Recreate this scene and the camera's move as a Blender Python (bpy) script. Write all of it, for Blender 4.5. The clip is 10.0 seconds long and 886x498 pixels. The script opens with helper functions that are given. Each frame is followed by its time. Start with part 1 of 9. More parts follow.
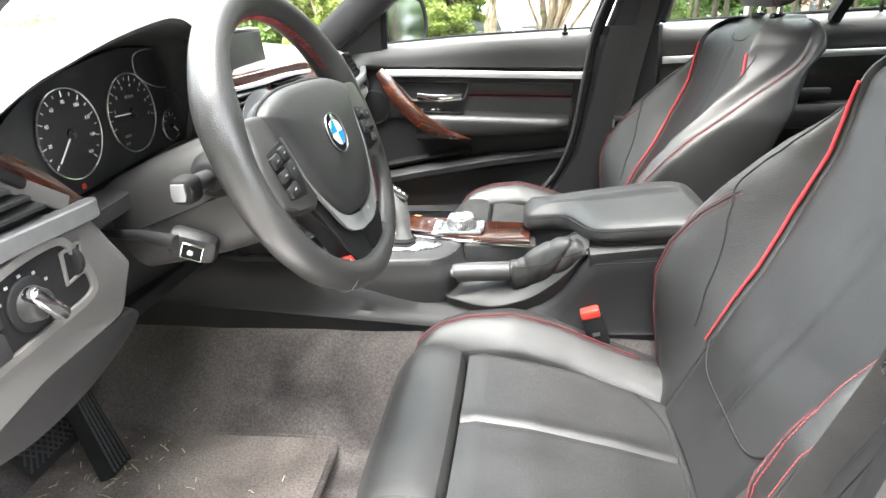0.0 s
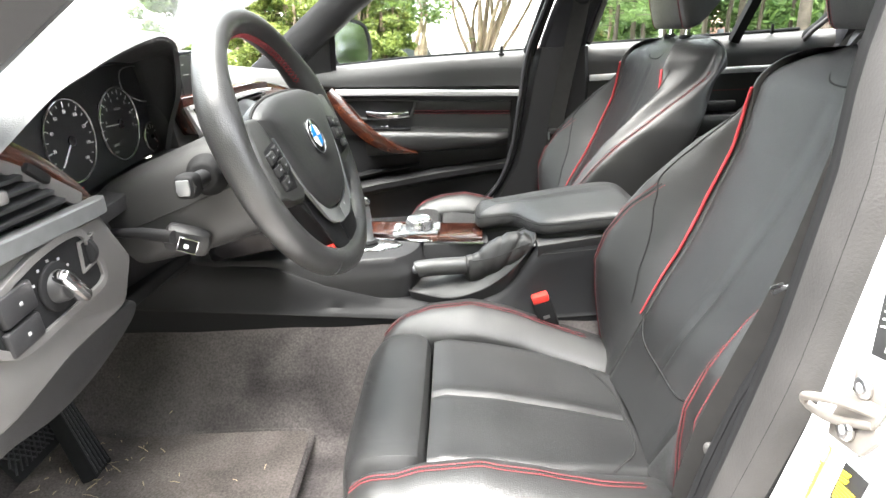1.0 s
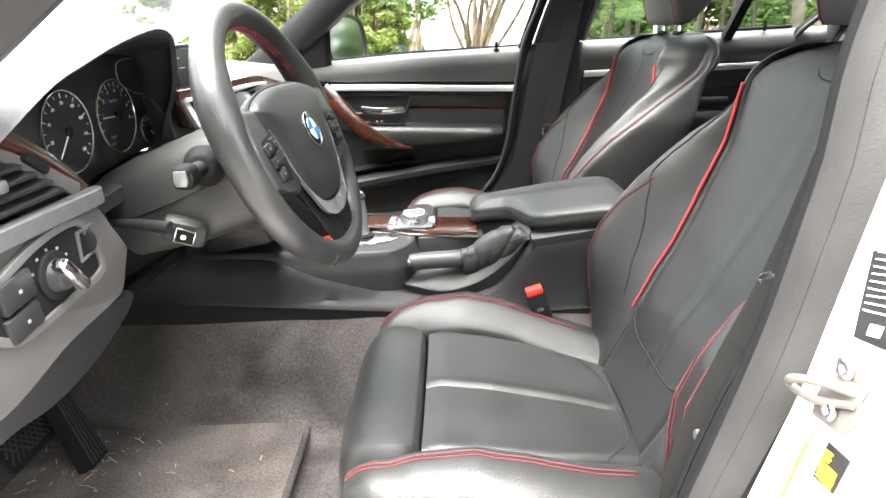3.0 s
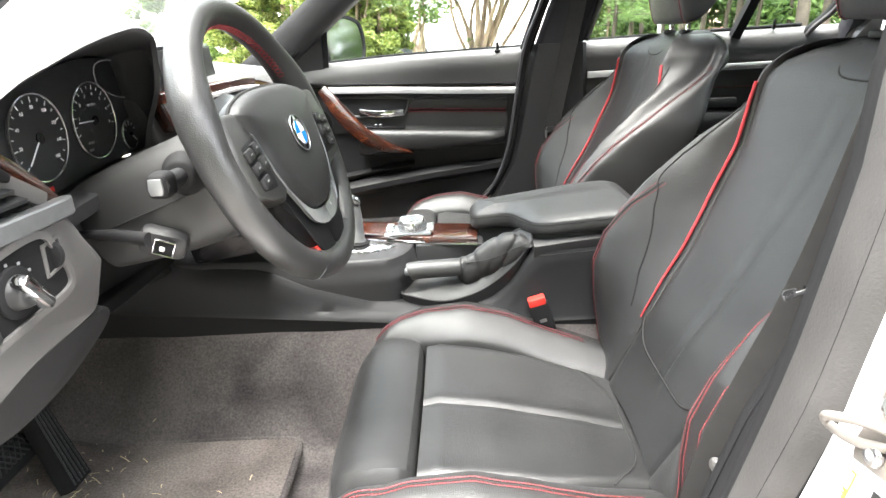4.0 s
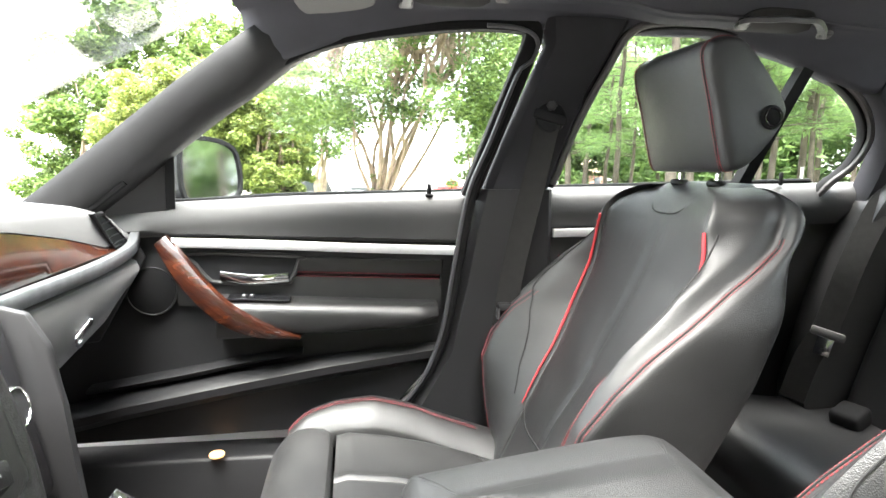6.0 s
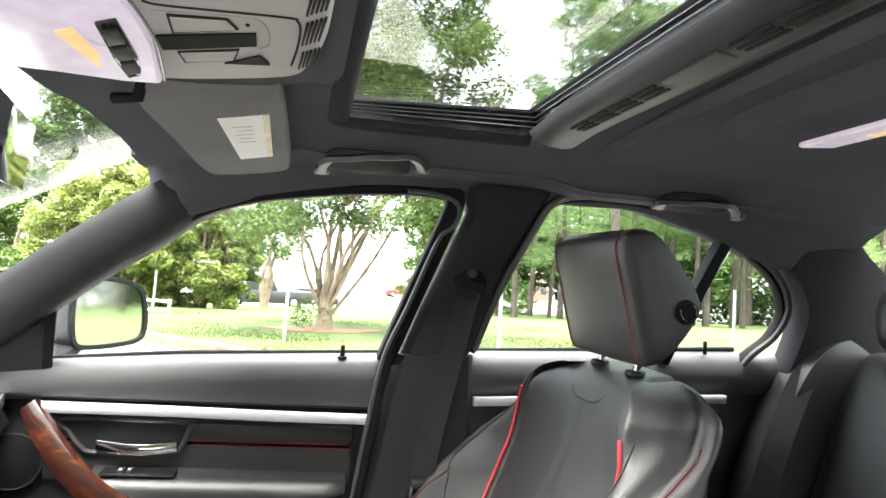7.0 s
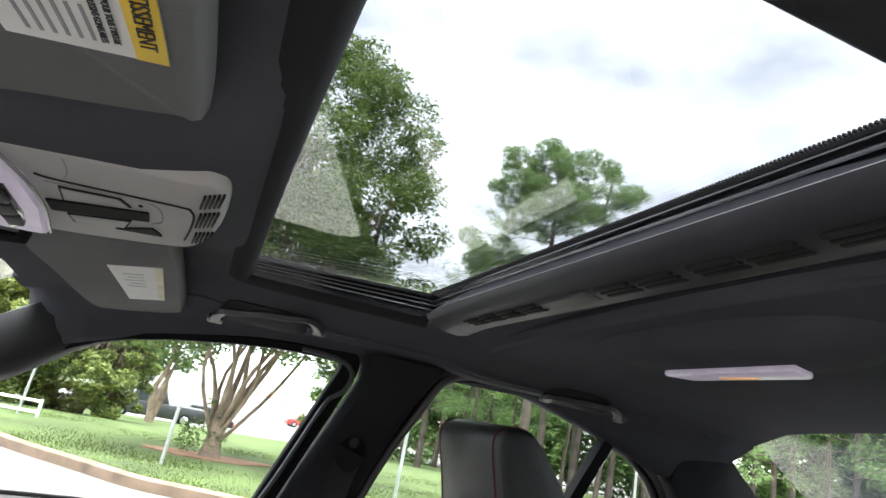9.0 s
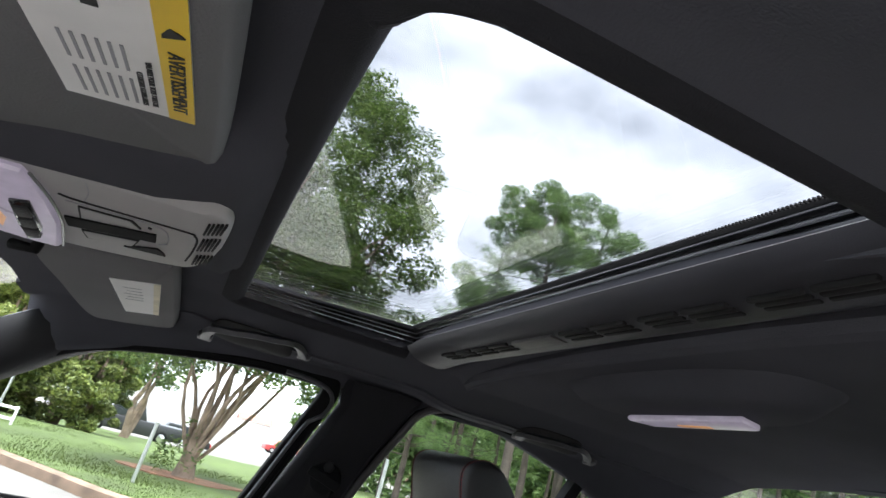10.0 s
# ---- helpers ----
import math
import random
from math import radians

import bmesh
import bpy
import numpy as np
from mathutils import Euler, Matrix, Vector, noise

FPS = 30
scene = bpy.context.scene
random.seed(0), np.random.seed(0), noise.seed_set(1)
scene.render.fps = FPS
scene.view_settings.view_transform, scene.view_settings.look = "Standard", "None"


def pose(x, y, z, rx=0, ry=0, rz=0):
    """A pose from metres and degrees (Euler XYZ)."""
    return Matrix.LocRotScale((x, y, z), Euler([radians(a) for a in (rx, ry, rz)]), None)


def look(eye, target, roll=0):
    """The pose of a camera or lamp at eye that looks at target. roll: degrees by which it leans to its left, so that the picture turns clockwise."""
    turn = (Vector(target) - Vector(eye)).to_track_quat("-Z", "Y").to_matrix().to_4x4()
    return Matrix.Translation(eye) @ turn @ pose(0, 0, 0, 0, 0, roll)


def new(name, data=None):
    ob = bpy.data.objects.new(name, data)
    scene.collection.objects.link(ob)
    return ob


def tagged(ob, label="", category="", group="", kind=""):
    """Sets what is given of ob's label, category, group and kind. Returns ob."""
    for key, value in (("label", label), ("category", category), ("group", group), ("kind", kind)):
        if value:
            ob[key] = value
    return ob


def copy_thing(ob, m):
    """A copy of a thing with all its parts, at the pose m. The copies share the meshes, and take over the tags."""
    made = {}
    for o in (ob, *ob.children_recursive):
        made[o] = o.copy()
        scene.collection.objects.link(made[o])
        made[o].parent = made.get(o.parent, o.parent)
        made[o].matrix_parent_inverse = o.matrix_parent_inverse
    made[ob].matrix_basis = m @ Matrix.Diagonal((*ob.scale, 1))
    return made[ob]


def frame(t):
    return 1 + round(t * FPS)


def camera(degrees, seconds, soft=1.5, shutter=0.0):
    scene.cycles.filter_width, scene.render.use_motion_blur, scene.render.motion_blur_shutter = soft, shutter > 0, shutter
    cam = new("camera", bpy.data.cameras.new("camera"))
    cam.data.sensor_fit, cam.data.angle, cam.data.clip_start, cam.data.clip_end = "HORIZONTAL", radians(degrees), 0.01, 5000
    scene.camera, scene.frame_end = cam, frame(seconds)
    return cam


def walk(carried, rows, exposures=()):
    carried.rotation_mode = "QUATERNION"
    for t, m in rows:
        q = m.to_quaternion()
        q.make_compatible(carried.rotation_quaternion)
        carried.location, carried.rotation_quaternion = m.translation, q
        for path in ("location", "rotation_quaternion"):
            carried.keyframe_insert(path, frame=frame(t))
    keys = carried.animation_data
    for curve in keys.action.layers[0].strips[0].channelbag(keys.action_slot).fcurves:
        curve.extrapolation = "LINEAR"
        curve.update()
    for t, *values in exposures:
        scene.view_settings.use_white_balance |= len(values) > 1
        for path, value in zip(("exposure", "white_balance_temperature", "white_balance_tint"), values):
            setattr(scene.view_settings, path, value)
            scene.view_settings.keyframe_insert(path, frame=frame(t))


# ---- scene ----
cam = camera(72.0, 10.0, shutter=0.0)
PATH = [
    (0, (0.287, -1.049, 1.101), (0.025, 0.788, 0.357), -2.2),
    (0.5, (0.255, -1.12, 1.097), (0.162, 0.751, 0.398), -2.3),
    (1, (0.256, -1.16, 1.092), (0.195, 0.721, 0.416), -2.3),
    (1.5, (0.254, -1.173, 1.091), (0.205, 0.709, 0.416), -2.1),
    (2, (0.256, -1.174, 1.089), (0.211, 0.707, 0.413), -2.2),
    (2.5, (0.255, -1.173, 1.091), (0.217, 0.705, 0.405), -1.9),
    (4, (0.265, -1.123, 1.081), (0.208, 0.758, 0.405), -2.4),
    (4.5, (0.274, -1.022, 1.084), (0.221, 0.868, 0.432), -2.2),
    (5, (0.265, -0.868, 1.061), (0.267, 1.035, 0.443), -1.5),
    (5.5, (0.239, -0.665, 1.041), (0.36, 1.271, 0.554), -0.3),
    (6, (0.241, -0.518, 1.076), (0.525, 1.444, 0.809), 0.7),
    (6.2, (0.254, -0.488, 1.098), (0.585, 1.478, 0.94), 1.1),
    (7.3, (0.318, -0.458, 1.208), (0.787, 1.481, 1.348), 4.0),
    (7.5, (0.321, -0.456, 1.214), (0.81, 1.474, 1.406), 4.5),
    (8, (0.328, -0.455, 1.223), (0.849, 1.449, 1.546), 6.8),
    (8.5, (0.332, -0.465, 1.238), (0.909, 1.399, 1.678), 8.3),
    (9, (0.337, -0.493, 1.247), (0.935, 1.335, 1.795), 11.1),
    (9.5, (0.335, -0.527, 1.253), (0.948, 1.274, 1.869), 13.5),
    (10, (0.333, -0.544, 1.24), (0.914, 1.254, 1.894), 15.2),
]
EXPOSURES = [(0.0, 4.94, 6450, 10), (0.6, 4.80, 6480, 10), (2.5, 4.70, 6500, 10), (4.5, 4.88, 6500, 10), (5.5, 5.05, 6500, 10), (5.8, 5.12, 6500, 10), (6.2, 5.12, 6500, 10), (7.5, 4.28, 6400, 10), (8.5, 3.86, 6250, 10), (9.0, 3.58, 6150, 12), (9.5, 3.36, 6050, 13), (10.0, 3.30, 6000, 14)]
walk(cam, [(t, look(eye, target, roll)) for t, eye, target, roll in PATH], EXPOSURES)

# world: bright overcast sky with soft cloud
world = bpy.data.worlds.new("sky")
scene.world = world
world.use_nodes = True
wn, wl = world.node_tree.nodes, world.node_tree.links
wn.clear()
w_out = wn.new("ShaderNodeOutputWorld")
w_bg = wn.new("ShaderNodeBackground")
w_sky = wn.new("ShaderNodeTexSky")
w_sky.sky_type = "NISHITA"
w_sky.sun_disc = False
w_sky.sun_elevation, w_sky.sun_rotation = radians(80), radians(190)
w_sky.air_density, w_sky.dust_density = 1.0, 0.8
w_hsv = wn.new("ShaderNodeHueSaturation")
w_hsv.inputs["Saturation"].default_value = 0.13
w_co = wn.new("ShaderNodeTexCoord")
w_map = wn.new("ShaderNodeMapping")
w_map.inputs["Scale"].default_value = (1.0, 1.0, 2.2)
w_noise = wn.new("ShaderNodeTexNoise")
w_noise.inputs["Scale"].default_value = 2.6
w_noise.inputs["Detail"].default_value = 6.0
w_noise.inputs["Roughness"].default_value = 0.55
w_ramp = wn.new("ShaderNodeValToRGB")
w_ramp.color_ramp.elements[0].position, w_ramp.color_ramp.elements[0].color = 0.36, (0.46, 0.475, 0.50, 1)
w_ramp.color_ramp.elements[1].position, w_ramp.color_ramp.elements[1].color = 0.66, (1.22, 1.21, 1.20, 1)
w_mul = wn.new("ShaderNodeMixRGB")
w_mul.blend_type = "MULTIPLY"
w_mul.inputs["Fac"].default_value = 1.0
w_sep = wn.new("ShaderNodeSeparateXYZ")
w_rise = wn.new("ShaderNodeMapRange")
w_rise.inputs["From Min"].default_value, w_rise.inputs["From Max"].default_value = 0.0, 0.8
w_rise.inputs["To Min"].default_value, w_rise.inputs["To Max"].default_value = 0.90, 1.20
w_lift = wn.new("ShaderNodeVectorMath")
w_lift.operation = "SCALE"
wl.new(w_co.outputs["Generated"], w_sep.inputs["Vector"])
wl.new(w_sep.outputs["Z"], w_rise.inputs["Value"])
wl.new(w_rise.outputs["Result"], w_lift.inputs["Scale"])
w_bg.inputs["Strength"].default_value = 0.125
wl.new(w_sky.outputs["Color"], w_hsv.inputs["Color"])
wl.new(w_co.outputs["Generated"], w_map.inputs["Vector"])
wl.new(w_map.outputs["Vector"], w_noise.inputs["Vector"])
wl.new(w_noise.outputs["Fac"], w_ramp.inputs["Fac"])
wl.new(w_hsv.outputs["Color"], w_mul.inputs["Color1"])
wl.new(w_ramp.outputs["Color"], w_mul.inputs["Color2"])
wl.new(w_mul.outputs["Color"], w_lift.inputs[0])
wl.new(w_lift.outputs["Vector"], w_bg.inputs["Color"])
wl.new(w_bg.outputs["Background"], w_out.inputs["Surface"])

sun_data = bpy.data.lights.new("sun", "SUN")
sun_data.energy, sun_data.angle, sun_data.color = 2.3, radians(60), (1.0, 0.97, 0.91)
sun = new("sun", sun_data)
sun.matrix_world = look((-0.5, -2.5, 15), (0, 0, 0))


# ---- materials ----
def mat(name, color, rough=0.5, metal=0.0, sheen=0.0, spread=0.15, scale=40.0, bump=0.1, bump_scale=300.0, coat=0.0, spec=0.5, bump_kind="noise", dist=0.001, crease=0.0):
    """Principled surface with colour mottling at one scale and grain relief at a finer one."""
    m = bpy.data.materials.new(name)
    m.use_nodes = True
    n, l = m.node_tree.nodes, m.node_tree.links
    b = n["Principled BSDF"]
    b.inputs["Roughness"].default_value = rough
    b.inputs["Metallic"].default_value = metal
    b.inputs["Coat Weight"].default_value = coat
    b.inputs["Coat Roughness"].default_value = 0.06
    b.inputs["Specular IOR Level"].default_value = spec
    b.inputs["Sheen Weight"].default_value = sheen
    b.inputs["Sheen Roughness"].default_value = 0.45
    co = n.new("ShaderNodeTexCoord")
    t = n.new("ShaderNodeTexNoise")
    t.inputs["Scale"].default_value, t.inputs["Detail"].default_value = scale, 5.0
    r = n.new("ShaderNodeValToRGB")
    lo = [max(0, c * (1 - spread)) for c in color]
    hi = [min(1, c * (1 + spread)) for c in color]
    r.color_ramp.elements[0].position, r.color_ramp.elements[0].color = 0.32, (*lo, 1)
    r.color_ramp.elements[1].position, r.color_ramp.elements[1].color = 0.68, (*hi, 1)
    l.new(co.outputs["Object"], t.inputs["Vector"])
    l.new(t.outputs["Fac"], r.inputs["Fac"])
    l.new(r.outputs["Color"], b.inputs["Base Color"])
    rr = n.new("ShaderNodeMapRange")
    rr.inputs["To Min"].default_value, rr.inputs["To Max"].default_value = max(0.02, rough - 0.07), min(1, rough + 0.07)
    l.new(t.outputs["Fac"], rr.inputs["Value"])
    l.new(rr.outputs["Result"], b.inputs["Roughness"])
    if bump > 0:
        if bump_kind == "cells":
            g = n.new("ShaderNodeTexVoronoi")
            g.inputs["Scale"].default_value = bump_scale
            src = g.outputs["Distance"]
        else:
            g = n.new("ShaderNodeTexNoise")
            g.inputs["Scale"].default_value, g.inputs["Detail"].default_value = bump_scale, 3.0
            src = g.outputs["Fac"]
        l.new(co.outputs["Object"], g.inputs["Vector"])
        u = n.new("ShaderNodeBump")
        u.inputs["Strength"].default_value, u.inputs["Distance"].default_value = bump, dist
        l.new(src, u.inputs["Height"])
        l.new(u.outputs["Normal"], b.inputs["Normal"])
        if crease > 0:
            f = n.new("ShaderNodeTexNoise")
            f.inputs["Scale"].default_value, f.inputs["Detail"].default_value, f.inputs["Distortion"].default_value = 38.0, 4.0, 0.8
            l.new(co.outputs["Object"], f.inputs["Vector"])
            c = n.new("ShaderNodeBump")
            c.inputs["Strength"].default_value, c.inputs["Distance"].default_value = crease, 0.006
            l.new(f.outputs["Fac"], c.inputs["Height"])
            l.new(c.outputs["Normal"], u.inputs["Normal"])
    return m


def wood_mat(name, scale):
    """Dark polished walnut burl under clear lacquer."""
    m = mat(name, (0.10, 0.035, 0.018), 0.2, coat=0.55, bump=0.0, spec=0.35)
    n, l = m.node_tree.nodes, m.node_tree.links
    b = n["Principled BSDF"]
    co = n.new("ShaderNodeTexCoord")
    mp = n.new("ShaderNodeMapping")
    mp.inputs["Scale"].default_value = scale
    w = n.new("ShaderNodeTexNoise")
    w.inputs["Scale"].default_value, w.inputs["Detail"].default_value, w.inputs["Distortion"].default_value = 9.0, 8.0, 2.2
    r = n.new("ShaderNodeValToRGB")
    e = r.color_ramp.elements
    e[0].position, e[0].color = 0.33, (0.012, 0.005, 0.004, 1)
    e[1].position, e[1].color = 0.72, (0.056, 0.0155, 0.0065, 1)
    mid = e.new(0.5)
    mid.color = (0.020, 0.0060, 0.0035, 1)
    l.new(co.outputs["Object"], mp.inputs["Vector"])
    l.new(mp.outputs["Vector"], w.inputs["Vector"])
    l.new(w.outputs["Fac"], r.inputs["Fac"])
    l.new(r.outputs["Color"], b.inputs["Base Color"])
    return m


def glass_mat(name, tint, gloss, edge=0.6):
    """Thin pane: clear with a Fresnel reflection."""
    m = bpy.data.materials.new(name)
    m.use_nodes = True
    n, l = m.node_tree.nodes, m.node_tree.links
    n.clear()
    o = n.new("ShaderNodeOutputMaterial")
    mix = n.new("ShaderNodeMixShader")
    tr = n.new("ShaderNodeBsdfTransparent")
    gl = n.new("ShaderNodeBsdfGlossy")
    lw = n.new("ShaderNodeLayerWeight")
    lw.inputs["Blend"].default_value = 0.5
    pw = n.new("ShaderNodeMath")
    pw.operation = "POWER"
    pw.inputs[1].default_value = 4.0
    fr = n.new("ShaderNodeMath")
    fr.operation = "MULTIPLY_ADD"
    fr.inputs[1].default_value, fr.inputs[2].default_value = edge, gloss
    l.new(lw.outputs["Facing"], pw.inputs[0])
    l.new(pw.outputs["Value"], fr.inputs[0])
    tr.inputs["Color"].default_value = (*tint, 1)
    gl.inputs["Roughness"].default_value = 0.02
    l.new(fr.outputs["Value"], mix.inputs["Fac"])
    l.new(tr.outputs["BSDF"], mix.inputs[1])
    l.new(gl.outputs["BSDF"], mix.inputs[2])
    l.new(mix.outputs["Shader"], o.inputs["Surface"])
    return m


def leaf_mat(name, a, b2, thin=0.4):
    """Leaf green that varies clump by clump, a little translucent."""
    m = bpy.data.materials.new(name)
    m.use_nodes = True
    n, l = m.node_tree.nodes, m.node_tree.links
    b = n["Principled BSDF"]
    b.inputs["Roughness"].default_value = 0.55
    g = n.new("ShaderNodeNewGeometry")
    r = n.new("ShaderNodeValToRGB")
    r.color_ramp.elements[0].color, r.color_ramp.elements[1].color = (*a, 1), (*b2, 1)
    l.new(g.outputs["Random Per Island"], r.inputs["Fac"])
    l.new(r.outputs["Color"], b.inputs["Base Color"])
    t = n.new("ShaderNodeBsdfTranslucent")
    l.new(r.outputs["Color"], t.inputs["Color"])
    mix = n.new("ShaderNodeMixShader")
    mix.inputs["Fac"].default_value = thin
    l.new(b.outputs["BSDF"], mix.inputs[1])
    l.new(t.outputs["BSDF"], mix.inputs[2])
    l.new(mix.outputs["Shader"], n["Material Output"].inputs["Surface"])
    return m


def glow_mat(name, color, strength):
    m = mat(name, color, 0.3, bump=0)
    b = m.node_tree.nodes["Principled BSDF"]
    b.inputs["Emission Color"].default_value = (*color, 1)
    b.inputs["Emission Strength"].default_value = strength
    return m


LEATHER = mat("black_leather", (0.0135, 0.0136, 0.0138), 0.39, sheen=0.02, spec=0.60, crease=0.09, bump=0.55, bump_scale=850, bump_kind="cells", scale=14, spread=0.25, dist=0.0006)
LEATHER_SIDE = mat("black_leather_worn", (0.0160, 0.0160, 0.0160), 0.37, sheen=0.02, spec=0.62, crease=0.08, bump=0.55, bump_scale=800, bump_kind="cells", scale=10, spread=0.3, dist=0.0006)
RIM = mat("wheel_leather", (0.027, 0.027, 0.027), 0.34, spec=0.60, bump=0.45, bump_scale=680, bump_kind="cells", scale=20, spread=0.2, dist=0.0005)
AIRBAG = mat("grained_airbag_plastic", (0.025, 0.025, 0.0255), 0.42, spec=0.5, bump=0.6, bump_scale=760, bump_kind="cells", scale=9, spread=0.2, dist=0.0006)
PLASTIC = mat("black_grained_plastic", (0.014, 0.014, 0.015), 0.5, spec=0.4, bump=0.35, bump_scale=1200, scale=8, spread=0.12)
SOFT = mat("soft_dash_plastic", (0.024, 0.024, 0.024), 0.50, sheen=0.10, spec=0.65, bump=0.5, bump_scale=900, bump_kind="cells", scale=6, spread=0.12, dist=0.0007)
COLUMN = mat("charcoal_column_plastic", (0.022, 0.022, 0.022), 0.48, bump=0.35, bump_scale=1100, scale=9, spread=0.12)
GREY = mat("grey_grained_plastic", (0.078, 0.075, 0.073), 0.52, bump=0.4, bump_scale=1000, scale=9, spread=0.12)
SHELL = mat("smooth_spoke_plastic", (0.034, 0.034, 0.033), 0.40, spec=0.5, bump=0.2, bump_scale=1300, scale=9, spread=0.12)
FLANK = mat("dark_console_plastic", (0.0105, 0.0105, 0.0115), 0.50, spec=0.22, bump=0.35, bump_scale=1200, scale=7, spread=0.15)
PIANO = mat("gloss_black", (0.008, 0.008, 0.009), 0.12, bump=0, coat=0.5)
RUBBER = mat("black_rubber", (0.008, 0.008, 0.0085), 0.75, spec=0.15, bump=0.2, scale=30)
LINER = mat("charcoal_headliner_cloth", (0.072, 0.073, 0.083), 0.95, bump=0.5, bump_scale=700, scale=5, spread=0.12, spec=0.1)
# same black rubber, with the brightness of its lit side put into the colour
SEALGREY = mat("lit_seal_rubber", (0.020, 0.0185, 0.0175), 0.7, bump=0.3, bump_scale=500, scale=20, spread=0.25)
LIPCLOTH = mat("dark_lip_cloth", (0.024, 0.024, 0.027), 0.9, bump=0.5, bump_scale=900, scale=9, spread=0.15, spec=0.2)
LEDGE = mat("dark_ledge_cloth", (0.030, 0.030, 0.034), 0.45, bump=0.2, bump_scale=900, scale=9)
GAITER = mat("soft_gaiter_leather", (0.011, 0.011, 0.0113), 0.44, bump=0.5, bump_scale=700, bump_kind="cells", scale=14, spread=0.25, dist=0.0006)
HANDLE = mat("grey_handle_plastic", (0.052, 0.052, 0.056), 0.40, bump=0.2, bump_scale=900, scale=9)
LINER_GREY = mat("grey_visor_cloth", (0.175, 0.174, 0.174), 0.9, bump=0.4, bump_scale=700, scale=6, spread=0.1, spec=0.1)
CONSOLE_GREY = mat("overhead_grey_plastic", (0.41, 0.40, 0.385), 0.6, bump=0.3, bump_scale=900, scale=9, spread=0.08)
def pile_mat(name, dark, dusty, patch):
    """Worn cut-pile cloth: trodden dusty patches, lint and a fine fibre relief."""
    m = mat(name, dusty, 0.98, bump=0.0, spec=0.05)
    n, l = m.node_tree.nodes, m.node_tree.links
    b = n["Principled BSDF"]
    co = n.new("ShaderNodeTexCoord")
    big, fine, fibre = (n.new("ShaderNodeTexNoise") for _ in range(3))
    big.inputs["Scale"].default_value, big.inputs["Detail"].default_value, big.inputs["Distortion"].default_value = patch, 6.0, 0.6
    fine.inputs["Scale"].default_value, fine.inputs["Detail"].default_value = 260.0, 4.0
    fibre.inputs["Scale"].default_value, fibre.inputs["Detail"].default_value = 1300.0, 3.0
    r = n.new("ShaderNodeValToRGB")
    r.color_ramp.elements[0].position, r.color_ramp.elements[0].color = 0.36, (*dark, 1)
    r.color_ramp.elements[1].position, r.color_ramp.elements[1].color = 0.66, (*dusty, 1)
    grain = n.new("ShaderNodeMapRange")
    grain.inputs["From Min"].default_value, grain.inputs["From Max"].default_value = 0.25, 0.75
    grain.inputs["To Min"].default_value, grain.inputs["To Max"].default_value = 0.62, 1.38
    mul = n.new("ShaderNodeVectorMath")
    mul.operation = "SCALE"
    u = n.new("ShaderNodeBump")
    u.inputs["Strength"].default_value, u.inputs["Distance"].default_value = 0.9, 0.0016
    for t in (big, fine, fibre):
        l.new(co.outputs["Object"], t.inputs["Vector"])
    l.new(big.outputs["Fac"], r.inputs["Fac"])
    l.new(fine.outputs["Fac"], grain.inputs["Value"])
    l.new(r.outputs["Color"], mul.inputs[0])
    l.new(grain.outputs["Result"], mul.inputs["Scale"])
    l.new(mul.outputs["Vector"], b.inputs["Base Color"])
    l.new(fibre.outputs["Fac"], u.inputs["Height"])
    l.new(u.outputs["Normal"], b.inputs["Normal"])
    return m


CARPET = pile_mat("dark_carpet", (0.040, 0.036, 0.036), (0.104, 0.094, 0.090), 5.5)
MATCLOTH = pile_mat("dusty_floor_mat", (0.075, 0.066, 0.061), (0.150, 0.132, 0.122), 6.5)
WOOD = wood_mat("walnut_burl", (1.5, 3.0, 3.0))
ALU = mat("satin_aluminium", (0.62, 0.62, 0.63), 0.28, metal=1.0, bump=0.05, bump_scale=900, scale=60, spread=0.06)
CHROME = mat("chrome", (0.75, 0.75, 0.76), 0.12, metal=1.0, bump=0, scale=60, spread=0.04)
DARKALU = mat("dark_satin_trim", (0.20, 0.21, 0.22), 0.35, metal=0.8, bump=0.05, scale=50)
STRIP = mat("matt_silver_strip", (0.62, 0.62, 0.63), 0.42, metal=0.6, bump=0.05, bump_scale=900, scale=60, spread=0.05)
SATIN = mat("satin_grey_trim", (0.22, 0.225, 0.23), 0.36, metal=0.7, bump=0.05, scale=50, spread=0.08)
PEARL = mat("pearl_gloss_grey", (0.30, 0.31, 0.30), 0.25, metal=0.3, bump=0, scale=30, spread=0.06)
RED = mat("red_piping", (0.34, 0.020, 0.026), 0.5, bump=0.3, bump_scale=1500, scale=80)
REDTHREAD = mat("red_thread", (0.20, 0.026, 0.032), 0.75, bump=0.3, bump_scale=2000, scale=120)
REDPLASTIC = mat("red_buckle_plastic", (0.62, 0.035, 0.025), 0.4, bump=0, scale=60)
GROOVE = mat("dark_seam", (0.006, 0.006, 0.006), 0.8, bump=0, scale=60)
WEBBING = mat("grey_belt_webbing", (0.017, 0.0165, 0.016), 0.9, spec=0.2, bump=0.6, bump_scale=1400, scale=60, spread=0.15)
WHITE = mat("white_car_paint", (0.80, 0.80, 0.80), 0.2, coat=0.8, bump=0, scale=3, spread=0.02)
LABEL = mat("white_paper_label", (0.78, 0.77, 0.74), 0.6, bump=0, scale=40, spread=0.03)
YELLOW = mat("yellow_label", (0.80, 0.55, 0.03), 0.5, bump=0, scale=40, spread=0.04)
INK = mat("black_ink", (0.015, 0.015, 0.015), 0.5, bump=0)
GREYINK = mat("grey_ink", (0.30, 0.30, 0.31), 0.6, bump=0)
BLUE = mat("enamel_blue", (0.02, 0.25, 0.75), 0.2, coat=1.0, bump=0, spread=0.03)
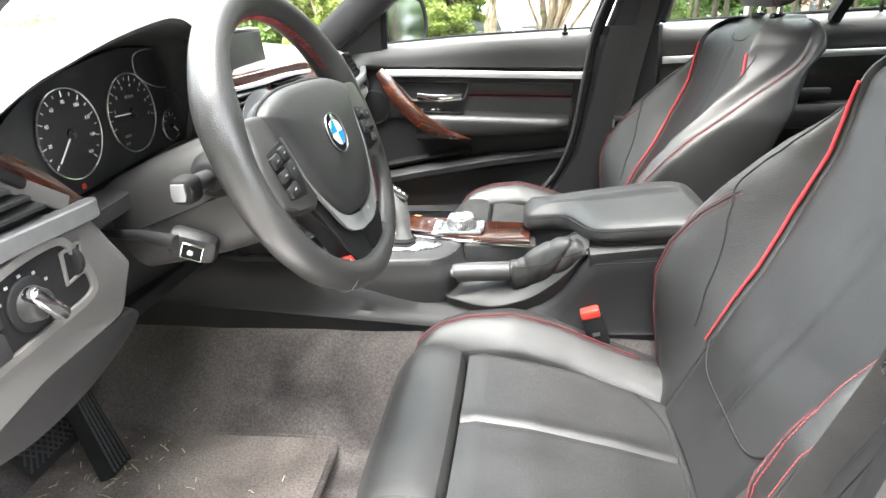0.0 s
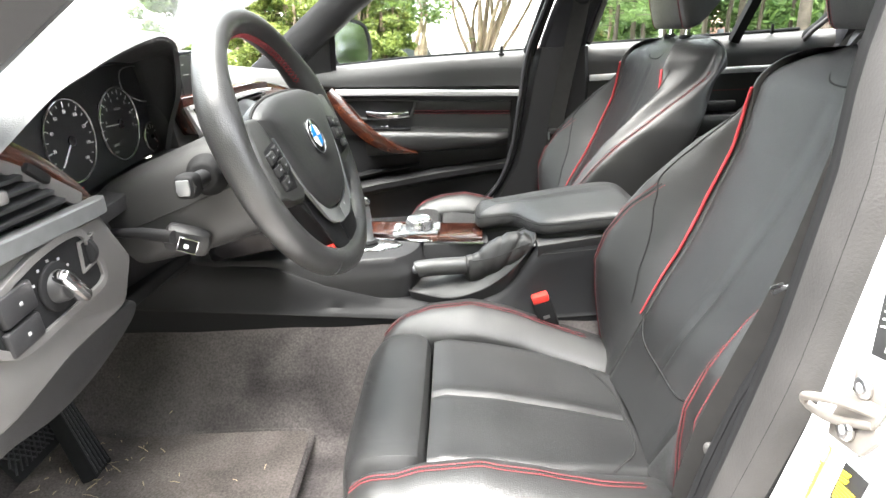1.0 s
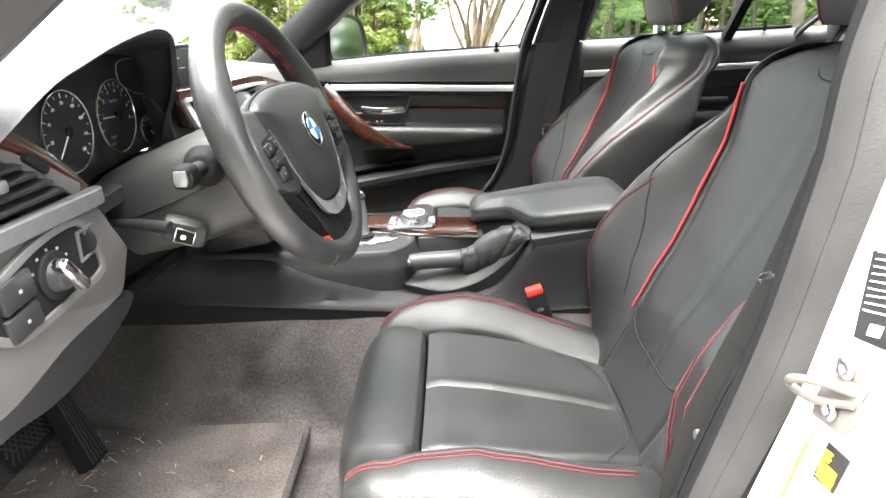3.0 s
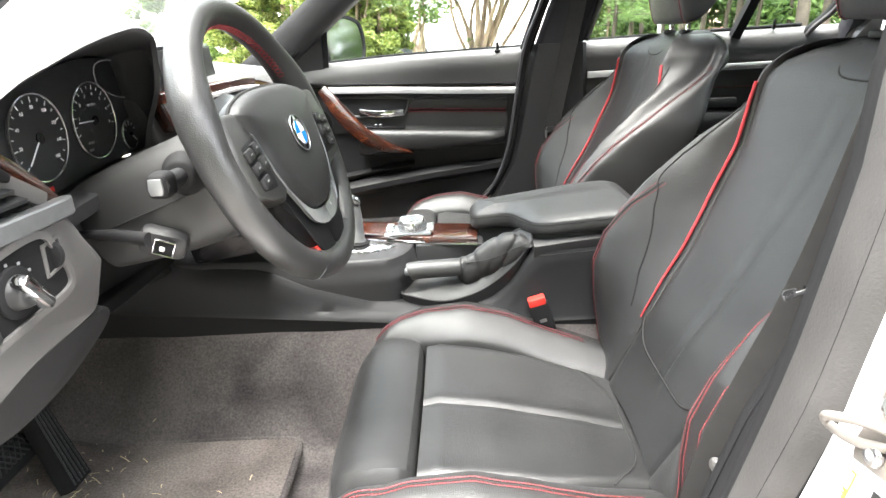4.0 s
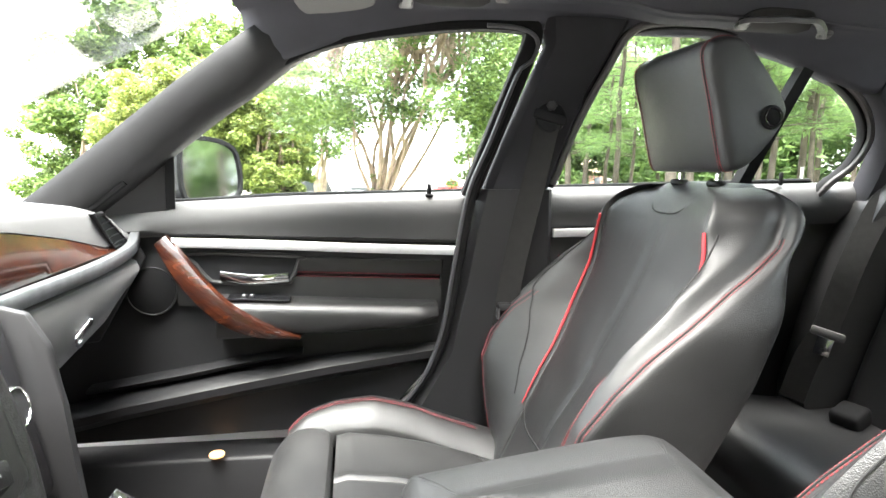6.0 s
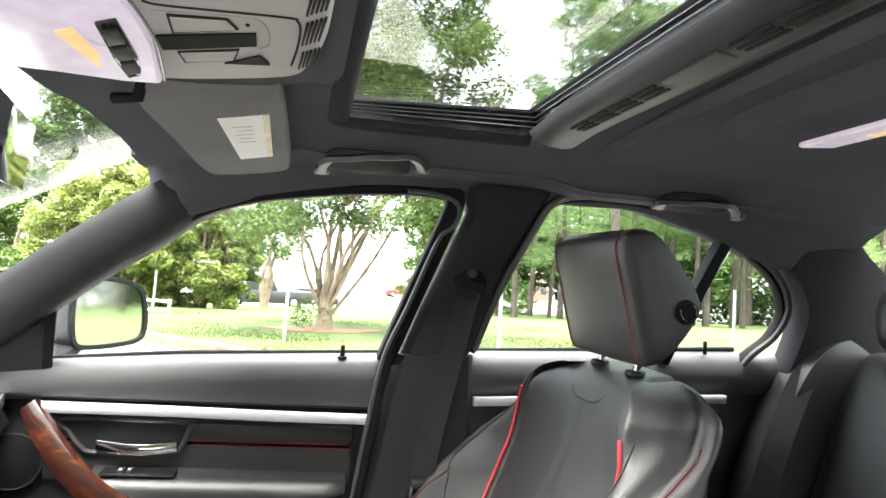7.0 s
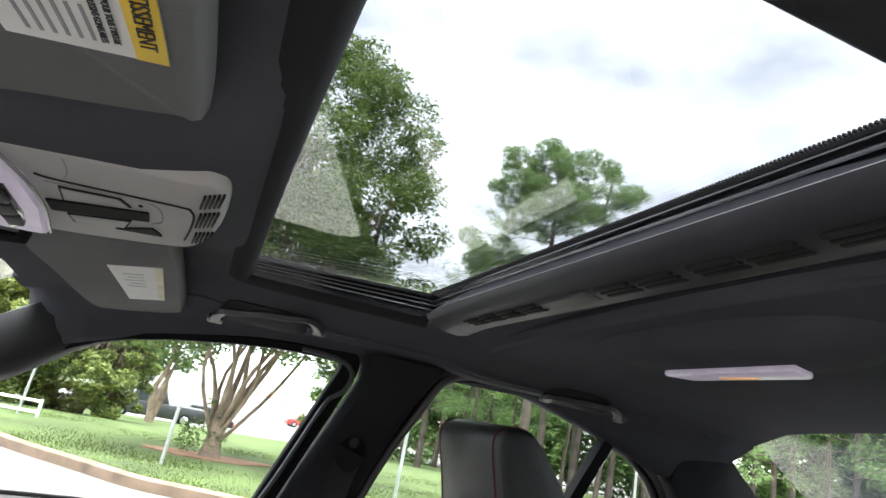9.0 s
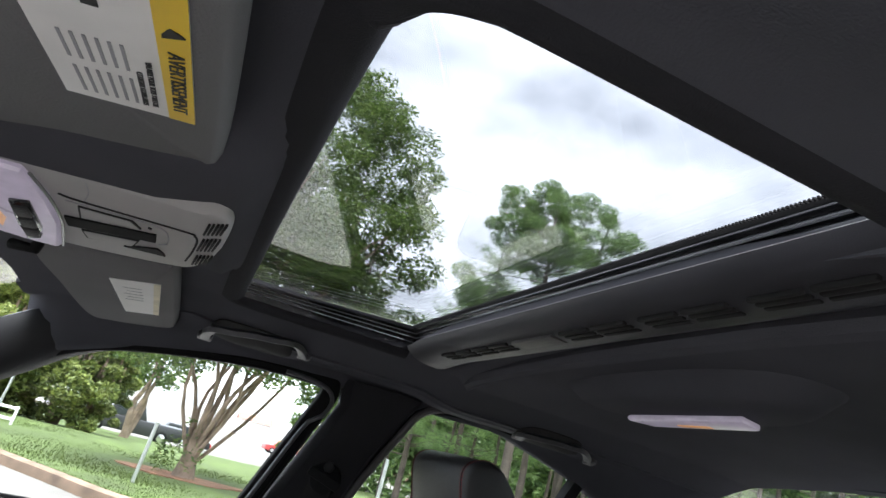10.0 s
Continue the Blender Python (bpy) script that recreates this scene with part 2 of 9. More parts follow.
ENAMEL = mat("enamel_white", (0.80, 0.80, 0.82), 0.2, coat=1.0, bump=0, spread=0.02)
DIAL = mat("dial_black", (0.010, 0.010, 0.011), 0.35, bump=0)
DIALMARK = mat("dial_white_print", (0.60, 0.60, 0.60), 0.5, bump=0)
DIALDIM = mat("dial_grey_print", (0.22, 0.22, 0.22), 0.5, bump=0)
STRAW = mat("dry_straw", (0.40, 0.32, 0.20), 0.8, bump=0.2, spread=0.3)
LENS = glow_mat("milky_lamp_lens", (0.50, 0.44, 0.52), 0.03)
AMBER = glow_mat("amber_lamp", (1.0, 0.50, 0.20), 0.028)
GLASS = glass_mat("window_glass", (0.80, 0.825, 0.81), 0.03)
REARGLASS = glass_mat("tinted_rear_glass", (0.76, 0.78, 0.77), 0.03)
SUNGLASS = glass_mat("sunroof_glass", (0.57, 0.58, 0.575), 0.05)
COVER = glass_mat("instrument_cover", (0.97, 0.97, 0.97), 0.008, 0.10)
MIRROR = mat("mirror_silver", (0.66, 0.68, 0.69), 0.02, metal=1.0, bump=0, spread=0.01)
ASPHALT = mat("pale_worn_concrete", (0.145, 0.135, 0.123), 0.9, bump=0.5, bump_scale=60, scale=1.2, spread=0.15, dist=0.01)
KERB = mat("weathered_kerb_concrete", (0.175, 0.120, 0.083), 0.9, bump=0.6, bump_scale=40, scale=3, spread=0.35, dist=0.01)
GRASS = mat("lawn_soil", (0.062, 0.090, 0.020), 0.95, bump=0.6, bump_scale=30, scale=0.9, spread=0.35, dist=0.03)
SOIL = mat("red_mulch", (0.22, 0.11, 0.065), 0.95, bump=0.8, bump_scale=30, scale=5, spread=0.4, dist=0.02)
BARK = mat("pale_peeling_bark", (0.26, 0.19, 0.145), 0.9, bump=0.7, bump_scale=20, scale=4, spread=0.4, dist=0.02)
PINEBARK = mat("pine_bark", (0.075, 0.058, 0.048), 0.95, bump=0.8, bump_scale=18, scale=3, spread=0.4, dist=0.03)
LEAF = leaf_mat("myrtle_leaf", (0.040, 0.078, 0.018), (0.165, 0.235, 0.058))
LEAF2 = leaf_mat("hedge_leaf", (0.065, 0.100, 0.020), (0.26, 0.30, 0.075))
NEEDLE = leaf_mat("pine_needle", (0.075, 0.138, 0.046), (0.225, 0.325, 0.110), 0.5)
BLADE = leaf_mat("grass_blade", (0.056, 0.084, 0.018), (0.115, 0.150, 0.038))
TRUCKPAINT = mat("dark_grey_truck_paint", (0.022, 0.022, 0.024), 0.45, coat=0.15, bump=0, scale=3, spread=0.05)
DARKGLASS = mat("dark_vehicle_glass", (0.03, 0.035, 0.04), 0.08, bump=0)
GALV = mat("galvanised_steel", (0.45, 0.46, 0.46), 0.45, metal=0.7, bump=0.1, scale=20)
OFFWHITE = mat("white_painted_metal", (0.72, 0.72, 0.71), 0.5, bump=0.1, scale=8, spread=0.08)
REDROOF = mat("far_red_roof", (0.24, 0.13, 0.10), 0.9, bump=0, scale=2)


# ---- mesh helpers ----
def V(*a):
    return Vector(a)


def spline(pts, n, closed=False):
    """Catmull-Rom through pts, n samples."""
    pts = [Vector(p) for p in pts]
    m = len(pts)
    out = []
    segs = m if closed else m - 1
    for k in range(n):
        u = k / n * segs if closed else k / (n - 1) * segs
        i = min(int(u), segs - 1)
        f = u - i
        if closed:
            p0, p1, p2, p3 = pts[(i - 1) % m], pts[i % m], pts[(i + 1) % m], pts[(i + 2) % m]
        else:
            p1, p2 = pts[i], pts[i + 1]
            p0 = pts[i - 1] if i > 0 else p1 * 2 - p2
            p3 = pts[i + 2] if i + 2 < m else p2 * 2 - p1
        out.append(0.5 * ((2 * p1) + (p2 - p0) * f + (2 * p0 - 5 * p1 + 4 * p2 - p3) * f * f + (3 * p1 - p0 - 3 * p2 + p3) * f ** 3))
    return out


def interp(table, x):
    """Piecewise-linear lookup in a table of (x, value)."""
    if x <= table[0][0]:
        return table[0][1]
    for (a, va), (b, vb) in zip(table, table[1:]):
        if x <= b:
            return va + (vb - va) * (x - a) / (b - a)
    return table[-1][1]


def loft(rings, cap=True, closed=True, bm=None):
    """Skin through rings of equal length."""
    bm = bm or bmesh.new()
    rows = [[bm.verts.new(p) for p in r] for r in rings]
    n = len(rows[0])
    for a, b in zip(rows, rows[1:]):
        for i in range(n if closed else n - 1):
            j = (i + 1) % n
            bm.faces.new((a[i], a[j], b[j], b[i]))
    if cap and closed:
        bm.faces.new(list(reversed(rows[0])))
        bm.faces.new(rows[-1])
    return bm


def sweep(path, section, closed=False, up=(0, 0, 1), bm=None, scales=None):
    """Sweep a section of (side, up) pairs along a path."""
    path = [Vector(p) for p in path]
    n = len(path)
    rings = []
    for i, p in enumerate(path):
        a = path[(i - 1) % n] if closed or i else path[0]
        b = path[(i + 1) % n] if closed or i < n - 1 else path[-1]
        t = (b - a).normalized()
        s = t.cross(Vector(up))
        s = s.normalized() if s.length > 1e-5 else Vector((1, 0, 0))
        u = s.cross(t)
        k = scales[i] if scales else 1.0
        rings.append([p + s * (x * k) + u * (y * k) for x, y in section])
    if closed:
        rings.append(rings[0])
        bm = loft(rings, cap=False, bm=bm)
        bmesh.ops.remove_doubles(bm, verts=bm.verts, dist=1e-6)
        return bm
    return loft(rings, bm=bm)


def disc_section(r, n=8, ry=None):
    return [(r * math.cos(2 * math.pi * k / n), (ry or r) * math.sin(2 * math.pi * k / n)) for k in range(n)]


def tube(path, r, n=8, closed=False, up=(0, 0, 1), bm=None, scales=None):
    return sweep(path, disc_section(r, n), closed, up, bm, scales)


def box(size, at=(0, 0, 0), bevel=0.003, segs=2, bm=None, m=None):
    """Bevelled block."""
    b = bmesh.new()
    bmesh.ops.create_cube(b, size=1)
    for v in b.verts:
        v.co = Vector((v.co.x * size[0], v.co.y * size[1], v.co.z * size[2]))
    if bevel:
        bmesh.ops.bevel(b, geom=b.edges[:], offset=bevel, segments=segs, profile=0.5, affect="EDGES")
    for v in b.verts:
        v.co = (m @ v.co if m else v.co) + Vector(at)
    if bm is None:
        return b
    join(bm, b)
    return bm


def join(bm, b):
    me = bpy.data.meshes.new("tmp")
    b.to_mesh(me)
    b.free()
    bm.from_mesh(me)
    bpy.data.meshes.remove(me)
    return bm


def slab(outline, lift, bevel=0.0, segs=2):
    """Solid from a planar outline (3D points), pushed along the vector lift; edges bevelled."""
    bm = bmesh.new()
    lift = Vector(lift)
    lo = [bm.verts.new(Vector(p)) for p in outline]
    hi = [bm.verts.new(Vector(p) + lift) for p in outline]
    n = len(lo)
    bm.faces.new(list(reversed(lo)))
    bm.faces.new(hi)
    for i in range(n):
        bm.faces.new((lo[i], lo[(i + 1) % n], hi[(i + 1) % n], hi[i]))
    if bevel:
        bmesh.ops.bevel(bm, geom=bm.edges[:], offset=bevel, segments=segs, profile=0.5, affect="EDGES")
    return bm


def disc(centre, axis, r, depth, n=32, bevel=0.0, r2=None):
    """Short cylinder or cone frustum, from centre along axis."""
    axis = Vector(axis).normalized()
    q = axis.to_track_quat("Z", "Y")
    bm = bmesh.new()
    rr = r if r2 is None else r2
    if bevel:
        prof = [(0, r - bevel), (bevel * 0.4, r - bevel * 0.3), (bevel, r), (depth - bevel, rr), (depth - bevel * 0.4, rr - bevel * 0.3), (depth, rr - bevel)]
    else:
        prof = [(0, r), (depth, rr)]
    rings = [[Vector(centre) + q @ Vector((k * math.cos(a), k * math.sin(a), h)) for a in [2 * math.pi * i / n for i in range(n)]] for h, k in prof]
    return loft(rings, bm=bm)


def ring(centre, axis, r, thick, n=40, m=8):
    axis = Vector(axis).normalized()
    q = axis.to_track_quat("Z", "Y")
    return tube([Vector(centre) + q @ Vector((r * math.cos(2 * math.pi * i / n), r * math.sin(2 * math.pi * i / n), 0)) for i in range(n)], thick, m, True, up=axis)


def dashes(path, r, length=0.0032, gap=0.0014):
    """Thread stitches along a path, joined in one mesh."""
    bm = bmesh.new()
    path = [Vector(p) for p in path]
    d, run = 0.0, 0.0
    lens = [(b - a).length for a, b in zip(path, path[1:])]
    total = sum(lens)
    def at(s):
        for (a, b), k in zip(zip(path, path[1:]), lens):
            if s <= k:
                return a.lerp(b, s / k if k else 0)
            s -= k
        return path[-1]
    while run + length < total:
        p, q = at(run), at(run + length)
        t = (q - p).normalized() * (length * 0.1)
        tube([p, p + t, q - t, q], r, 5, scales=[0.4, 1, 1, 0.4], bm=bm, up=(0.3, 0.5, 0.8))
        run += length + gap
    return bm


def part(name, bm, material, parent=None, label="", smooth=40):
    """Link a bmesh as one mesh object."""
    bmesh.ops.recalc_face_normals(bm, faces=bm.faces)
    me = bpy.data.meshes.new(name)
    bm.to_mesh(me)
    bm.free()
    me.materials.append(material)
    me.shade_smooth()
    me.set_sharp_from_angle(angle=radians(smooth))
    ob = new(name, me)
    if parent:
        ob.parent = parent
        ob.matrix_parent_inverse = parent.matrix_basis.inverted()
    return tagged(ob, label) if label else ob


def thing(name, at, label, category, group="", kind=""):
    ob = new(name)
    ob.location = at
    bpy.context.view_layer.update()
    return tagged(ob, label, category, group, kind)


def text_part(name, body, size, m, material, parent, label=""):
    """Flat lettering as a mesh, laid by the pose m."""
    cu = bpy.data.curves.new(name, "FONT")
    cu.body, cu.size, cu.extrude, cu.align_x, cu.align_y = body, size, 0.0002, "CENTER", "CENTER"
    tmp = new(name, cu)
    me = bpy.data.meshes.new_from_object(tmp.evaluated_get(bpy.context.evaluated_depsgraph_get()))
    bpy.data.objects.remove(tmp)
    bm = bmesh.new()
    bm.from_mesh(me)
    bpy.data.meshes.remove(me)
    bm.transform(m)
    return part(name, bm, material, parent, label)

# ================= car body: floor, pillars, roof =================
def belt_y(z):
    """Inner face of the side body: vertical to the belt line, then leaning in."""
    return 0.70 if z < 1.0 else 0.70 - (z - 1.0) * 0.32


def rail(name, pts, w, h, material, label, up=(0, 1, 0), n=24, scales=None, sec=None):
    path = spline(pts, n)
    sec = sec or [(w * c, h * s) for c, s in [(1, 0.45), (0.7, 0.9), (0, 1), (-0.7, 0.9), (-1, 0.45), (-1, -0.6), (0, -0.8), (1, -0.6)]]
    return tagged(part(name, sweep(path, sec, up=up, scales=scales), material), label, "pillar", kind="structure")


# floor pan: carpet that climbs the tunnel and the toe board
def floor_z(x, y):
    z = 0.395
    a = abs(y - 0.02)
    if a < 0.30:
        k = min(1, (0.30 - a) / 0.17)
        z += 0.212 * k * k * (3 - 2 * k)
    if x < -0.42:
        k = min(1, (-0.42 - x) / 0.35)
        z = max(z, 0.395 + 0.34 * k ** 1.2)
    if x > 0.68:
        z = max(z, 0.40 + 0.02 * math.sin(y * 5))
    return z + 0.004 * noise.noise((x * 9, y * 9, 0))


bm = bmesh.new()
NX, NY = 90, 70
grid = [[bm.verts.new((-0.85 + 2.2 * i / NX, -0.735 + 1.47 * j / NY, floor_z(-0.85 + 2.2 * i / NX, -0.735 + 1.47 * j / NY))) for j in range(NY + 1)] for i in range(NX + 1)]
for i in range(NX):
    for j in range(NY):
        bm.faces.new((grid[i][j], grid[i + 1][j], grid[i + 1][j + 1], grid[i][j + 1]))
g2 = bmesh.ops.extrude_face_region(bm, geom=bm.faces[:])
for v in [e for e in g2["geom"] if isinstance(e, bmesh.types.BMVert)]:
    v.co.z -= 0.03
tagged(part("floor", bm, CARPET), "dark worn carpet of the car floor and tunnel", "floor", kind="structure")

# underbody and sills that close the car below
tagged(part("underbody", box((2.9, 1.5, 0.12), (0.45, 0, 0.27), 0.03), PLASTIC), "dark underbody pan of the car", "underbody", kind="structure")
for s, nm in ((1, "right"), (-1, "left")):
    bm = slab([(-0.75, s * 0.68, 0.36), (-0.75, s * 0.80, 0.30), (-0.75, s * 0.82, 0.40), (-0.75, s * 0.76, 0.50), (-0.75, s * 0.69, 0.49)], (2.1, 0, 0), 0.008)
    tagged(part("sill_" + nm, bm, PLASTIC if s > 0 else WHITE), "door sill with black plastic scuff cover" if s > 0 else "white painted door sill", "sill", kind="structure")

# windscreen pillars
A_R = [(-0.62, 0.72, 0.80), (-0.52, 0.71, 0.865), (-0.37, 0.688, 0.962), (-0.27, 0.670, 1.036), (-0.13, 0.650, 1.143), (-0.03, 0.634, 1.218), (0.05, 0.622, 1.268), (0.12, 0.634, 1.308), (0.20, 0.655, 1.338)]
for s, nm in ((1, "right"), (-1, "left")):
    pts = [(x, s * y, z) for x, y, z in A_R]
    path = spline(pts, 26)
    rings = []
    for i, p in enumerate(path):
        f = i / 25
        d = (path[min(i + 1, 25)] - path[max(i - 1, 0)]).normalized()
        inw = Vector((0, -s, 0))
        up = d.cross(inw) * (1 if s > 0 else -1)
        if up.z < 0:
            up = -up
        w = interp([(0, 0.058), (0.7, 0.056), (1.0, 0.036)], f)
        wu = interp([(0, 0.040), (0.15, 0.030), (0.35, 0.022), (0.65, 0.022), (0.85, 0.034), (1.0, 0.036)], f)
        rings.append([p + inw * a + up * b * ((wu if b > 0 else w) / 0.04) for a, b in [(0.004, -0.046), (0.026, -0.03), (0.034, 0.0), (0.026, 0.034), (0.0, 0.042), (-0.04, 0.03), (-0.05, -0.03), (-0.02, -0.05)]])
    tagged(part("a_pillar_" + nm, loft(rings), PLASTIC), "slanting windscreen pillar in dark grained trim", "pillar", kind="structure")
    # black rubber lip along the side window edge
    lip = [p + Vector((0.030, -s * 0.010, -0.050)) for p in path[2:12]]
    tagged(part("trim_a_" + nm, tube(lip, 0.006, 8), RUBBER), "black rubber door seal along the pillar", "seal", kind="structure")

# centre pillars: lower broad part and slim upper part
for s, nm in ((1, "right"), (-1, "left")):
    def bring(z, x0, x1, y, t=0.05):
        return [V(x0, s * (y + 0.02), z), V(x0 + 0.012, s * y, z), V((x0 + x1) / 2, s * (y - 0.008), z), V(x1 - 0.012, s * y, z), V(x1, s * (y + 0.02), z), V(x1, s * (y + t), z), V(x0, s * (y + t), z)]
    up_rows = [(1.345, 0.585, 0.745, 0.575), (1.30, 0.593, 0.722, 0.59), (1.22, 0.562, 0.684, 0.61), (1.12, 0.523, 0.650, 0.632), (1.03, 0.494, 0.622, 0.652), (1.025, 0.492, 0.622, 0.652)]
    if s < 0:
        up_rows = [(z, x0 + 0.062, x1 + 0.062, y + 0.01) for z, x0, x1, y in up_rows]
    up_p = part("upper_trim", loft([bring(*r) for r in up_rows]), LIPCLOTH)
    lo_rows = [(1.034, 0.486, 0.630, 0.642), (0.96, 0.470, 0.635, 0.655), (0.84, 0.452, 0.640, 0.668), (0.70, 0.425, 0.650, 0.678), (0.58, 0.36, 0.670, 0.685), (0.50, 0.28, 0.72, 0.69)]
    if s < 0:
        lo_rows = [(1.034, 0.552, 0.68, 0.665), (0.96, 0.542, 0.69, 0.675), (0.84, 0.517, 0.70, 0.68), (0.70, 0.485, 0.71, 0.685), (0.58, 0.452, 0.72, 0.69), (0.50, 0.42, 0.75, 0.69)]
    lo_p = part("lower_trim", loft([bring(*r) for r in lo_rows]), PLASTIC)
    pil = thing("b_pillar_" + nm, (0.55, s * 0.68, 0.5), "dark centre pillar with cloth upper and plastic lower trim", "pillar", kind="structure")
    for p in (up_p, lo_p):
        p.parent, p.matrix_parent_inverse = pil, pil.matrix_basis.inverted()

# door seals that follow the openings (doubled rubber and chrome-grey lip)
seal_r = [(0.02, 0.655, 1.185), (0.12, 0.63, 1.26), (0.22, 0.612, 1.298), (0.40, 0.602, 1.328), (0.53, 0.602, 1.332), (0.573, 0.606, 1.305), (0.545, 0.615, 1.24), (0.505, 0.632, 1.13), (0.468, 0.652, 1.03), (0.445, 0.672, 0.88), (0.425, 0.686, 0.75), (0.385, 0.695, 0.645), (0.32, 0.70, 0.575), (0.20, 0.70, 0.53)]
for s, nm in ((1, "right"), (-1, "left")):
    pts_s = seal_r if s > 0 else [(x + (0.055 if i > 3 else 0), y + (0.035 if i > 5 else 0), z) for i, (x, y, z) in enumerate(seal_r[:8])] + [(0.556, 0.715, 1.03), (0.535, 0.73, 0.90), (0.512, 0.735, 0.78), (0.488, 0.74, 0.68), (0.46, 0.745, 0.60), (0.42, 0.75, 0.52)]
    path = [V(x, s * y, z) for x, y, z in spline(pts_s, 60)]
    tagged(part("door_seal_" + nm, tube(path if s > 0 else path[:26], 0.0085 if s > 0 else 0.010, 8, up=(0, 1, 0)), RUBBER if s > 0 else GREY), "black rubber door seal round the opening", "seal", kind="structure")
    path2 = [p + Vector((-0.012 if i > 25 else 0, -0.009 * s, -0.006)) for i, p in enumerate(path)]
    tagged(part("door_lip_" + nm, tube(path2[16:] if s > 0 else path2[10:26], 0.0042, 6, up=(0, 1, 0)), HANDLE), "grey lip along the door frame edge", "trim", kind="structure")

# broad rubber seal folded round the driver side pillar edge
rings = []
for k in range(27):
    z = 0.50 + 0.62 * k / 26
    xi = interp([(0.50, 0.43), (0.66, 0.472), (0.72, 0.486), (0.79, 0.507), (0.84, 0.530), (0.92, 0.552), (1.03, 0.570), (1.12, 0.592)], z)
    xo = interp([(0.50, 0.395), (0.77, 0.462), (0.89, 0.488), (0.97, 0.501), (1.06, 0.514), (1.12, 0.532)], z)
    dy = 0.02 * max(0, (z - 1.0) / 0.12)
    ex = interp([(0.60, 0.0), (0.75, 0.004), (0.85, 0.015), (1.12, 0.018)], z)
    rings.append([V(x, y + dy, z) for x, y in [(xi + 0.02, -0.672), (xi, -0.682), (xi - 0.014, -0.700), (xi - 0.020, -0.716), (xi - 0.010, -0.728), (xi - 0.016, -0.738), (xo - 0.004, -0.756), (xo - 0.012, -0.772 - ex * 0.5), (xo - 0.010, -0.790 - ex), (xo + 0.003, -0.803 - ex), (xo + 0.03, -0.803 - ex), (xi + 0.03, -0.70)]])
tagged(part("pillar_seal_left", loft(rings), RUBBER, smooth=60), "broad black rubber seal along the pillar edge", "seal", kind="structure")

def seal_band(name, lo, hi, lift, material, label):
    """Strip that follows the folded seal between two corners of its section."""
    out = []
    for r in rings:
        a, b = r[lo], r[hi]
        n = V(-(b - a).y, (b - a).x, 0).normalized()
        n = n if n.x < 0 else -n
        out.append([a + n * lift * 0.3, a.lerp(b, 0.25) + n * lift, a.lerp(b, 0.75) + n * lift, b + n * lift * 0.3, a.lerp(b, 0.5) - n * 0.002])
    tagged(part(name, loft(out), material, smooth=60), label, "seal", kind="structure")


seal_band("trim_seal_inner", 2, 3, 0.003, RUBBER, "black ribbed inner edge of the pillar seal")
# paler strips paint the bright, lit outer half of the seal
seal_band("trim_seal_flat", 7, 8, 0.002, SEALGREY, "flat of the pillar seal, painted paler as if lit")
seal_band("trim_seal_outer", 8, 9, 0.003, SEALGREY, "outer edge of the pillar seal, painted paler as if lit")

# ---- headliner with the sunroof opening ----
SX0, SX1, SY0, SY1 = 0.345, 0.630, -0.372, 0.395


def roof_z(x, y):
    side = 0.035 * y * y / 0.25 + max(0, abs(y) - 0.42) * 0.25
    z = 1.415 - side * min(1.0, 0.3 + max(0, x - 0.06) * 2.3)
    if x < 0.30:
        z -= (0.30 - x) * 0.27
    if x < 0.335:
        k = min(1, max(0, (0.24 - abs(y - 0.035)) / 0.10))
        z -= 0.033 * k * k * (3 - 2 * k) * min(1, max(0, (0.335 - x) / 0.012)) * min(1, max(0.25, (x - 0.06) / 0.2))
    if x > 0.78:
        z -= (x - 0.78) ** 2 * 0.05
    # trough that frames the sunroof
    if x > 0.70 and x < 0.80:
        z -= 0.016 * math.sin((x - 0.70) / 0.10 * math.pi / 2)
    if x >= 0.80:
        z -= 0.016
    return z


xs = sorted({round(0.06 + 0.02 * i, 4) for i in range(68)} | {SX0, SX1})
ys = sorted({round(-0.52 + 0.02 * j, 4) for j in range(53)} | {SY0, SY1 + 0.018})
bm = bmesh.new()
gv = {}
for x in xs:
    for y in ys:
        gv[x, y] = bm.verts.new((x, y, roof_z(x, y)))
for xa, xb in zip(xs, xs[1:]):
    for ya, yb in zip(ys, ys[1:]):
        xm, ym = (xa + xb) / 2, (ya + yb) / 2
        if not (SX0 < xm < SX1 and SY0 < ym < SY1 + 0.018):
            bm.faces.new((gv[xa, ya], gv[xa, yb], gv[xb, yb], gv[xb, ya]))
bmesh.ops.delete(bm, geom=[v for v in bm.verts if not v.link_faces], context="VERTS")
e2 = bmesh.ops.extrude_face_region(bm, geom=bm.faces[:])
for v in [e for e in e2["geom"] if isinstance(e, bmesh.types.BMVert)]:
    v.co.z += 0.02
tagged(part("ceiling", bm, LINER, smooth=60), "charcoal cloth headliner with a sunroof opening", "ceiling", kind="structure")

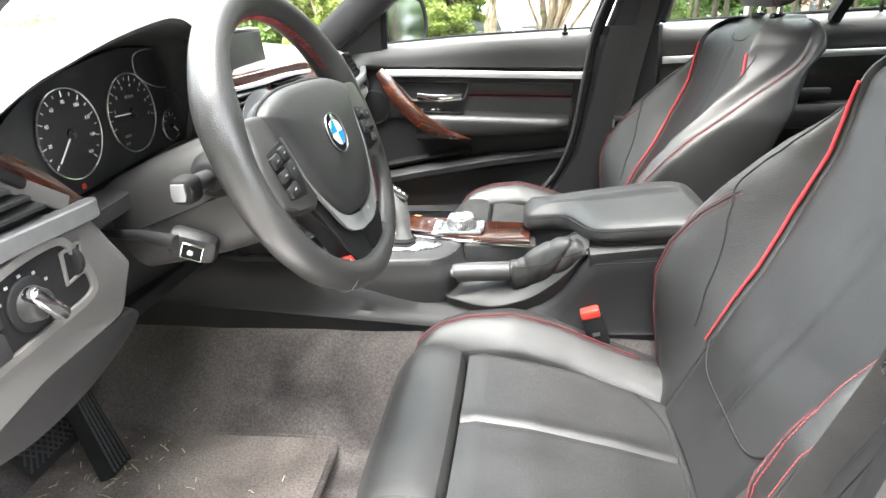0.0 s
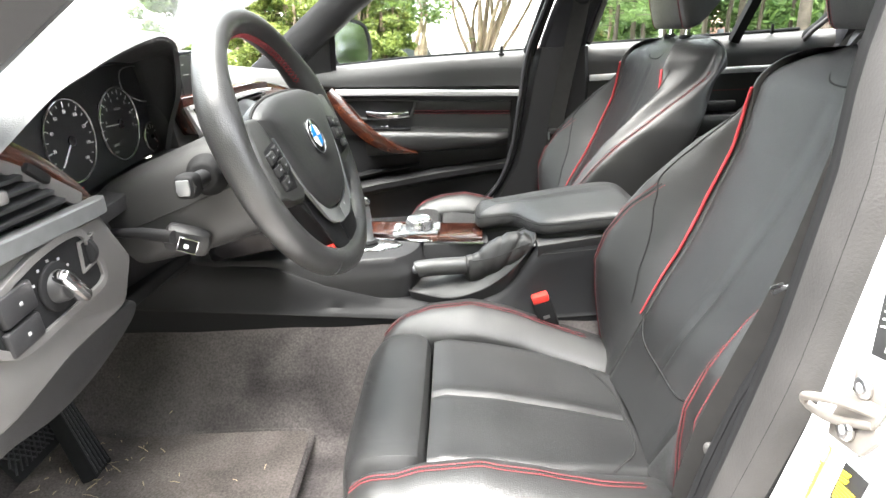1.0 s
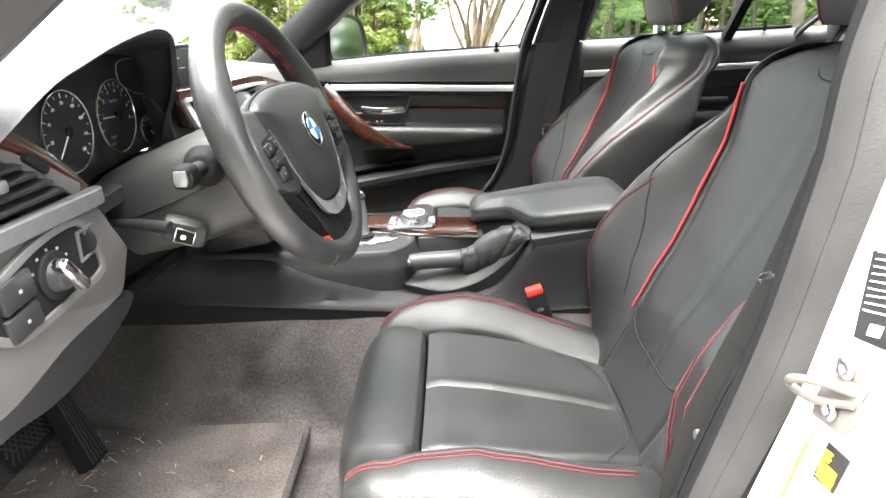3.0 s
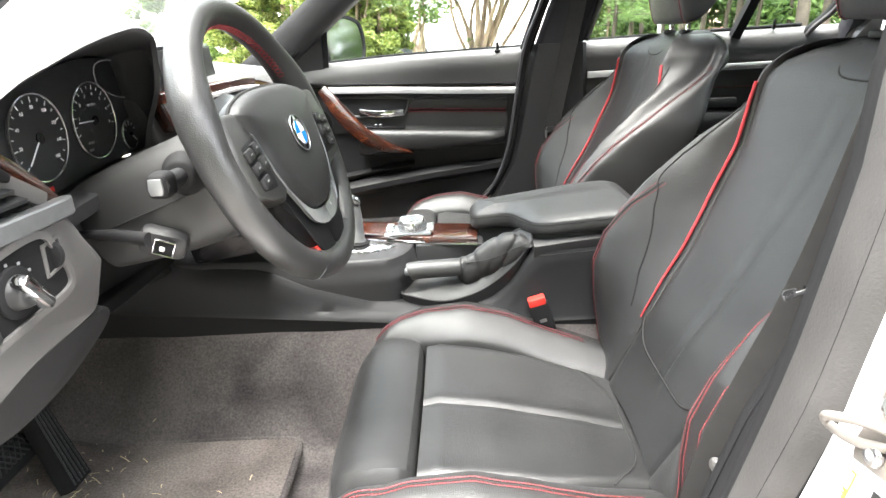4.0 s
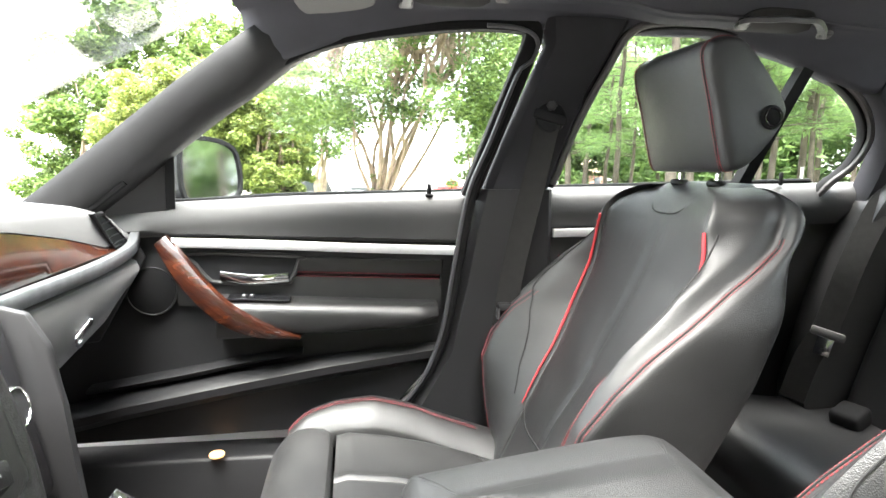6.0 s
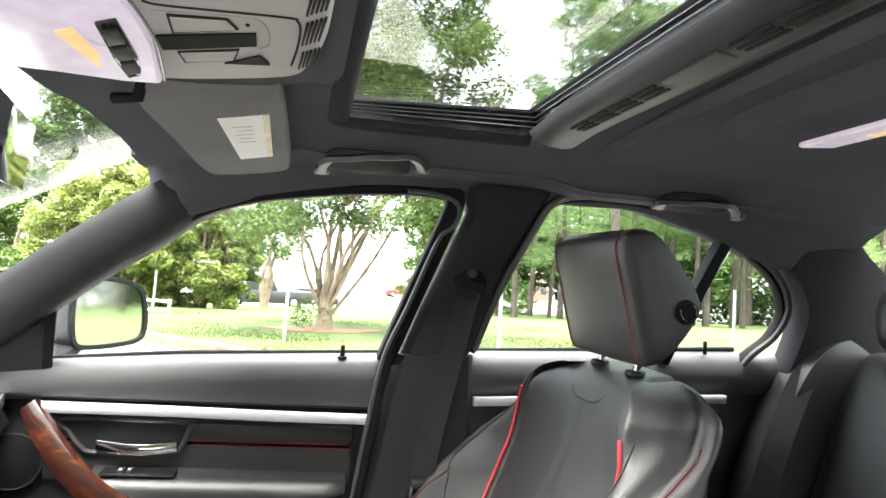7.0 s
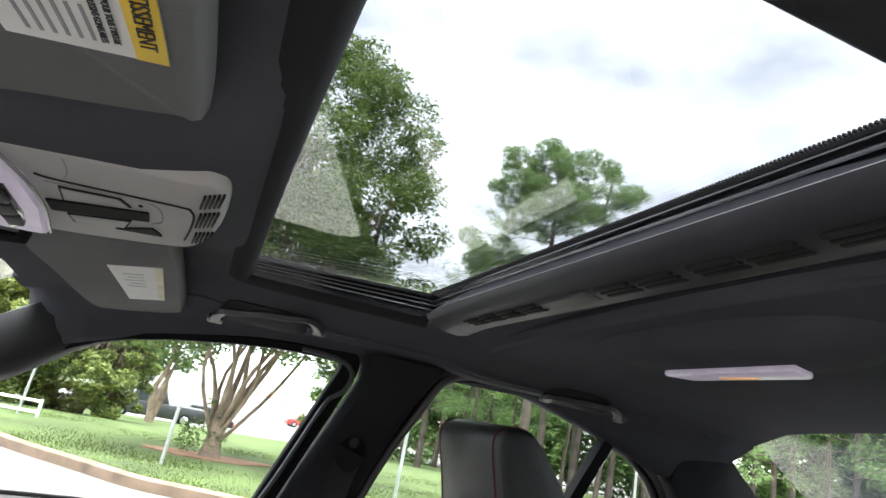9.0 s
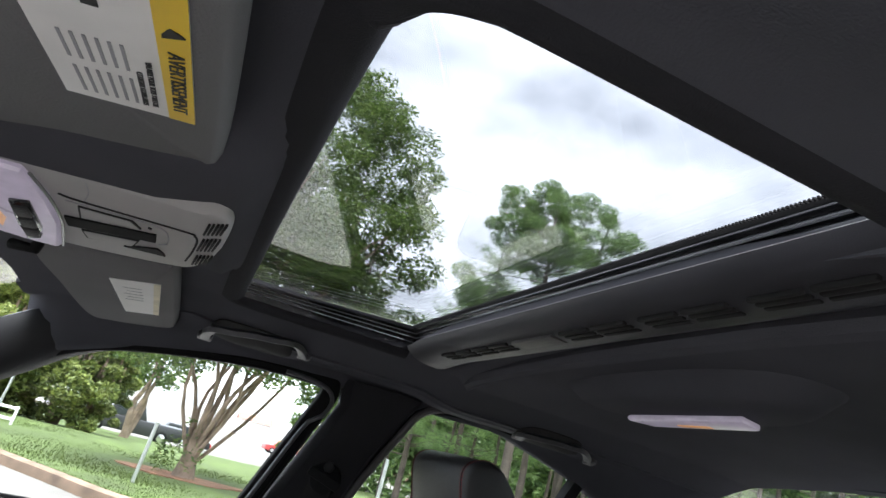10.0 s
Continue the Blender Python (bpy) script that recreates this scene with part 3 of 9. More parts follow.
# roof side rails that carry the headliner down to the window tops
for s, nm in ((1, "right"), (-1, "left")):
    rings = []
    for k in range(40):
        x = 0.052 + 1.348 * k / 39
        top = interp([(0.05, 1.330), (0.12, 1.325), (0.25, 1.335), (0.42, 1.353), (0.6, 1.358), (0.9, 1.353), (1.1, 1.332), (1.25, 1.30), (1.40, 1.275), (1.62, 1.26)], x)
        low = interp([(0.05, 1.312), (0.08, 1.290), (0.12, 1.262), (0.22, 1.298), (0.40, 1.325), (0.56, 1.333), (0.78, 1.333), (0.93, 1.335), (1.11, 1.289), (1.21, 1.25), (1.27, 1.235), (1.4, 1.24)], x)
        yo = 0.60 + max(0, 0.1 - x) * 0.4
        zc = roof_z(max(x, 0.0), s * 0.50 + (0.02 if s > 0 else 0))
        rings.append([V(x, s * (yo + 0.05), low), V(x, s * (yo + 0.008), low - 0.004), V(x, s * (yo - 0.004), low + 0.006), V(x, s * (yo - 0.018), (top + low) / 2 + 0.008), V(x, s * 0.555, min(max(top, low + 0.02) + 0.012, zc - 0.002)), V(x, s * 0.50, zc + 0.004), V(x, s * 0.50, zc + 0.03), V(x, s * (yo + 0.05), zc + 0.03)])
    tagged(part("roof_rail_" + nm, loft(rings), LINER, smooth=60), "charcoal cloth covered roof side rail", "roof rail", kind="structure")

# rear quarter pillar, parcel shelf and rear wall
for s, nm in ((1, "right"), (-1, "left")):
    out = [(p.x, p.z) for p in spline([(1.325, 0, 1.00), (1.335, 0, 1.06), (1.338, 0, 1.14), (1.312, 0, 1.195), (1.285, 0, 1.232), (1.30, 0, 1.285), (1.33, 0, 1.320), (1.37, 0, 1.318), (1.43, 0, 1.265), (1.50, 0, 1.205), (1.56, 0, 1.12), (1.58, 0, 1.0), (1.45, 0, 0.97), (1.34, 0, 0.97)], 56, True)]
    bm = bmesh.new()
    ringa = [V(x, s * (0.66 - (z - 1.0) * 0.28 - max(0, x - 1.3) * 0.22), z) for x, z in out]
    ringb = [p + V(0, s * 0.06, 0) for p in ringa]
    loft([ringa, ringb], bm=bm)
    tagged(part("c_pillar_" + nm, bm, LIPCLOTH), "broad dark rear quarter pillar with cloth trim", "pillar", kind="structure")
tagged(part("parcel_shelf", slab([(1.48, -0.66, 1.00), (1.95, -0.62, 1.03), (1.95, 0.62, 1.03), (1.48, 0.66, 1.00)], (0, 0, 0.03), 0.006), LINER), "dark cloth parcel shelf behind the rear seat", "shelf", kind="structure")
tagged(part("quarter_trim", slab([(1.24, 0.712, 0.32), (1.62, 0.712, 0.32), (1.62, 0.712, 1.0), (1.24, 0.712, 1.0)], (0, 0.03, 0)), PLASTIC), "plain dark trim beside the rear seat", "trim", kind="structure")
tagged(part("rear_wall", slab([(1.55, -0.70, 0.30), (1.55, 0.70, 0.30), (1.55, 0.70, 1.0), (1.55, -0.70, 1.0)], (0.05, 0, 0)), LINER), "plain dark bulkhead behind the rear seat", "wall", kind="structure")
tagged(part("rear_header", slab([(1.375, -0.50, 1.352), (1.375, -0.25, 1.374), (1.375, 0.0, 1.380), (1.375, 0.25, 1.374), (1.375, 0.50, 1.352), (1.375, 0.50, 1.42), (1.375, -0.50, 1.42)], (0.045, 0, 0), 0.006), LINER), "dark roof edge above the rear window", "trim", kind="structure")
tagged(part("bulkhead", slab([(-0.86, -0.74, 0.25), (-0.86, 0.74, 0.25), (-0.86, 0.74, 0.99), (-0.86, -0.74, 0.99)], (-0.05, 0, 0)), PLASTIC), "plain dark bulkhead behind the dashboard", "wall", kind="structure")


def pane(name, pts, material, label, thick=0.005, push=None):
    """A glass pane with a dark ceramic border is a thin solid."""
    p = [Vector(q) for q in pts]
    nrm = (p[1] - p[0]).cross(p[-1] - p[0]).normalized()
    ob = part(name, slab(p, push or nrm * thick), material)
    ob.visible_shadow = False
    return tagged(ob, label, "window", kind="structure")


# side glass, windscreen, rear window, sunroof glass
def side(pts, s=1, off=0.02):
    return [(x, s * (belt_y(z) + off), z) for x, z in pts]


pane("window_1", side([(-0.10, 1.0), (0.50, 1.0), (0.60, 1.335), (0.36, 1.335), (0.10, 1.265), (-0.10, 1.12)]), GLASS, "clear front passenger side window", push=V(0, 0.004, 0))
pane("window_2", side([(0.60, 1.0), (1.04, 1.02), (1.13, 1.28), (0.95, 1.345), (0.70, 1.345)]), GLASS, "clear rear passenger side window", push=V(0, 0.004, 0))
pane("window_3", side([(1.06, 1.02), (1.27, 1.04), (1.325, 1.15), (1.17, 1.285)]), GLASS, "small fixed quarter window", push=V(0, 0.004, 0))
pane("windscreen", [(-0.80, -0.66, 0.93), (-0.80, 0.66, 0.93), (0.08, 0.60, 1.375), (0.08, -0.60, 1.375)], GLASS, "large raked windscreen")
pane("rear_window", [(1.41, -0.56, 1.385), (1.41, 0.56, 1.385), (2.02, 0.60, 1.02), (2.02, -0.60, 1.02)], GLASS, "raked rear window")

# bar that divides the rear door glass
qb = spline([(1.135, 0.622, 1.285), (1.09, 0.648, 1.17), (1.045, 0.688, 1.03)], 8)
tagged(part("window_bar", sweep(qb, [(0.012, 0.014), (-0.012, 0.014), (-0.012, -0.014), (0.012, -0.014)], up=(0, 1, 0)), RUBBER), "black bar between rear window and quarter window", "window bar", kind="structure")

# white outer skin: roof, sides below the belt, wing edge
for s, nm in ((1, "right"), (-1, "left")):
    if s > 0:
        bm = slab([(-0.75, 0.86, 0.30), (1.40, 0.86, 0.30), (1.40, 0.87, 0.70), (-0.75, 0.87, 0.70)], (0, 0.02, 0), 0.006)
        join(bm, slab([(-0.75, 0.87, 0.70), (1.40, 0.87, 0.70), (1.40, 0.76, 1.0), (-0.75, 0.77, 0.97)], (0, 0.02, 0), 0.004))
        tagged(part("outer_skin_right", bm, WHITE), "white painted outer door skin", "body panel", kind="structure")
bm = bmesh.new()
rings = []
for k in range(21):
    x = 0.05 + 1.37 * k / 20
    rings.append([V(x, y, 1.448 - 0.07 * (y / 0.6) ** 2 - (max(0, 0.3 - x) ** 2) * 0.5 - max(0, x - 0.9) ** 2 * 0.08) for y in [-0.62 + 1.24 * j / 20 for j in range(21)]])
loft(rings, cap=False, closed=False, bm=bm)
bmesh.ops.delete(bm, geom=[f for f in bm.faces if 0.30 < f.calc_center_median().x < 0.70 and -0.50 < f.calc_center_median().y < 0.47], context="FACES")
e3 = bmesh.ops.extrude_face_region(bm, geom=bm.faces[:])
for v in [e for e in e3["geom"] if isinstance(e, bmesh.types.BMVert)]:
    v.co.z += 0.008
tagged(part("outer_roof", bm, WHITE), "white painted outer roof skin", "roof", kind="structure")

# ---- sunroof: glass, frame, rails, rear blind ledge ----
sr = thing("sunroof", (0.5, 0.03, 1.44), "tinted glass sunroof in a black metal frame", "sunroof")
g = part("glass", slab([(0.31, -0.47, 1.422), (0.67, -0.47, 1.443), (0.67, 0.43, 1.443), (0.31, 0.43, 1.422)], (0, 0, 0.005)), SUNGLASS, sr, "tinted clear glass panel")
g.visible_shadow = False
# soft cloth-wrapped frame lip with rounded front corner
SYL = SY1 + 0.020
lip = [(SX1, SYL, 0), (0.5, SYL, 0), (SX0 + 0.02, SYL, 0), (SX0 + 0.003, SYL - 0.006, 0), (SX0, SYL - 0.03, 0), (SX0, 0.2, 0), (SX0, 0, 0), (SX0, SY0 + 0.075, 0), (SX0 + 0.004, SY0 + 0.040, 0), (SX0 + 0.016, SY0 + 0.015, 0), (SX0 + 0.036, SY0 + 0.003, 0), (SX0 + 0.065, SY0, 0), (0.54, SY0, 0), (SX1, SY0, 0)]
path = spline(lip, 110)
path = [V(p.x, p.y, roof_z(p.x, p.y) + 0.010) for p in path]
part("frame", sweep(path, [(-0.012, 0.030), (-0.013, 0.004), (-0.010, -0.006), (-0.004, -0.012), (0.004, -0.014), (0.014, -0.012), (0.024, -0.006), (0.030, 0.002), (0.030, 0.030)]), LIPCLOTH, sr, "dark wrapped frame lip", 60)
corner = [V(SX0 - 0.004, SY0 - 0.004, 1.408)] + [V(SX0 + 0.05 - 0.05 * math.cos(a), SY0 + 0.055 - 0.055 * math.sin(a), 1.408) for a in [math.pi / 2 * k / 8 for k in range(9)]]
part("corner_trim", slab([corner[0]] + corner[1:], (0, 0, 0.025)), LINER, sr)


def glass_lift(x):
    """The pane rises towards the rear of the opening."""
    return 0.55 + 0.45 * min(1, max(0, (x - 0.335) / 0.29))


def steps(p0, p1, inw, label):
    """Stepped black guide rail from p0 to p1, rising towards the glass along inw, with thin grey ridges."""
    inw = Vector(inw)
    prof = [(-0.014, 1.438), (0.013, 1.438), (0.013, 1.433), (0.0085, 1.432), (0.0085, 1.427), (0.0055, 1.426), (0.0055, 1.4205), (0.0025, 1.4195), (0.0025, 1.413), (0.0, 1.412), (0.0, 1.399), (-0.014, 1.399)]
    r = part("rail", loft([[V(p[0], p[1], 1.399 + (z - 1.399) * glass_lift(p[0])) + inw * d for d, z in prof] for p in (p0, p1)]), PIANO, sr, label, 20)
    for d, z in ((0.0088, 1.4275), (0.0058, 1.4210), (0.0028, 1.4135)):
        part("ridge", tube([V(p[0], p[1], 1.399 + (z - 1.399) * glass_lift(p[0])) + inw * d for p in (p0, p1)], 0.0007, 6), DARKALU, r, "thin grey metal ridge")
    return r


steps((SX0 + 0.004, SY1 + 0.004), (SX1 + 0.020, SY1 + 0.004), (0, -1, 0), "black metal guide rail")
steps((SX1 + 0.008, SY1 + 0.022), (SX1 + 0.008, SY0 - 0.02), (-1, 0, 0), "black metal cross rail")
bmb = box((0.004, SY1 - SY0 + 0.01, 0.006), (SX1 - 0.004, (SY0 + SY1) / 2, 1.4375), 0.001)
for k in range(260):
    y = SY0 + (SY1 - SY0) * k / 259
    box((0.0035, 0.0014, 0.0015), (SX1 - 0.0066, y, 1.4390), 0.0, bm=bmb)
part("brush_seal", bmb, RUBBER, sr, "bristled black seal")

# slotted blind ledge behind the sunroof
bl = thing("blind_ledge", (0.675, 0.03, 1.39), "dark slotted roof blind handle rail behind sunroof", "blind rail")
rings = []
for k in range(25):
    y = SY0 + 0.012 + (SY1 - SY0 - 0.022) * k / 24
    f = k / 24
    dz = -0.004 * f - 0.006 * max(0, (f - 0.9) / 0.1)
    rings.append([V(x, y, z + dz) for x, z in [(SX1 + 0.010, 1.414), (SX1 - 0.008, 1.416), (SX1 - 0.012, 1.413), (SX1 - 0.008, 1.407), (SX1 + 0.004, 1.399), (SX1 + 0.020, 1.3945), (0.676, 1.3925), (0.690, 1.396), (0.702, 1.406), (0.702, 1.414)]])
part("ledge", loft(rings), LEDGE, bl)


def ledge_z(y):
    return 1.3934 - 0.004 * (y - SY0) / (SY1 - SY0)


part("grip", slab([(0.646, 0.000, ledge_z(0) - 0.0012), (0.668, 0.000, ledge_z(0) - 0.0012), (0.668, 0.085, ledge_z(0.08) - 0.0012), (0.646, 0.085, ledge_z(0.08) - 0.0012)], (0, 0, 0.004), 0.001), GREY, bl)
for y0, y1, n in ((0.300, 0.095, 4), (-0.012, -0.120, 2), (-0.132, -0.230, 2), (-0.242, -0.335, 2)):
    for j in range(n):
        ya, yb = y0 + (y1 - y0) * j / n - 0.003, y0 + (y1 - y0) * (j + 1) / n + 0.003
        for q in range(3):
            x = 0.6475 + 0.0082 * q
            part("slot", box((0.0052, ya - yb, 0.004), (x, (ya + yb) / 2, ledge_z((ya + yb) / 2) + 0.0006), 0.001), GROOVE, bl)
part("step", tube(spline([(0.80, 0.49, 1.368), (0.757, 0.43, 1.384), (0.742, 0.30, 1.391), (0.735, 0.09, 1.399), (0.722, -0.15, 1.399), (0.712, -0.33, 1.393)], 24), 0.012, 8), LINER, bl, "cloth rolled edge of the roof trough")

# ================= front seats =================
def back_x(z):
    """Front surface of the backrest on the centre line."""
    return interp([(0.52, 0.500), (0.60, 0.538), (0.66, 0.568), (0.72, 0.608), (0.80, 0.650), (0.86, 0.682), (0.92, 0.710), (0.97, 0.727), (1.01, 0.742), (1.035, 0.760), (1.050, 0.785), (1.056, 0.805)], z)


# side profile of the seat back by height: half width, piping line, sewn outer edge, rear edge
HALF = [(0.53, 0.222), (0.60, 0.244), (0.70, 0.260), (0.80, 0.264), (0.88, 0.258), (0.94, 0.238), (0.98, 0.219), (1.01, 0.203), (1.03, 0.178), (1.045, 0.14), (1.056, 0.10)]
SEAM = [(0.53, 0.118), (0.65, 0.128), (0.745, 0.150), (0.82, 0.172), (0.90, 0.183), (0.96, 0.184), (1.00, 0.174), (1.02, 0.160), (1.04, 0.128), (1.056, 0.085)]
SEAMX = [(0.53, 0.495), (0.60, 0.530), (0.65, 0.556), (0.70, 0.585), (0.745, 0.615), (0.80, 0.646), (0.86, 0.675), (0.90, 0.694), (0.95, 0.704), (1.00, 0.709), (1.02, 0.722), (1.04, 0.755), (1.056, 0.800)]
EDGEX = [(0.53, 0.515), (0.58, 0.506), (0.65, 0.497), (0.70, 0.495), (0.75, 0.513), (0.80, 0.553), (0.84, 0.596), (0.87, 0.636), (0.92, 0.706), (0.95, 0.752), (0.975, 0.788), (1.00, 0.806), (1.03, 0.812)]
REAR = [(0.50, 0.595), (0.60, 0.635), (0.71, 0.692), (0.81, 0.745), (0.90, 0.788), (0.97, 0.808), (1.01, 0.822), (1.056, 0.830)]


def seam_x(z):
    return interp(SEAMX, z)


def bol_ring(z, s):
    """Section of a side bolster: it swells forward from the piping to its sewn edge, then turns back as a flat cheek."""
    m, h, xs, xf = interp(SEAM, z), interp(HALF, z), interp(SEAMX, z), interp(EDGEX, z)
    e, xr = h - 0.007, max(interp(REAR, z), interp(EDGEX, z) + 0.03)
    d = xr - xf
    g = interp([(0.53, 0.0), (0.62, 0.008), (0.75, 0.014), (0.84, 0.030), (0.91, 0.038), (0.95, 0.028), (0.995, 0.004)], z)
    pts = [(m - 0.005, xs + 0.016), (m + 0.003, xs - 0.001), (m + (e - m) * 0.30, xs + (xf - xs) * 0.34 - 0.004 - g * 0.8), (m + (e - m) * 0.64, xs + (xf - xs) * 0.80 - 0.006 - g), (e - 0.012, xf - 0.002), (e, xf + 0.004), (h, xf + min(0.022, d * 0.3)), (h + 0.001, xf + d * 0.55), (h - 0.004, xr - min(0.014, d * 0.2)), (h - 0.020, xr), (m, xr + 0.006)]
    return [V(q.x, s * q.y, z) for q in spline([(x, y, 0) for y, x in pts], 44, True)]


def front_x(z, s, y):
    """Front of a side bolster at the half-width y."""
    r = bol_ring(z, s)
    hits = []
    for p, q in zip(r, r[1:] + r[:1]):
        a, b = abs(p.y), abs(q.y)
        if (a - y) * (b - y) <= 0 and a != b:
            hits.append(p.x + (q.x - p.x) * (y - a) / (b - a))
    return min(hits) if hits else back_x(z)


def bol_edge(z, s, d):
    """Point on the front of a side bolster, d inside its outer edge."""
    y = interp(HALF, z) - d
    return V(front_x(z, s, y) - 0.0007, s * y, z)


def front_seat(at_y, group):
    st = thing("front_seat", (0, 0, 0.40), "black leather sport seat with red piping and stitching", "car seat", group)
    # backrest centre panel
    rings = []
    for z in [0.53] + [0.545 + 0.490 * k / 38 for k in range(39)] + [1.043, 1.050, 1.054, 1.056]:
        m = interp(SEAM, z) - 0.001
        c, xr = back_x(z), interp(REAR, z)
        r = []
        for k in range(29):
            u = -1 + 2 * k / 28
            y = u * m
            edge = max(0, abs(u) - 0.88) / 0.12
            x = c + (seam_x(z) - c) * abs(u) ** 2.2 + 0.008 * edge ** 2
            x += 0.0050 * math.exp(-(y / 0.0042) ** 2) - 0.0016 * math.exp(-(y / 0.018) ** 2) if 0.60 < z < 0.990 else 0
            r.append(V(x, y, z))
        r += [V(xr + 0.010, m * 0.9, z), V(xr + 0.014, 0, z), V(xr + 0.010, -m * 0.9, z)]
        rings.append(r)
    part("backrest_panel", loft(rings), LEATHER, st)
    zs = [0.53 + 0.465 * k / 38 for k in range(39)]
    for s in (1, -1):
        mid_y, crown = s * 0.080, []
        for k in range(1, 10):
            a = radians(9.6 * k)
            z = 0.995 + 0.056 * math.sin(a)
            lean = back_x(z) - back_x(0.995)
            crown.append([V(min(p.x + lean, max(p.x, 0.832)), mid_y + (p.y - mid_y) * math.cos(a) ** 0.9, z) for p in bol_ring(0.995, s)])
        b = part("backrest_bolster", loft([bol_ring(z, s) for z in zs] + crown), LEATHER_SIDE, st)
        seam = [V(seam_x(z) - 0.0035, s * (interp(SEAM, z) + 0.0005), z) for z in [0.640 + 0.352 * k / 36 for k in range(37)]]
        part("piping", tube(seam, 0.0028, 8, up=(0, 1, 0), scales=[min(1, 0.45 + 0.8 * k / 20) for k in range(37)]), RED, st, "red leather piping")
        line = [0.548 + 0.440 * k / 70 for k in range(71)]
        for d in (0.0128, 0.0068):
            part("stitching", dashes([bol_edge(z, s, d) for z in line], 0.00065), REDTHREAD, b, "double row of red thread")
        part("seam", tube([bol_edge(z, s, 0.0098) for z in line], 0.0011, 6), GROOVE, b)
        # stitched edge of the lower inner panel, ending at the cover seam
        inner = [(0.548, 0.034), (0.68, 0.034), (0.75, 0.036), (0.80, 0.043), (0.838, 0.052)]
        for d in (-0.0036, 0.0036):
            part("stitching", dashes([bol_edge(z, s, interp(inner, z) + d) for z in [0.548 + 0.290 * k / 50 for k in range(51)]], 0.00065), REDTHREAD, b, "double row of red thread")
        part("seam", tube([bol_edge(z, s, interp(inner, z)) for z in [0.548 + 0.290 * k / 50 for k in range(51)]], 0.0009, 6), GROOVE, b)
        # dark cover seam that leaves the shoulder and runs down inside the bolster
        cover = [(0.990, 0.030), (0.97, 0.034), (0.93, 0.039), (0.88, 0.042), (0.85, 0.044), (0.82, 0.056), (0.76, 0.078), (0.70, 0.094), (0.65, 0.104)]
        part("seam", tube([bol_edge(q.x, s, q.y) for q in spline([(z, d, 0) for z, d in cover], 44)], 0.0013, 6), GROOVE, b)
    # rear shell
    rings = []
    for z in [0.50 + 0.535 * k / 16 for k in range(17)]:
        c, h = interp(REAR, z) - 0.012, (interp(HALF, z) - 0.034) * (1 - 0.25 * max(0, (z - 0.95) / 0.09) ** 2)
        rings.append([V(q.x, q.y, z) for q in spline([(c - 0.01, h, 0), (c + 0.022, h * 0.94, 0), (c + 0.046, h * 0.5, 0), (c + 0.052, 0, 0), (c + 0.046, -h * 0.5, 0), (c + 0.022, -h * 0.94, 0), (c - 0.01, -h, 0), (c - 0.02, 0, 0)], 28, True)])
    part("back_shell", loft(rings), PLASTIC, st)
    # lumbar cut line and collar line
    lum = []
    for k in range(25):
        u = -1 + k / 12
        z = 0.612 + 0.034 * abs(u) ** 5 - 0.003 * (1 - u * u)
        lum.append(V(back_x(z) + (seam_x(z) - back_x(z)) * abs(u) ** 2.2 - 0.001, u * 0.122, z))
    part("seam", tube(lum, 0.0016, 6), GROOVE, st)
    col = []
    for k in range(25):
        u = -1 + k / 12
        z = 1.044 - 0.038 * math.sqrt(max(0, 1 - u ** 4))
        col.append(V(back_x(z) - 0.0012, u * 0.060, z))
    part("seam", tube(col, 0.0012, 6), GROOVE, st)
    # headrest: wedge-shaped block whose face leans forward at the top
    prof = [(0.770, 1.078), (0.757, 1.120), (0.745, 1.170), (0.731, 1.222), (0.730, 1.246), (0.744, 1.260), (0.768, 1.264), (0.790, 1.255), (0.824, 1.216), (0.855, 1.172), (0.854, 1.146), (0.834, 1.114), (0.806, 1.084), (0.786, 1.075)]
    ring2 = spline([(x, 0, z) for x, z in prof], 56, True)
    mid = V(0.79, 0, 1.165)
    rings = []
    for y, k in [(-0.119, 0.50), (-0.1185, 0.90), (-0.1165, 0.955), (-0.112, 0.985), (-0.104, 1.0), (-0.05, 1.006), (0.05, 1.006), (0.104, 1.0), (0.112, 0.985), (0.1165, 0.955), (0.1185, 0.90), (0.119, 0.50)]:
        rings.append([mid + (q - mid) * k + V(0.008 * (abs(y) / 0.119) ** 2 - 0.008, y, 0) for q in ring2])
    hr = part("headrest", loft(rings), LEATHER, st)
    for s in (1, -1):
        edge = [mid + (q - mid) * 1.005 + V(-0.0019, s * 0.1040, 0) for q in spline([(x, 0, z) for x, z in [prof[13]] + prof[0:8]], 44)]
        for d in (-0.0032, 0.0032):
            part("stitching", dashes([p + V(0, d, 0) for p in edge], 0.00065), REDTHREAD, hr, "double row of red thread")
        part("seam", tube(edge, 0.0010, 6, up=(0, 1, 0)), GROOVE, hr)
        part("post", tube([(0.792, s * 0.055, 1.00), (0.800, s * 0.055, 1.10)], 0.0055, 12), CHROME, st, "chrome headrest post")
        part("post_collar", disc((0.794, s * 0.055, 1.050), (0.05, 0, 1), 0.015, 0.010, 20, 0.003), PLASTIC, st)
        bt = part("tilt_button", disc((0.831, s * 0.1165, 1.152), (0, s, 0), 0.0175, 0.006, 28, 0.002), RUBBER, hr, "round black headrest tilt button")
        part("button_ring", ring((0.831, s * 0.1230, 1.152), (0, 1, 0), 0.0120, 0.0014), PIANO, bt)
    # cushion: centre, thigh rest, bolsters
    rings = []
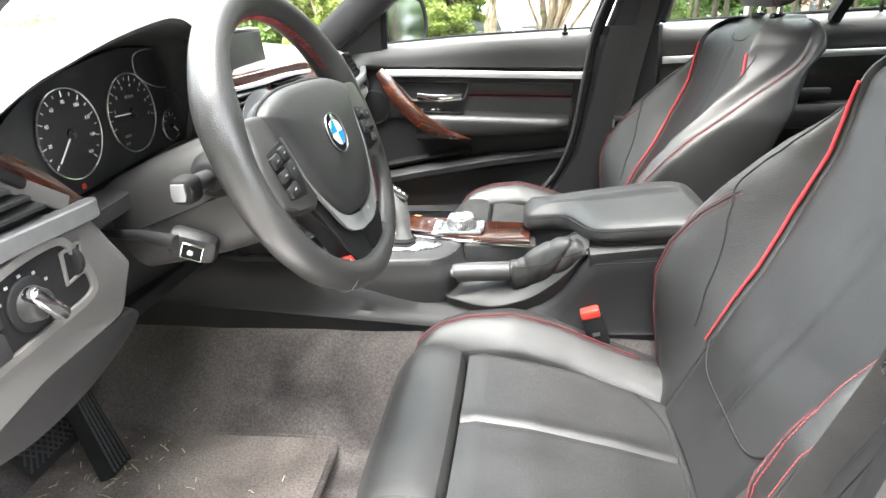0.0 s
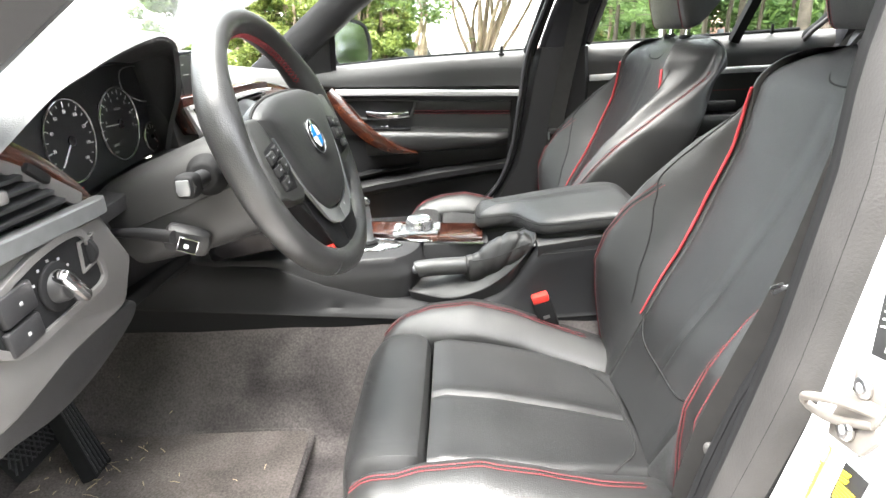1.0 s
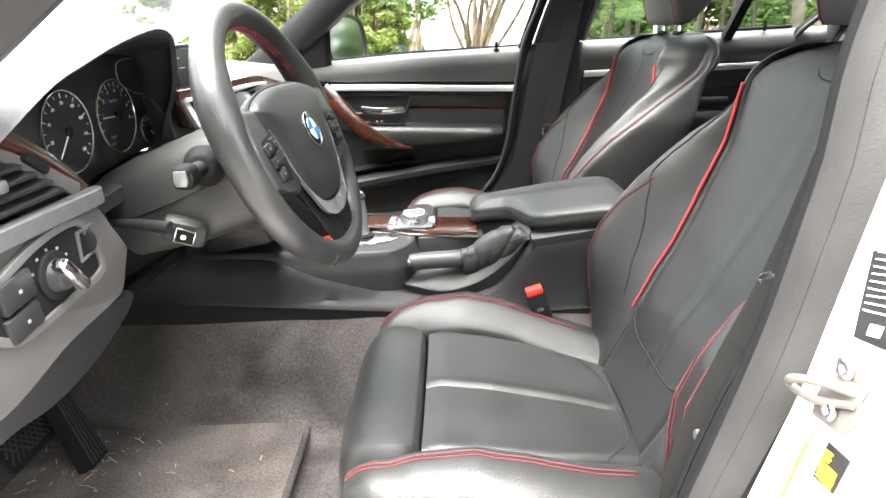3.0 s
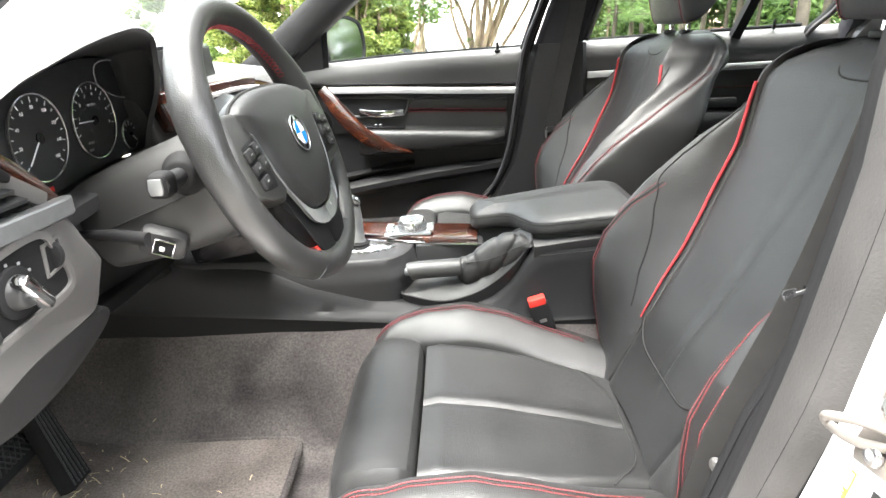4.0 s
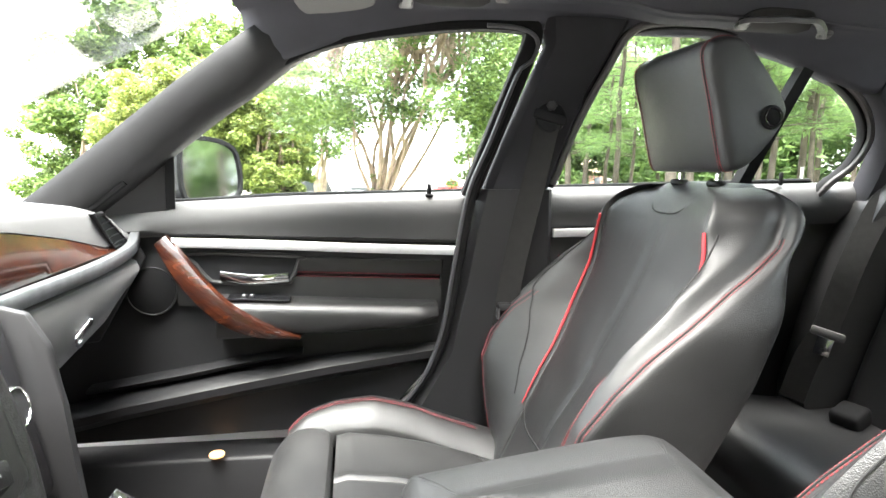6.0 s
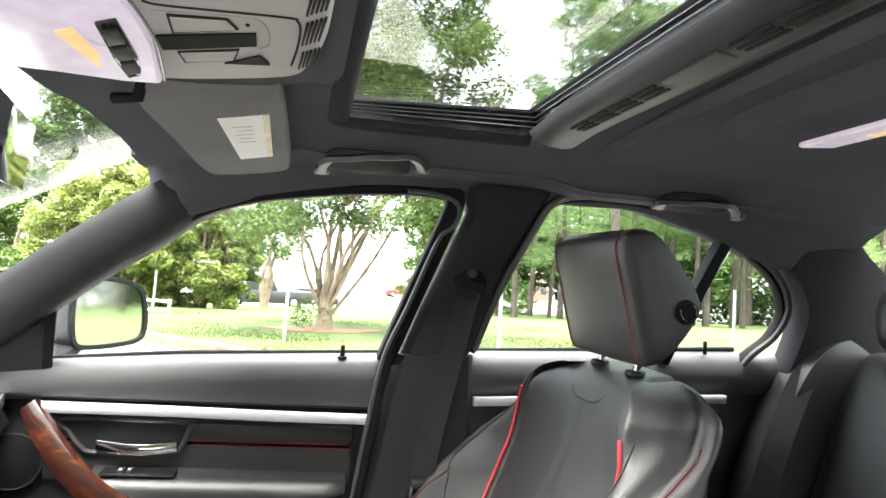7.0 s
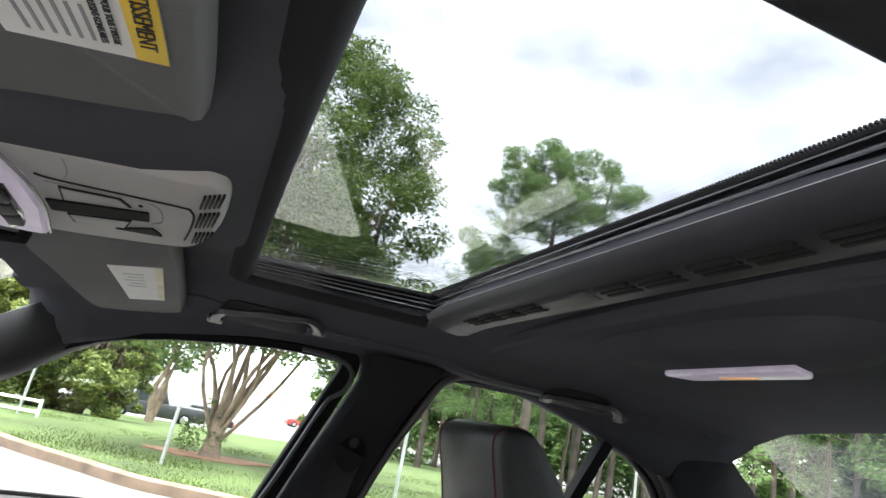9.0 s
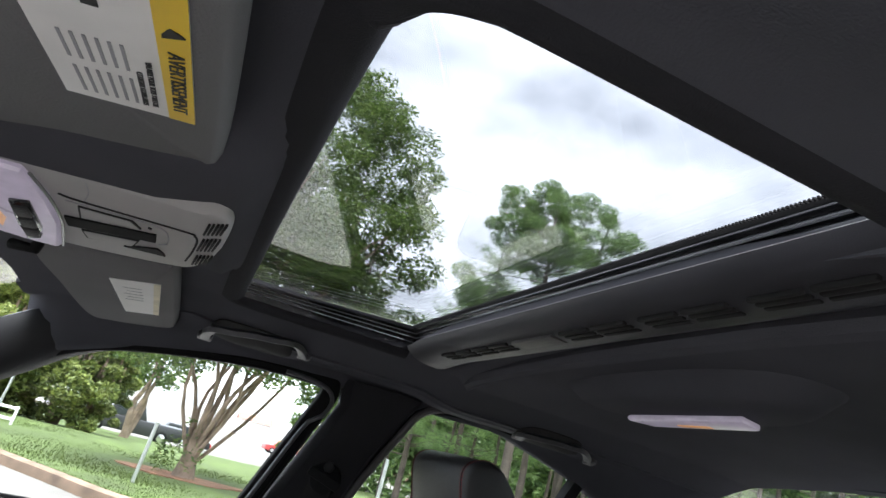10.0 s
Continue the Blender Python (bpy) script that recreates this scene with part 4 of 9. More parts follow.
    for k in range(31):
        x = 0.204 + (0.545 - 0.204) * k / 30
        z = interp([(0.20, 0.582), (0.30, 0.570), (0.42, 0.545), (0.50, 0.524), (0.55, 0.520)], x)
        if k < 2:
            z -= (2 - k) * 0.004
        w = interp([(0.20, 0.168), (0.36, 0.160), (0.50, 0.128), (0.55, 0.12)], x)
        r = []
        for j in range(61):
            u = -1 + 2 * j / 60
            dz = 0.010 * abs(u) ** 2 - 0.014 * (max(0, abs(u) - 0.9) / 0.1) ** 2
            dz += (0.0022 * math.exp(-((u * w - 0.008) / 0.010) ** 2) - 0.0045 * math.exp(-((u * w + 0.001) / 0.0045) ** 2)) * (1 if x < 0.48 else max(0, (0.51 - x) / 0.03))
            r.append(V(x, u * w, z + dz))
        r += [V(x, w, z - 0.08), V(x, -w, z - 0.08)]
        rings.append(r)
    part("cushion", loft(rings), LEATHER, st)
    useam = []
    for k in range(25):
        u = -1 + k / 12
        x = 0.497 - 0.050 * abs(u) ** 4
        w = interp([(0.20, 0.168), (0.36, 0.160), (0.50, 0.128), (0.55, 0.12)], x)
        z = interp([(0.20, 0.582), (0.30, 0.570), (0.42, 0.545), (0.50, 0.524), (0.55, 0.520)], x)
        useam.append(V(x, u * w * 0.97, z + 0.010 * u * u - 0.014 * (max(0, abs(u) * 0.97 - 0.9) / 0.1) ** 2 + 0.0002))
    part("seam", tube(useam, 0.0018, 6), GROOVE, st)
    rings = []
    for x, z, w in [(0.086, 0.500, 0.150), (0.084, 0.530, 0.160), (0.090, 0.556, 0.168), (0.104, 0.574, 0.173), (0.125, 0.585, 0.176), (0.155, 0.588, 0.176), (0.180, 0.586, 0.174), (0.192, 0.580, 0.170), (0.197, 0.566, 0.166)]:
        r = []
        for j in range(25):
            u = -1 + 2 * j / 24
            r.append(V(x + 0.012 * abs(u) ** 4 * (1 if x < 0.15 else 0), u * w, z + 0.012 * u * u - 0.030 * (max(0, abs(u) - 0.88) / 0.12) ** 2))
        r += [V(max(x, 0.11), w * 0.96, z - 0.07), V(max(x, 0.11), -w * 0.96, z - 0.07)]
        rings.append(r)
    part("thigh_rest", loft(rings), LEATHER, st)
    for s in (1, -1):
        rings, crest = [], []
        for k in range(29):
            x = 0.112 + 0.405 * k / 28
            top = interp([(0.11, 0.582), (0.15, 0.606), (0.20, 0.622), (0.27, 0.628), (0.34, 0.612), (0.42, 0.584), (0.52, 0.556)], x)
            top -= 0.011 * min(1, max(0, (x - 0.12) / 0.05)) if s < 0 else 0
            yi = interp([(0.11, 0.166), (0.20, 0.160), (0.36, 0.150), (0.46, 0.126), (0.52, 0.112)], x)
            yo = interp([(0.11, 0.238), (0.16, 0.262), (0.30, 0.272), (0.42, 0.262), (0.52, 0.240)], x)
            end = 1 - 0.35 * max(0, (0.13 - x) / 0.018)
            base = 0.555
            mid_y = (yi + yo) / 2
            pts = [(yi, top - 0.055), (yi + 0.006, top - 0.030), (mid_y - 0.022, top - 0.006), (mid_y + 0.010, top), (yo - 0.012, top - 0.014), (yo, top - 0.05), (yo - 0.006, 0.475), (mid_y, 0.46), (yi, 0.49)]
            rg = [V(x, s * q.x, q.y) for q in spline([(y, base + (z - base) * end, 0) for y, z in pts], 32, True)]
            rings.append(rg)
            crest.append(max(rg, key=lambda p: p.z))
        b = part("cushion_bolster", loft(rings), LEATHER_SIDE, st)
        line = spline(crest[0:26], 50)
        for d in (-0.012, -0.004):
            part("stitching", dashes([p + V(0, s * d, 0.0010 - abs(d + 0.004) * 0.08) for p in line], 0.00075), REDTHREAD, b, "double row of red thread")
        part("seam", tube([p + V(0, s * -0.008, 0.0004) for p in line], 0.0010, 6), GROOVE, b)
        low = [V(x, s * (interp([(0.11, 0.243), (0.16, 0.266), (0.30, 0.2755), (0.42, 0.265), (0.52, 0.243)], x)), 0.545) for x in [0.125 + 0.36 * k / 20 for k in range(21)]]
        part("stitching", dashes(low, 0.00075), REDTHREAD, b, "row of red thread")
        part("side_cover", box((0.44, 0.03, 0.085), (0.33, s * 0.25, 0.445), 0.012), PLASTIC, st)
    part("seat_base", box((0.42, 0.44, 0.11), (0.33, 0, 0.455), 0.02), PLASTIC, st)
    for s in (1, -1):
        part("seat_rail", box((0.50, 0.035, 0.03), (0.34, s * 0.19, 0.405), 0.005), DARKALU, st)
    st.location = (0, at_y, 0.40)
    return st


seat_d = front_seat(-0.371, "front seats")
seat_p = copy_thing(seat_d, pose(0.0, 0.415, 0.40))
tagged(seat_p, "black leather passenger sport seat with red piping beside the armrest")
tagged(seat_d, "black leather driver sport seat with red piping and creased cushion")

# ================= steering wheel and column =================
WC = V(0.040, -0.368, 0.959)
WN = V(math.cos(radians(20.9)) * math.cos(radians(4)), -math.sin(radians(4)), math.sin(radians(20.9)))
WN.normalize()
WR = V(0, 0, 1).cross(WN).normalized()
WU = WN.cross(WR).normalized()
RW = 0.163


def wp(r, up, out):
    """Point on the wheel: right, up in its plane, and out towards the driver."""
    return WC + WR * r + WU * up + WN * out


def rim_pt(deg, rr=RW, out=0.0):
    """Clock angle from the top, clockwise as the driver sees it."""
    a = radians(deg)
    return wp(rr * math.sin(a), rr * math.cos(a), out)


sw = thing("steering_wheel", WC, "black leather three-spoke steering wheel with red stitching", "steering wheel")
rim_ring = []
for k in range(96):
    a = 360 * k / 96
    thick = 1 + 0.16 * (math.exp(-((a - 68) / 14) ** 2) + math.exp(-((a - 292) / 14) ** 2)) + 0.12 * math.exp(-((a - 180) / 18) ** 2)
    c = rim_pt(a)
    rad = (c - WC).normalized()
    rim_ring.append([c + rad * (0.0172 * thick * math.cos(b)) + WN * (0.0195 * thick * math.sin(b)) for b in [2 * math.pi * j / 18 for j in range(18)]])
rim_ring.append(rim_ring[0])
bm = loft(rim_ring, cap=False)
bmesh.ops.remove_doubles(bm, verts=bm.verts, dist=1e-5)
rim = part("rim", bm, RIM, sw, "black leather rim with worn gloss")
for a0, a1 in ((-6, 70), (98, 142), (218, 262), (290, 354)):
    n = int((a1 - a0) / 2.4)
    bmz = bmesh.new()
    for k in range(n):
        a = a0 + (a1 - a0) * k / n
        for sgn in (1, -1):
            p, q = rim_pt(a, RW - 0.0175, -0.0048 * sgn), rim_pt(a + 2.2, RW - 0.0175, 0.0048 * sgn)
            tube([p, p.lerp(q, 0.5) + (WC - p).normalized() * 0.0010, q], 0.00095, 5, up=(0.3, 0.4, 0.9), bm=bmz)
    part("stitching", bmz, REDTHREAD, rim, "red cross-stitched thread")
for a in (154, 206):
    part("rim_joint", ring(rim_pt(a), rim_pt(a + 1) - rim_pt(a - 1), 0.0189, 0.0007, 24, 5), HANDLE, rim)
part("rim_badge", box((0.014, 0.020, 0.014), (0, 0, 0), 0.001, m=Matrix((WU, WR, WN)).transposed().to_3x3()), REDPLASTIC, rim, "red stitched mark at the rim bottom").location = rim_pt(200, RW - 0.0165, 0.004)
# hub cushion
hub_half = [(0.056, 0.062), (0.096, 0.054), (0.114, 0.045), (0.113, 0.036), (0.099, 0.008), (0.087, -0.030), (0.065, -0.066), (0.038, -0.087)]
hub = [(0, 0.064)] + hub_half + [(0, -0.094)] + [(-a, b) for a, b in reversed(hub_half)]
outl = spline([(a, b, 0) for a, b in hub], 96, True)
hubrings = []
for k, o in [(1.0, 0.000), (1.015, 0.010), (0.99, 0.020), (0.93, 0.026), (0.82, 0.029), (0.62, 0.031), (0.35, 0.032), (0.12, 0.0322)]:
    hubrings.append([wp(p.x * k, p.y * k, o) for p in outl])
airbag = part("airbag_cover", loft(hubrings), AIRBAG, sw, "grained black airbag cover")
part("hub_groove", tube([wp(p.x * 1.015, p.y * 1.015, 0.013) for p in outl], 0.0022, 6, True, up=WN), GROOVE, sw)
# emblem: a plain blue and white quartered disc in a dark ring
em = part("emblem", disc(wp(0, -0.002, 0.0308), WN, 0.0235, 0.0035, 48, 0.001), PIANO, airbag, "round emblem ring in black and silver")
part("emblem_ring", ring(wp(0, -0.002, 0.0341), WN, 0.0230, 0.0008), DARKALU, em)
part("emblem_inner_ring", ring(wp(0, -0.002, 0.0345), WN, 0.0152, 0.0006), CHROME, em)
for k in range(4):
    fan = [wp(0, -0.002, 0.0345)] + [wp(0.0148 * math.sin(radians(90 * k + 90 * j / 8)), -0.002 + 0.0148 * math.cos(radians(90 * k + 90 * j / 8)), 0.0345) for j in range(9)]
    part("emblem_quarter", slab(fan, WN * 0.0006), BLUE if k % 2 else ENAMEL, em)
part("airbag_mark", box((0.0008, 0.020, 0.007), wp(0.045, -0.045, 0.0270), 0.0002, m=Matrix((WN, WR, WU)).transposed().to_3x3()), GROOVE, airbag)
# spokes: smooth shells, button fields, a bright V along the cover and a black carrier below
inner_v = [(0.101, 0.020), (0.089, -0.030), (0.067, -0.068), (0.040, -0.090), (0.0, -0.097)]
outer_v = [(0.1030, 0.019), (0.0915, -0.032), (0.0705, -0.073), (0.052, -0.101), (0.024, -0.114), (0.0, -0.116)]
for s in (1, -1):
    sp = slab([wp(s * a, b, o) for a, b, o in [(0.090, 0.046, -0.008), (0.150, 0.047, -0.004), (0.162, 0.0, -0.004), (0.156, -0.046, -0.004), (0.130, -0.052, -0.005), (0.095, -0.064, -0.006), (0.070, -0.050, -0.006)]], WN * 0.026, 0.007, 3)
    spoke = part("spoke", sp, SHELL, sw, "smooth charcoal spoke shell")
    tr = slab([wp(s * a, b, 0.017) for a, b in [(0.146, 0.010), (0.106, 0.016), (0.097, -0.030), (0.101, -0.044), (0.140, -0.041)]], WN * 0.0045, 0.0015)
    panel = part("button_panel", tr, FLANK, spoke, "black button panel")
    for a, b, w, h in [(0.1355, 0.000, 0.0170, 0.0120), (0.1330, -0.0155, 0.0165, 0.0110), (0.1285, -0.0315, 0.0200, 0.0115), (0.1165, 0.0045, 0.0130, 0.0120), (0.1135, -0.0135, 0.0150, 0.0170)]:
        c = wp(s * a, b, 0.0235)
        m = Matrix((WN, WR, WU)).transposed().to_3x3() @ Matrix.Rotation(-s * 0.16, 3, "X")
        bt = part("button", box((0.0055, w, h), c, 0.0016, m=m), PLASTIC, panel)
        part("button_mark", box((0.0005, 0.0046, 0.0016), c + WN * 0.0028, 0.0, m=m), DIALDIM, bt)
    part("lower_spoke", slab([wp(s * a, b, -0.008) for a, b in [(0.110, -0.050), (0.094, -0.064), (0.074, -0.096), (0.058, -0.122), (0.048, -0.150), (0.0, -0.158), (0.0, -0.080), (0.070, -0.040)]], WN * 0.021, 0.005), FLANK, sw)
    part("spoke_trim", slab([wp(s * q.x, q.y, 0.0175) for q in spline([(a, b, 0) for a, b in outer_v], 24)] + [wp(s * q.x, q.y, 0.0175) for q in reversed(spline([(a, b, 0) for a, b in inner_v], 24))], WN * 0.0035, 0.0008), PEARL, sw, "pearl grey V-shaped trim")
    part("spoke_edge", tube(spline([wp(s * 0.1040, 0.018, 0.0222), wp(s * 0.0920, -0.032, 0.0222), wp(s * 0.0712, -0.074, 0.0215), wp(s * 0.053, -0.102, 0.0210)], 20), 0.0012, 8), DARKALU, spoke, "thin bright edge strip")
    part("spoke_line", tube(spline([wp(s * 0.128, -0.051, 0.0185), wp(s * 0.096, -0.062, 0.0165), wp(s * 0.076, -0.094, 0.0135), wp(s * 0.059, -0.122, 0.0130)], 20), 0.0010, 6), GROOVE, spoke)

col = thing("steering_column", (-0.06, -0.365, 0.88), "dark plastic steering column cover with stalks", "steering column")
rings = []
for k, (o, w, h, dz) in enumerate([(-0.235, 0.085, 0.062, -0.004), (-0.20, 0.084, 0.066, -0.006), (-0.14, 0.082, 0.070, -0.010), (-0.08, 0.078, 0.072, -0.012), (-0.040, 0.074, 0.070, -0.010), (-0.024, 0.066, 0.062, -0.006)]):
    c = WC + WN * o + WU * dz
    rings.append([c + WR * q.x * w + WU * q.y * h for q in spline([(1, 0.0, 0), (0.85, 0.72, 0), (0, 0.92, 0), (-0.85, 0.72, 0), (-1, 0, 0), (-0.92, -0.75, 0), (-0.5, -1.02, 0), (0.5, -1.02, 0), (0.92, -0.75, 0)], 40, True)])
part("shroud", loft(rings), COLUMN, col)
part("shroud_line", tube([WC + WN * o + WR * -(w + 0.0006) + WU * -0.014 for o, w in [(-0.22, 0.0850), (-0.14, 0.0822), (-0.06, 0.0762)]], 0.0012, 6), GROOVE, col)
part("switch_ring", disc(WC + WN * -0.040, WN, 0.076, 0.020, 40, 0.006, 0.060), DARKALU, col, "grey bezel behind the wheel")
# indicator stalk seen on its end
base = WC + WN * -0.085 + WR * -0.075 + WU * 0.010
tip = V(-0.045, -0.515, 0.940)
part("stalk_boot", disc(base, tip - base, 0.026, 0.020, 24, 0.004, 0.018), RUBBER, col)
part("stalk", tube([base, base.lerp(tip, 0.5), tip], 0.010, 12, scales=[0.9, 1.0, 1.2]), PLASTIC, col)
ax = (tip - base).normalized()
sm = ax.to_track_quat("Z", "Y").to_matrix()
part("stalk_end", box((0.024, 0.028, 0.030), tip - ax * 0.012, 0.008, 3, m=sm), RUBBER, col)
part("stalk_cap", slab([tip + ax * 0.0028 + sm @ V(a, b, 0) for a, b in [(-0.006, -0.0085), (0.006, -0.0085), (0.008, -0.003), (0.007, 0.009), (-0.007, 0.009), (-0.008, -0.003)]], ax * 0.003, 0.0012), SATIN, col, "bright end cap")
# column lever with a bright framed end
part("lever_shell", box((0.055, 0.030, 0.034), (-0.085, -0.445, 0.858), 0.010, m=Euler((0.2, 0.35, 0.3)).to_matrix()), PLASTIC, col)
part("lever_arm", tube([(-0.20, -0.44, 0.868), (-0.14, -0.452, 0.870), (-0.092, -0.466, 0.868)], 0.007, 10, scales=[0.7, 1.0, 1.2]), PLASTIC, col)
lm = Euler((0.15, 0.4, 0.25)).to_matrix()
for dx, dz, sx, sz in ((-0.011, 0, 0.0016, 0.020), (0.011, 0, 0.0016, 0.020), (0, 0.009, 0.024, 0.0016), (0, -0.009, 0.024, 0.0016)):
    part("lever_frame", box((sx, 0.004, sz), V(-0.078, -0.464, 0.856) + lm @ V(dx, 0, dz), 0.0008, m=lm), CHROME, col, "chrome frame")
part("lever_face", box((0.021, 0.003, 0.017), V(-0.078, -0.4625, 0.856), 0.001, m=lm), RUBBER, col)
part("lever_mark", box((0.006, 0.002, 0.006), V(-0.080, -0.4645, 0.855), 0.0015, m=lm), DIALMARK, col)

# ================= passenger door =================
def strip_section(w, h):
    return [(w, h * 0.84), (w * 0.84, h), (-w * 0.84, h), (-w, h * 0.84), (-w, -h * 0.84), (-w * 0.84, -h), (w * 0.84, -h), (w, -h * 0.84)]


door = thing("passenger_door", (0.1, 0.74, 0.5), "closed black passenger door with wood pull and silver strip", "car door")
part("door_shell", slab([(-0.42, 0.715, 0.52), (0.20, 0.715, 0.535), (0.33, 0.715, 0.585), (0.40, 0.715, 0.665), (0.445, 0.715, 0.85), (0.490, 0.715, 1.015), (-0.42, 0.715, 0.965)], (0, 0.045, 0), 0.004), PLASTIC, door)
rings = []
for k in range(25):
    x = -0.26 + 0.752 * k / 24
    zt = interp([(-0.26, 0.985), (-0.12, 1.000), (0.10, 1.014), (0.47, 1.026)], x)
    zs = interp([(-0.26, 0.935), (-0.10, 0.940), (0.437, 0.925)], x)
    rings.append([V(x, y, z) for y, z in [(0.745, zt - 0.004), (0.715, zt + 0.002), (0.700, zt - 0.002), (0.688, zt - 0.016), (0.680, zt - 0.045), (0.684, zs + 0.006), (0.700, zs - 0.002), (0.745, zs - 0.002)]])
part("upper_pad", loft(rings), SOFT, door, "grained soft upper door pad")
st_path = spline([(-0.105, 0.680, 0.929), (0.08, 0.676, 0.924), (0.25, 0.674, 0.917), (0.437, 0.672, 0.911)], 20)
part("trim_strip", sweep(st_path, strip_section(0.007, 0.0085)), STRIP, door, "satin silver trim strip")
part("strip_end", tube(spline([(0.455, 0.690, 0.90), (0.438, 0.698, 0.80), (0.412, 0.702, 0.70)], 14), 0.003, 6), DARKALU, door)
# leather insert in two padded bands with red thread between
for za, zb, nm in ((0.905, 0.872, "upper"), (0.868, 0.800, "lower")):
    rings = []
    for k in range(15):
        x = -0.10 + 0.515 * k / 14
        dz = -0.018 * (k / 14)
        rings.append([V(x, y, z + dz) for y, z in [(0.718, za), (0.702, za - 0.002), (0.698, (za + zb) / 2), (0.702, zb + 0.002), (0.718, zb)]])
    part("leather_insert", loft(rings), LEATHER, door)
part("stitching", dashes([V(-0.09 + 0.50 * k / 20, 0.7010, 0.8745 - 0.018 * k / 20) for k in range(21)], 0.0015), REDTHREAD, door, "red thread line")
part("stitching", dashes([V(-0.09 + 0.50 * k / 20, 0.7010, 0.8665 - 0.018 * k / 20) for k in range(21)], 0.0013), REDTHREAD, door, "red thread line")
part("insert_edge", tube([(0.418, 0.700, 0.888), (0.408, 0.703, 0.80)], 0.002, 6), GROOVE, door)
# inner handle in its bowl
bowl = [(-0.070, 0.906), (0.128, 0.899), (0.130, 0.890), (0.118, 0.858), (0.098, 0.846), (-0.020, 0.849), (-0.042, 0.858), (-0.062, 0.884)]
bo = spline([(x, 0, z) for x, z in bowl], 40, True)
hb = part("handle_bowl", slab([(p.x, 0.6965, p.z) for p in bo], (0, 0.02, 0), 0.0), FLANK, door, "black handle bowl")
part("bowl_rim", tube([(p.x, 0.6945, p.z) for p in bo], 0.0042, 8, True, up=(0, 1, 0)), SHELL, hb, "raised bowl frame")
hp = spline([(-0.016, 0.690, 0.863), (0.03, 0.682, 0.858), (0.07, 0.682, 0.857), (0.110, 0.690, 0.859)], 16)
part("door_handle", sweep(hp, strip_section(0.005, 0.009)), CHROME, hb, "chrome door release lever")
# armrest
rings = []
for k in range(21):
    x = -0.02 + 0.425 * k / 20
    f = k / 20
    e = 1 - 0.5 * max(0, (f - 0.88) / 0.12) ** 2
    top, bot, yi = 0.822 - 0.020 * f, 0.742 + 0.016 * f + 0.012 * (1 - e), 0.640 + 0.05 * (1 - e)
    rings.append([V(x, q.x, q.y) for q in spline([(0.715, top + 0.004, 0), (0.69, top, 0), (yi + 0.012, top - 0.004, 0), (yi, top - 0.020, 0), (yi + 0.006, bot + 0.014, 0), (0.67, bot, 0), (0.715, bot, 0)], 24, True)])
arm = part("armrest", loft(rings), LEATHER_SIDE, door)
sw_p = part("switch_plate", slab([(0.0, 0.652, 0.8215), (0.115, 0.655, 0.816), (0.115, 0.690, 0.818), (0.0, 0.690, 0.8235)], (0, 0, 0.004), 0.001), PIANO, door, "gloss black window switch plate")
for dx in (0.030, 0.044):
    part("switch", box((0.009, 0.018, 0.006), (dx, 0.668, 0.826), 0.0015), PLASTIC, sw_p)
    part("switch_mark", box((0.004, 0.005, 0.0006), (dx, 0.664, 0.8293), 0), DIALMARK, sw_p)
# wooden pull handle
wp_path = spline([(-0.118, 0.676, 0.935), (-0.092, 0.660, 0.902), (-0.050, 0.643, 0.850), (0.005, 0.632, 0.800), (0.065, 0.636, 0.768), (0.135, 0.662, 0.746)], 30)
rings = []
for i, p in enumerate(wp_path):
    f = i / 29
    d = (wp_path[min(i + 1, 29)] - wp_path[max(i - 1, 0)]).normalized()
    nrm = V(-d.z, 0, d.x)
    w = (0.0165 + 0.006 * math.sin(math.pi * min(1, f * 1.15))) * (1 - 0.72 * max(0, (f - 0.72) / 0.28) ** 1.4)
    rings.append([p + nrm * a * w + V(0, -b * 0.016, 0) for a, b in [(1, 0.0), (0.85, 0.7), (0.3, 1.0), (-0.3, 1.0), (-0.85, 0.7), (-1, 0), (-0.7, -0.7), (0.7, -0.7)]])
part("pull_handle", loft(rings), WOOD, door, "polished walnut pull handle")
# round speaker cover
part("speaker", disc((-0.148, 0.712, 0.832), (0, -1, 0), 0.046, 0.012, 40, 0.003), RUBBER, door, "round black speaker cover")
part("speaker_ring", ring((-0.148, 0.701, 0.832), (0, 1, 0), 0.046, 0.002), PLASTIC, door)
# lower shelf, map pocket and kick panel
rings = []
for k in range(25):
    x = -0.40 + 0.815 * k / 24
    zc = interp([(-0.40, 0.575), (-0.20, 0.620), (0.0, 0.655), (0.20, 0.682), (0.415, 0.702)], x)
    yy = interp([(-0.40, 0.640), (0.0, 0.650), (0.25, 0.675), (0.415, 0.696)], x)
    rings.append([V(x, y, z) for y, z in [(0.725, zc + 0.012), (yy + 0.012, zc + 0.010), (yy, zc), (yy + 0.003, zc - 0.016), (yy + 0.03, zc - 0.034), (0.725, zc - 0.038)]])
part("pocket_ledge", loft(rings), PLASTIC, door)
rings = []
for k in range(19):
    x = -0.27 + 0.405 * k / 18
    f = k / 18
    zc = interp([(-0.27, 0.640), (-0.10, 0.668), (0.02, 0.690), (0.135, 0.704)], x)
    h = 0.020 * math.sin(math.pi * min(1, 0.18 + 0.82 * f)) + 0.002
    rings.append([V(x, y, z) for y, z in [(0.722, zc + 0.006), (0.690, zc + 0.005), (0.680, zc), (0.690, zc - h * 0.5), (0.722, zc - h)]])
part("pocket_lip", loft(rings), PLASTIC, door)
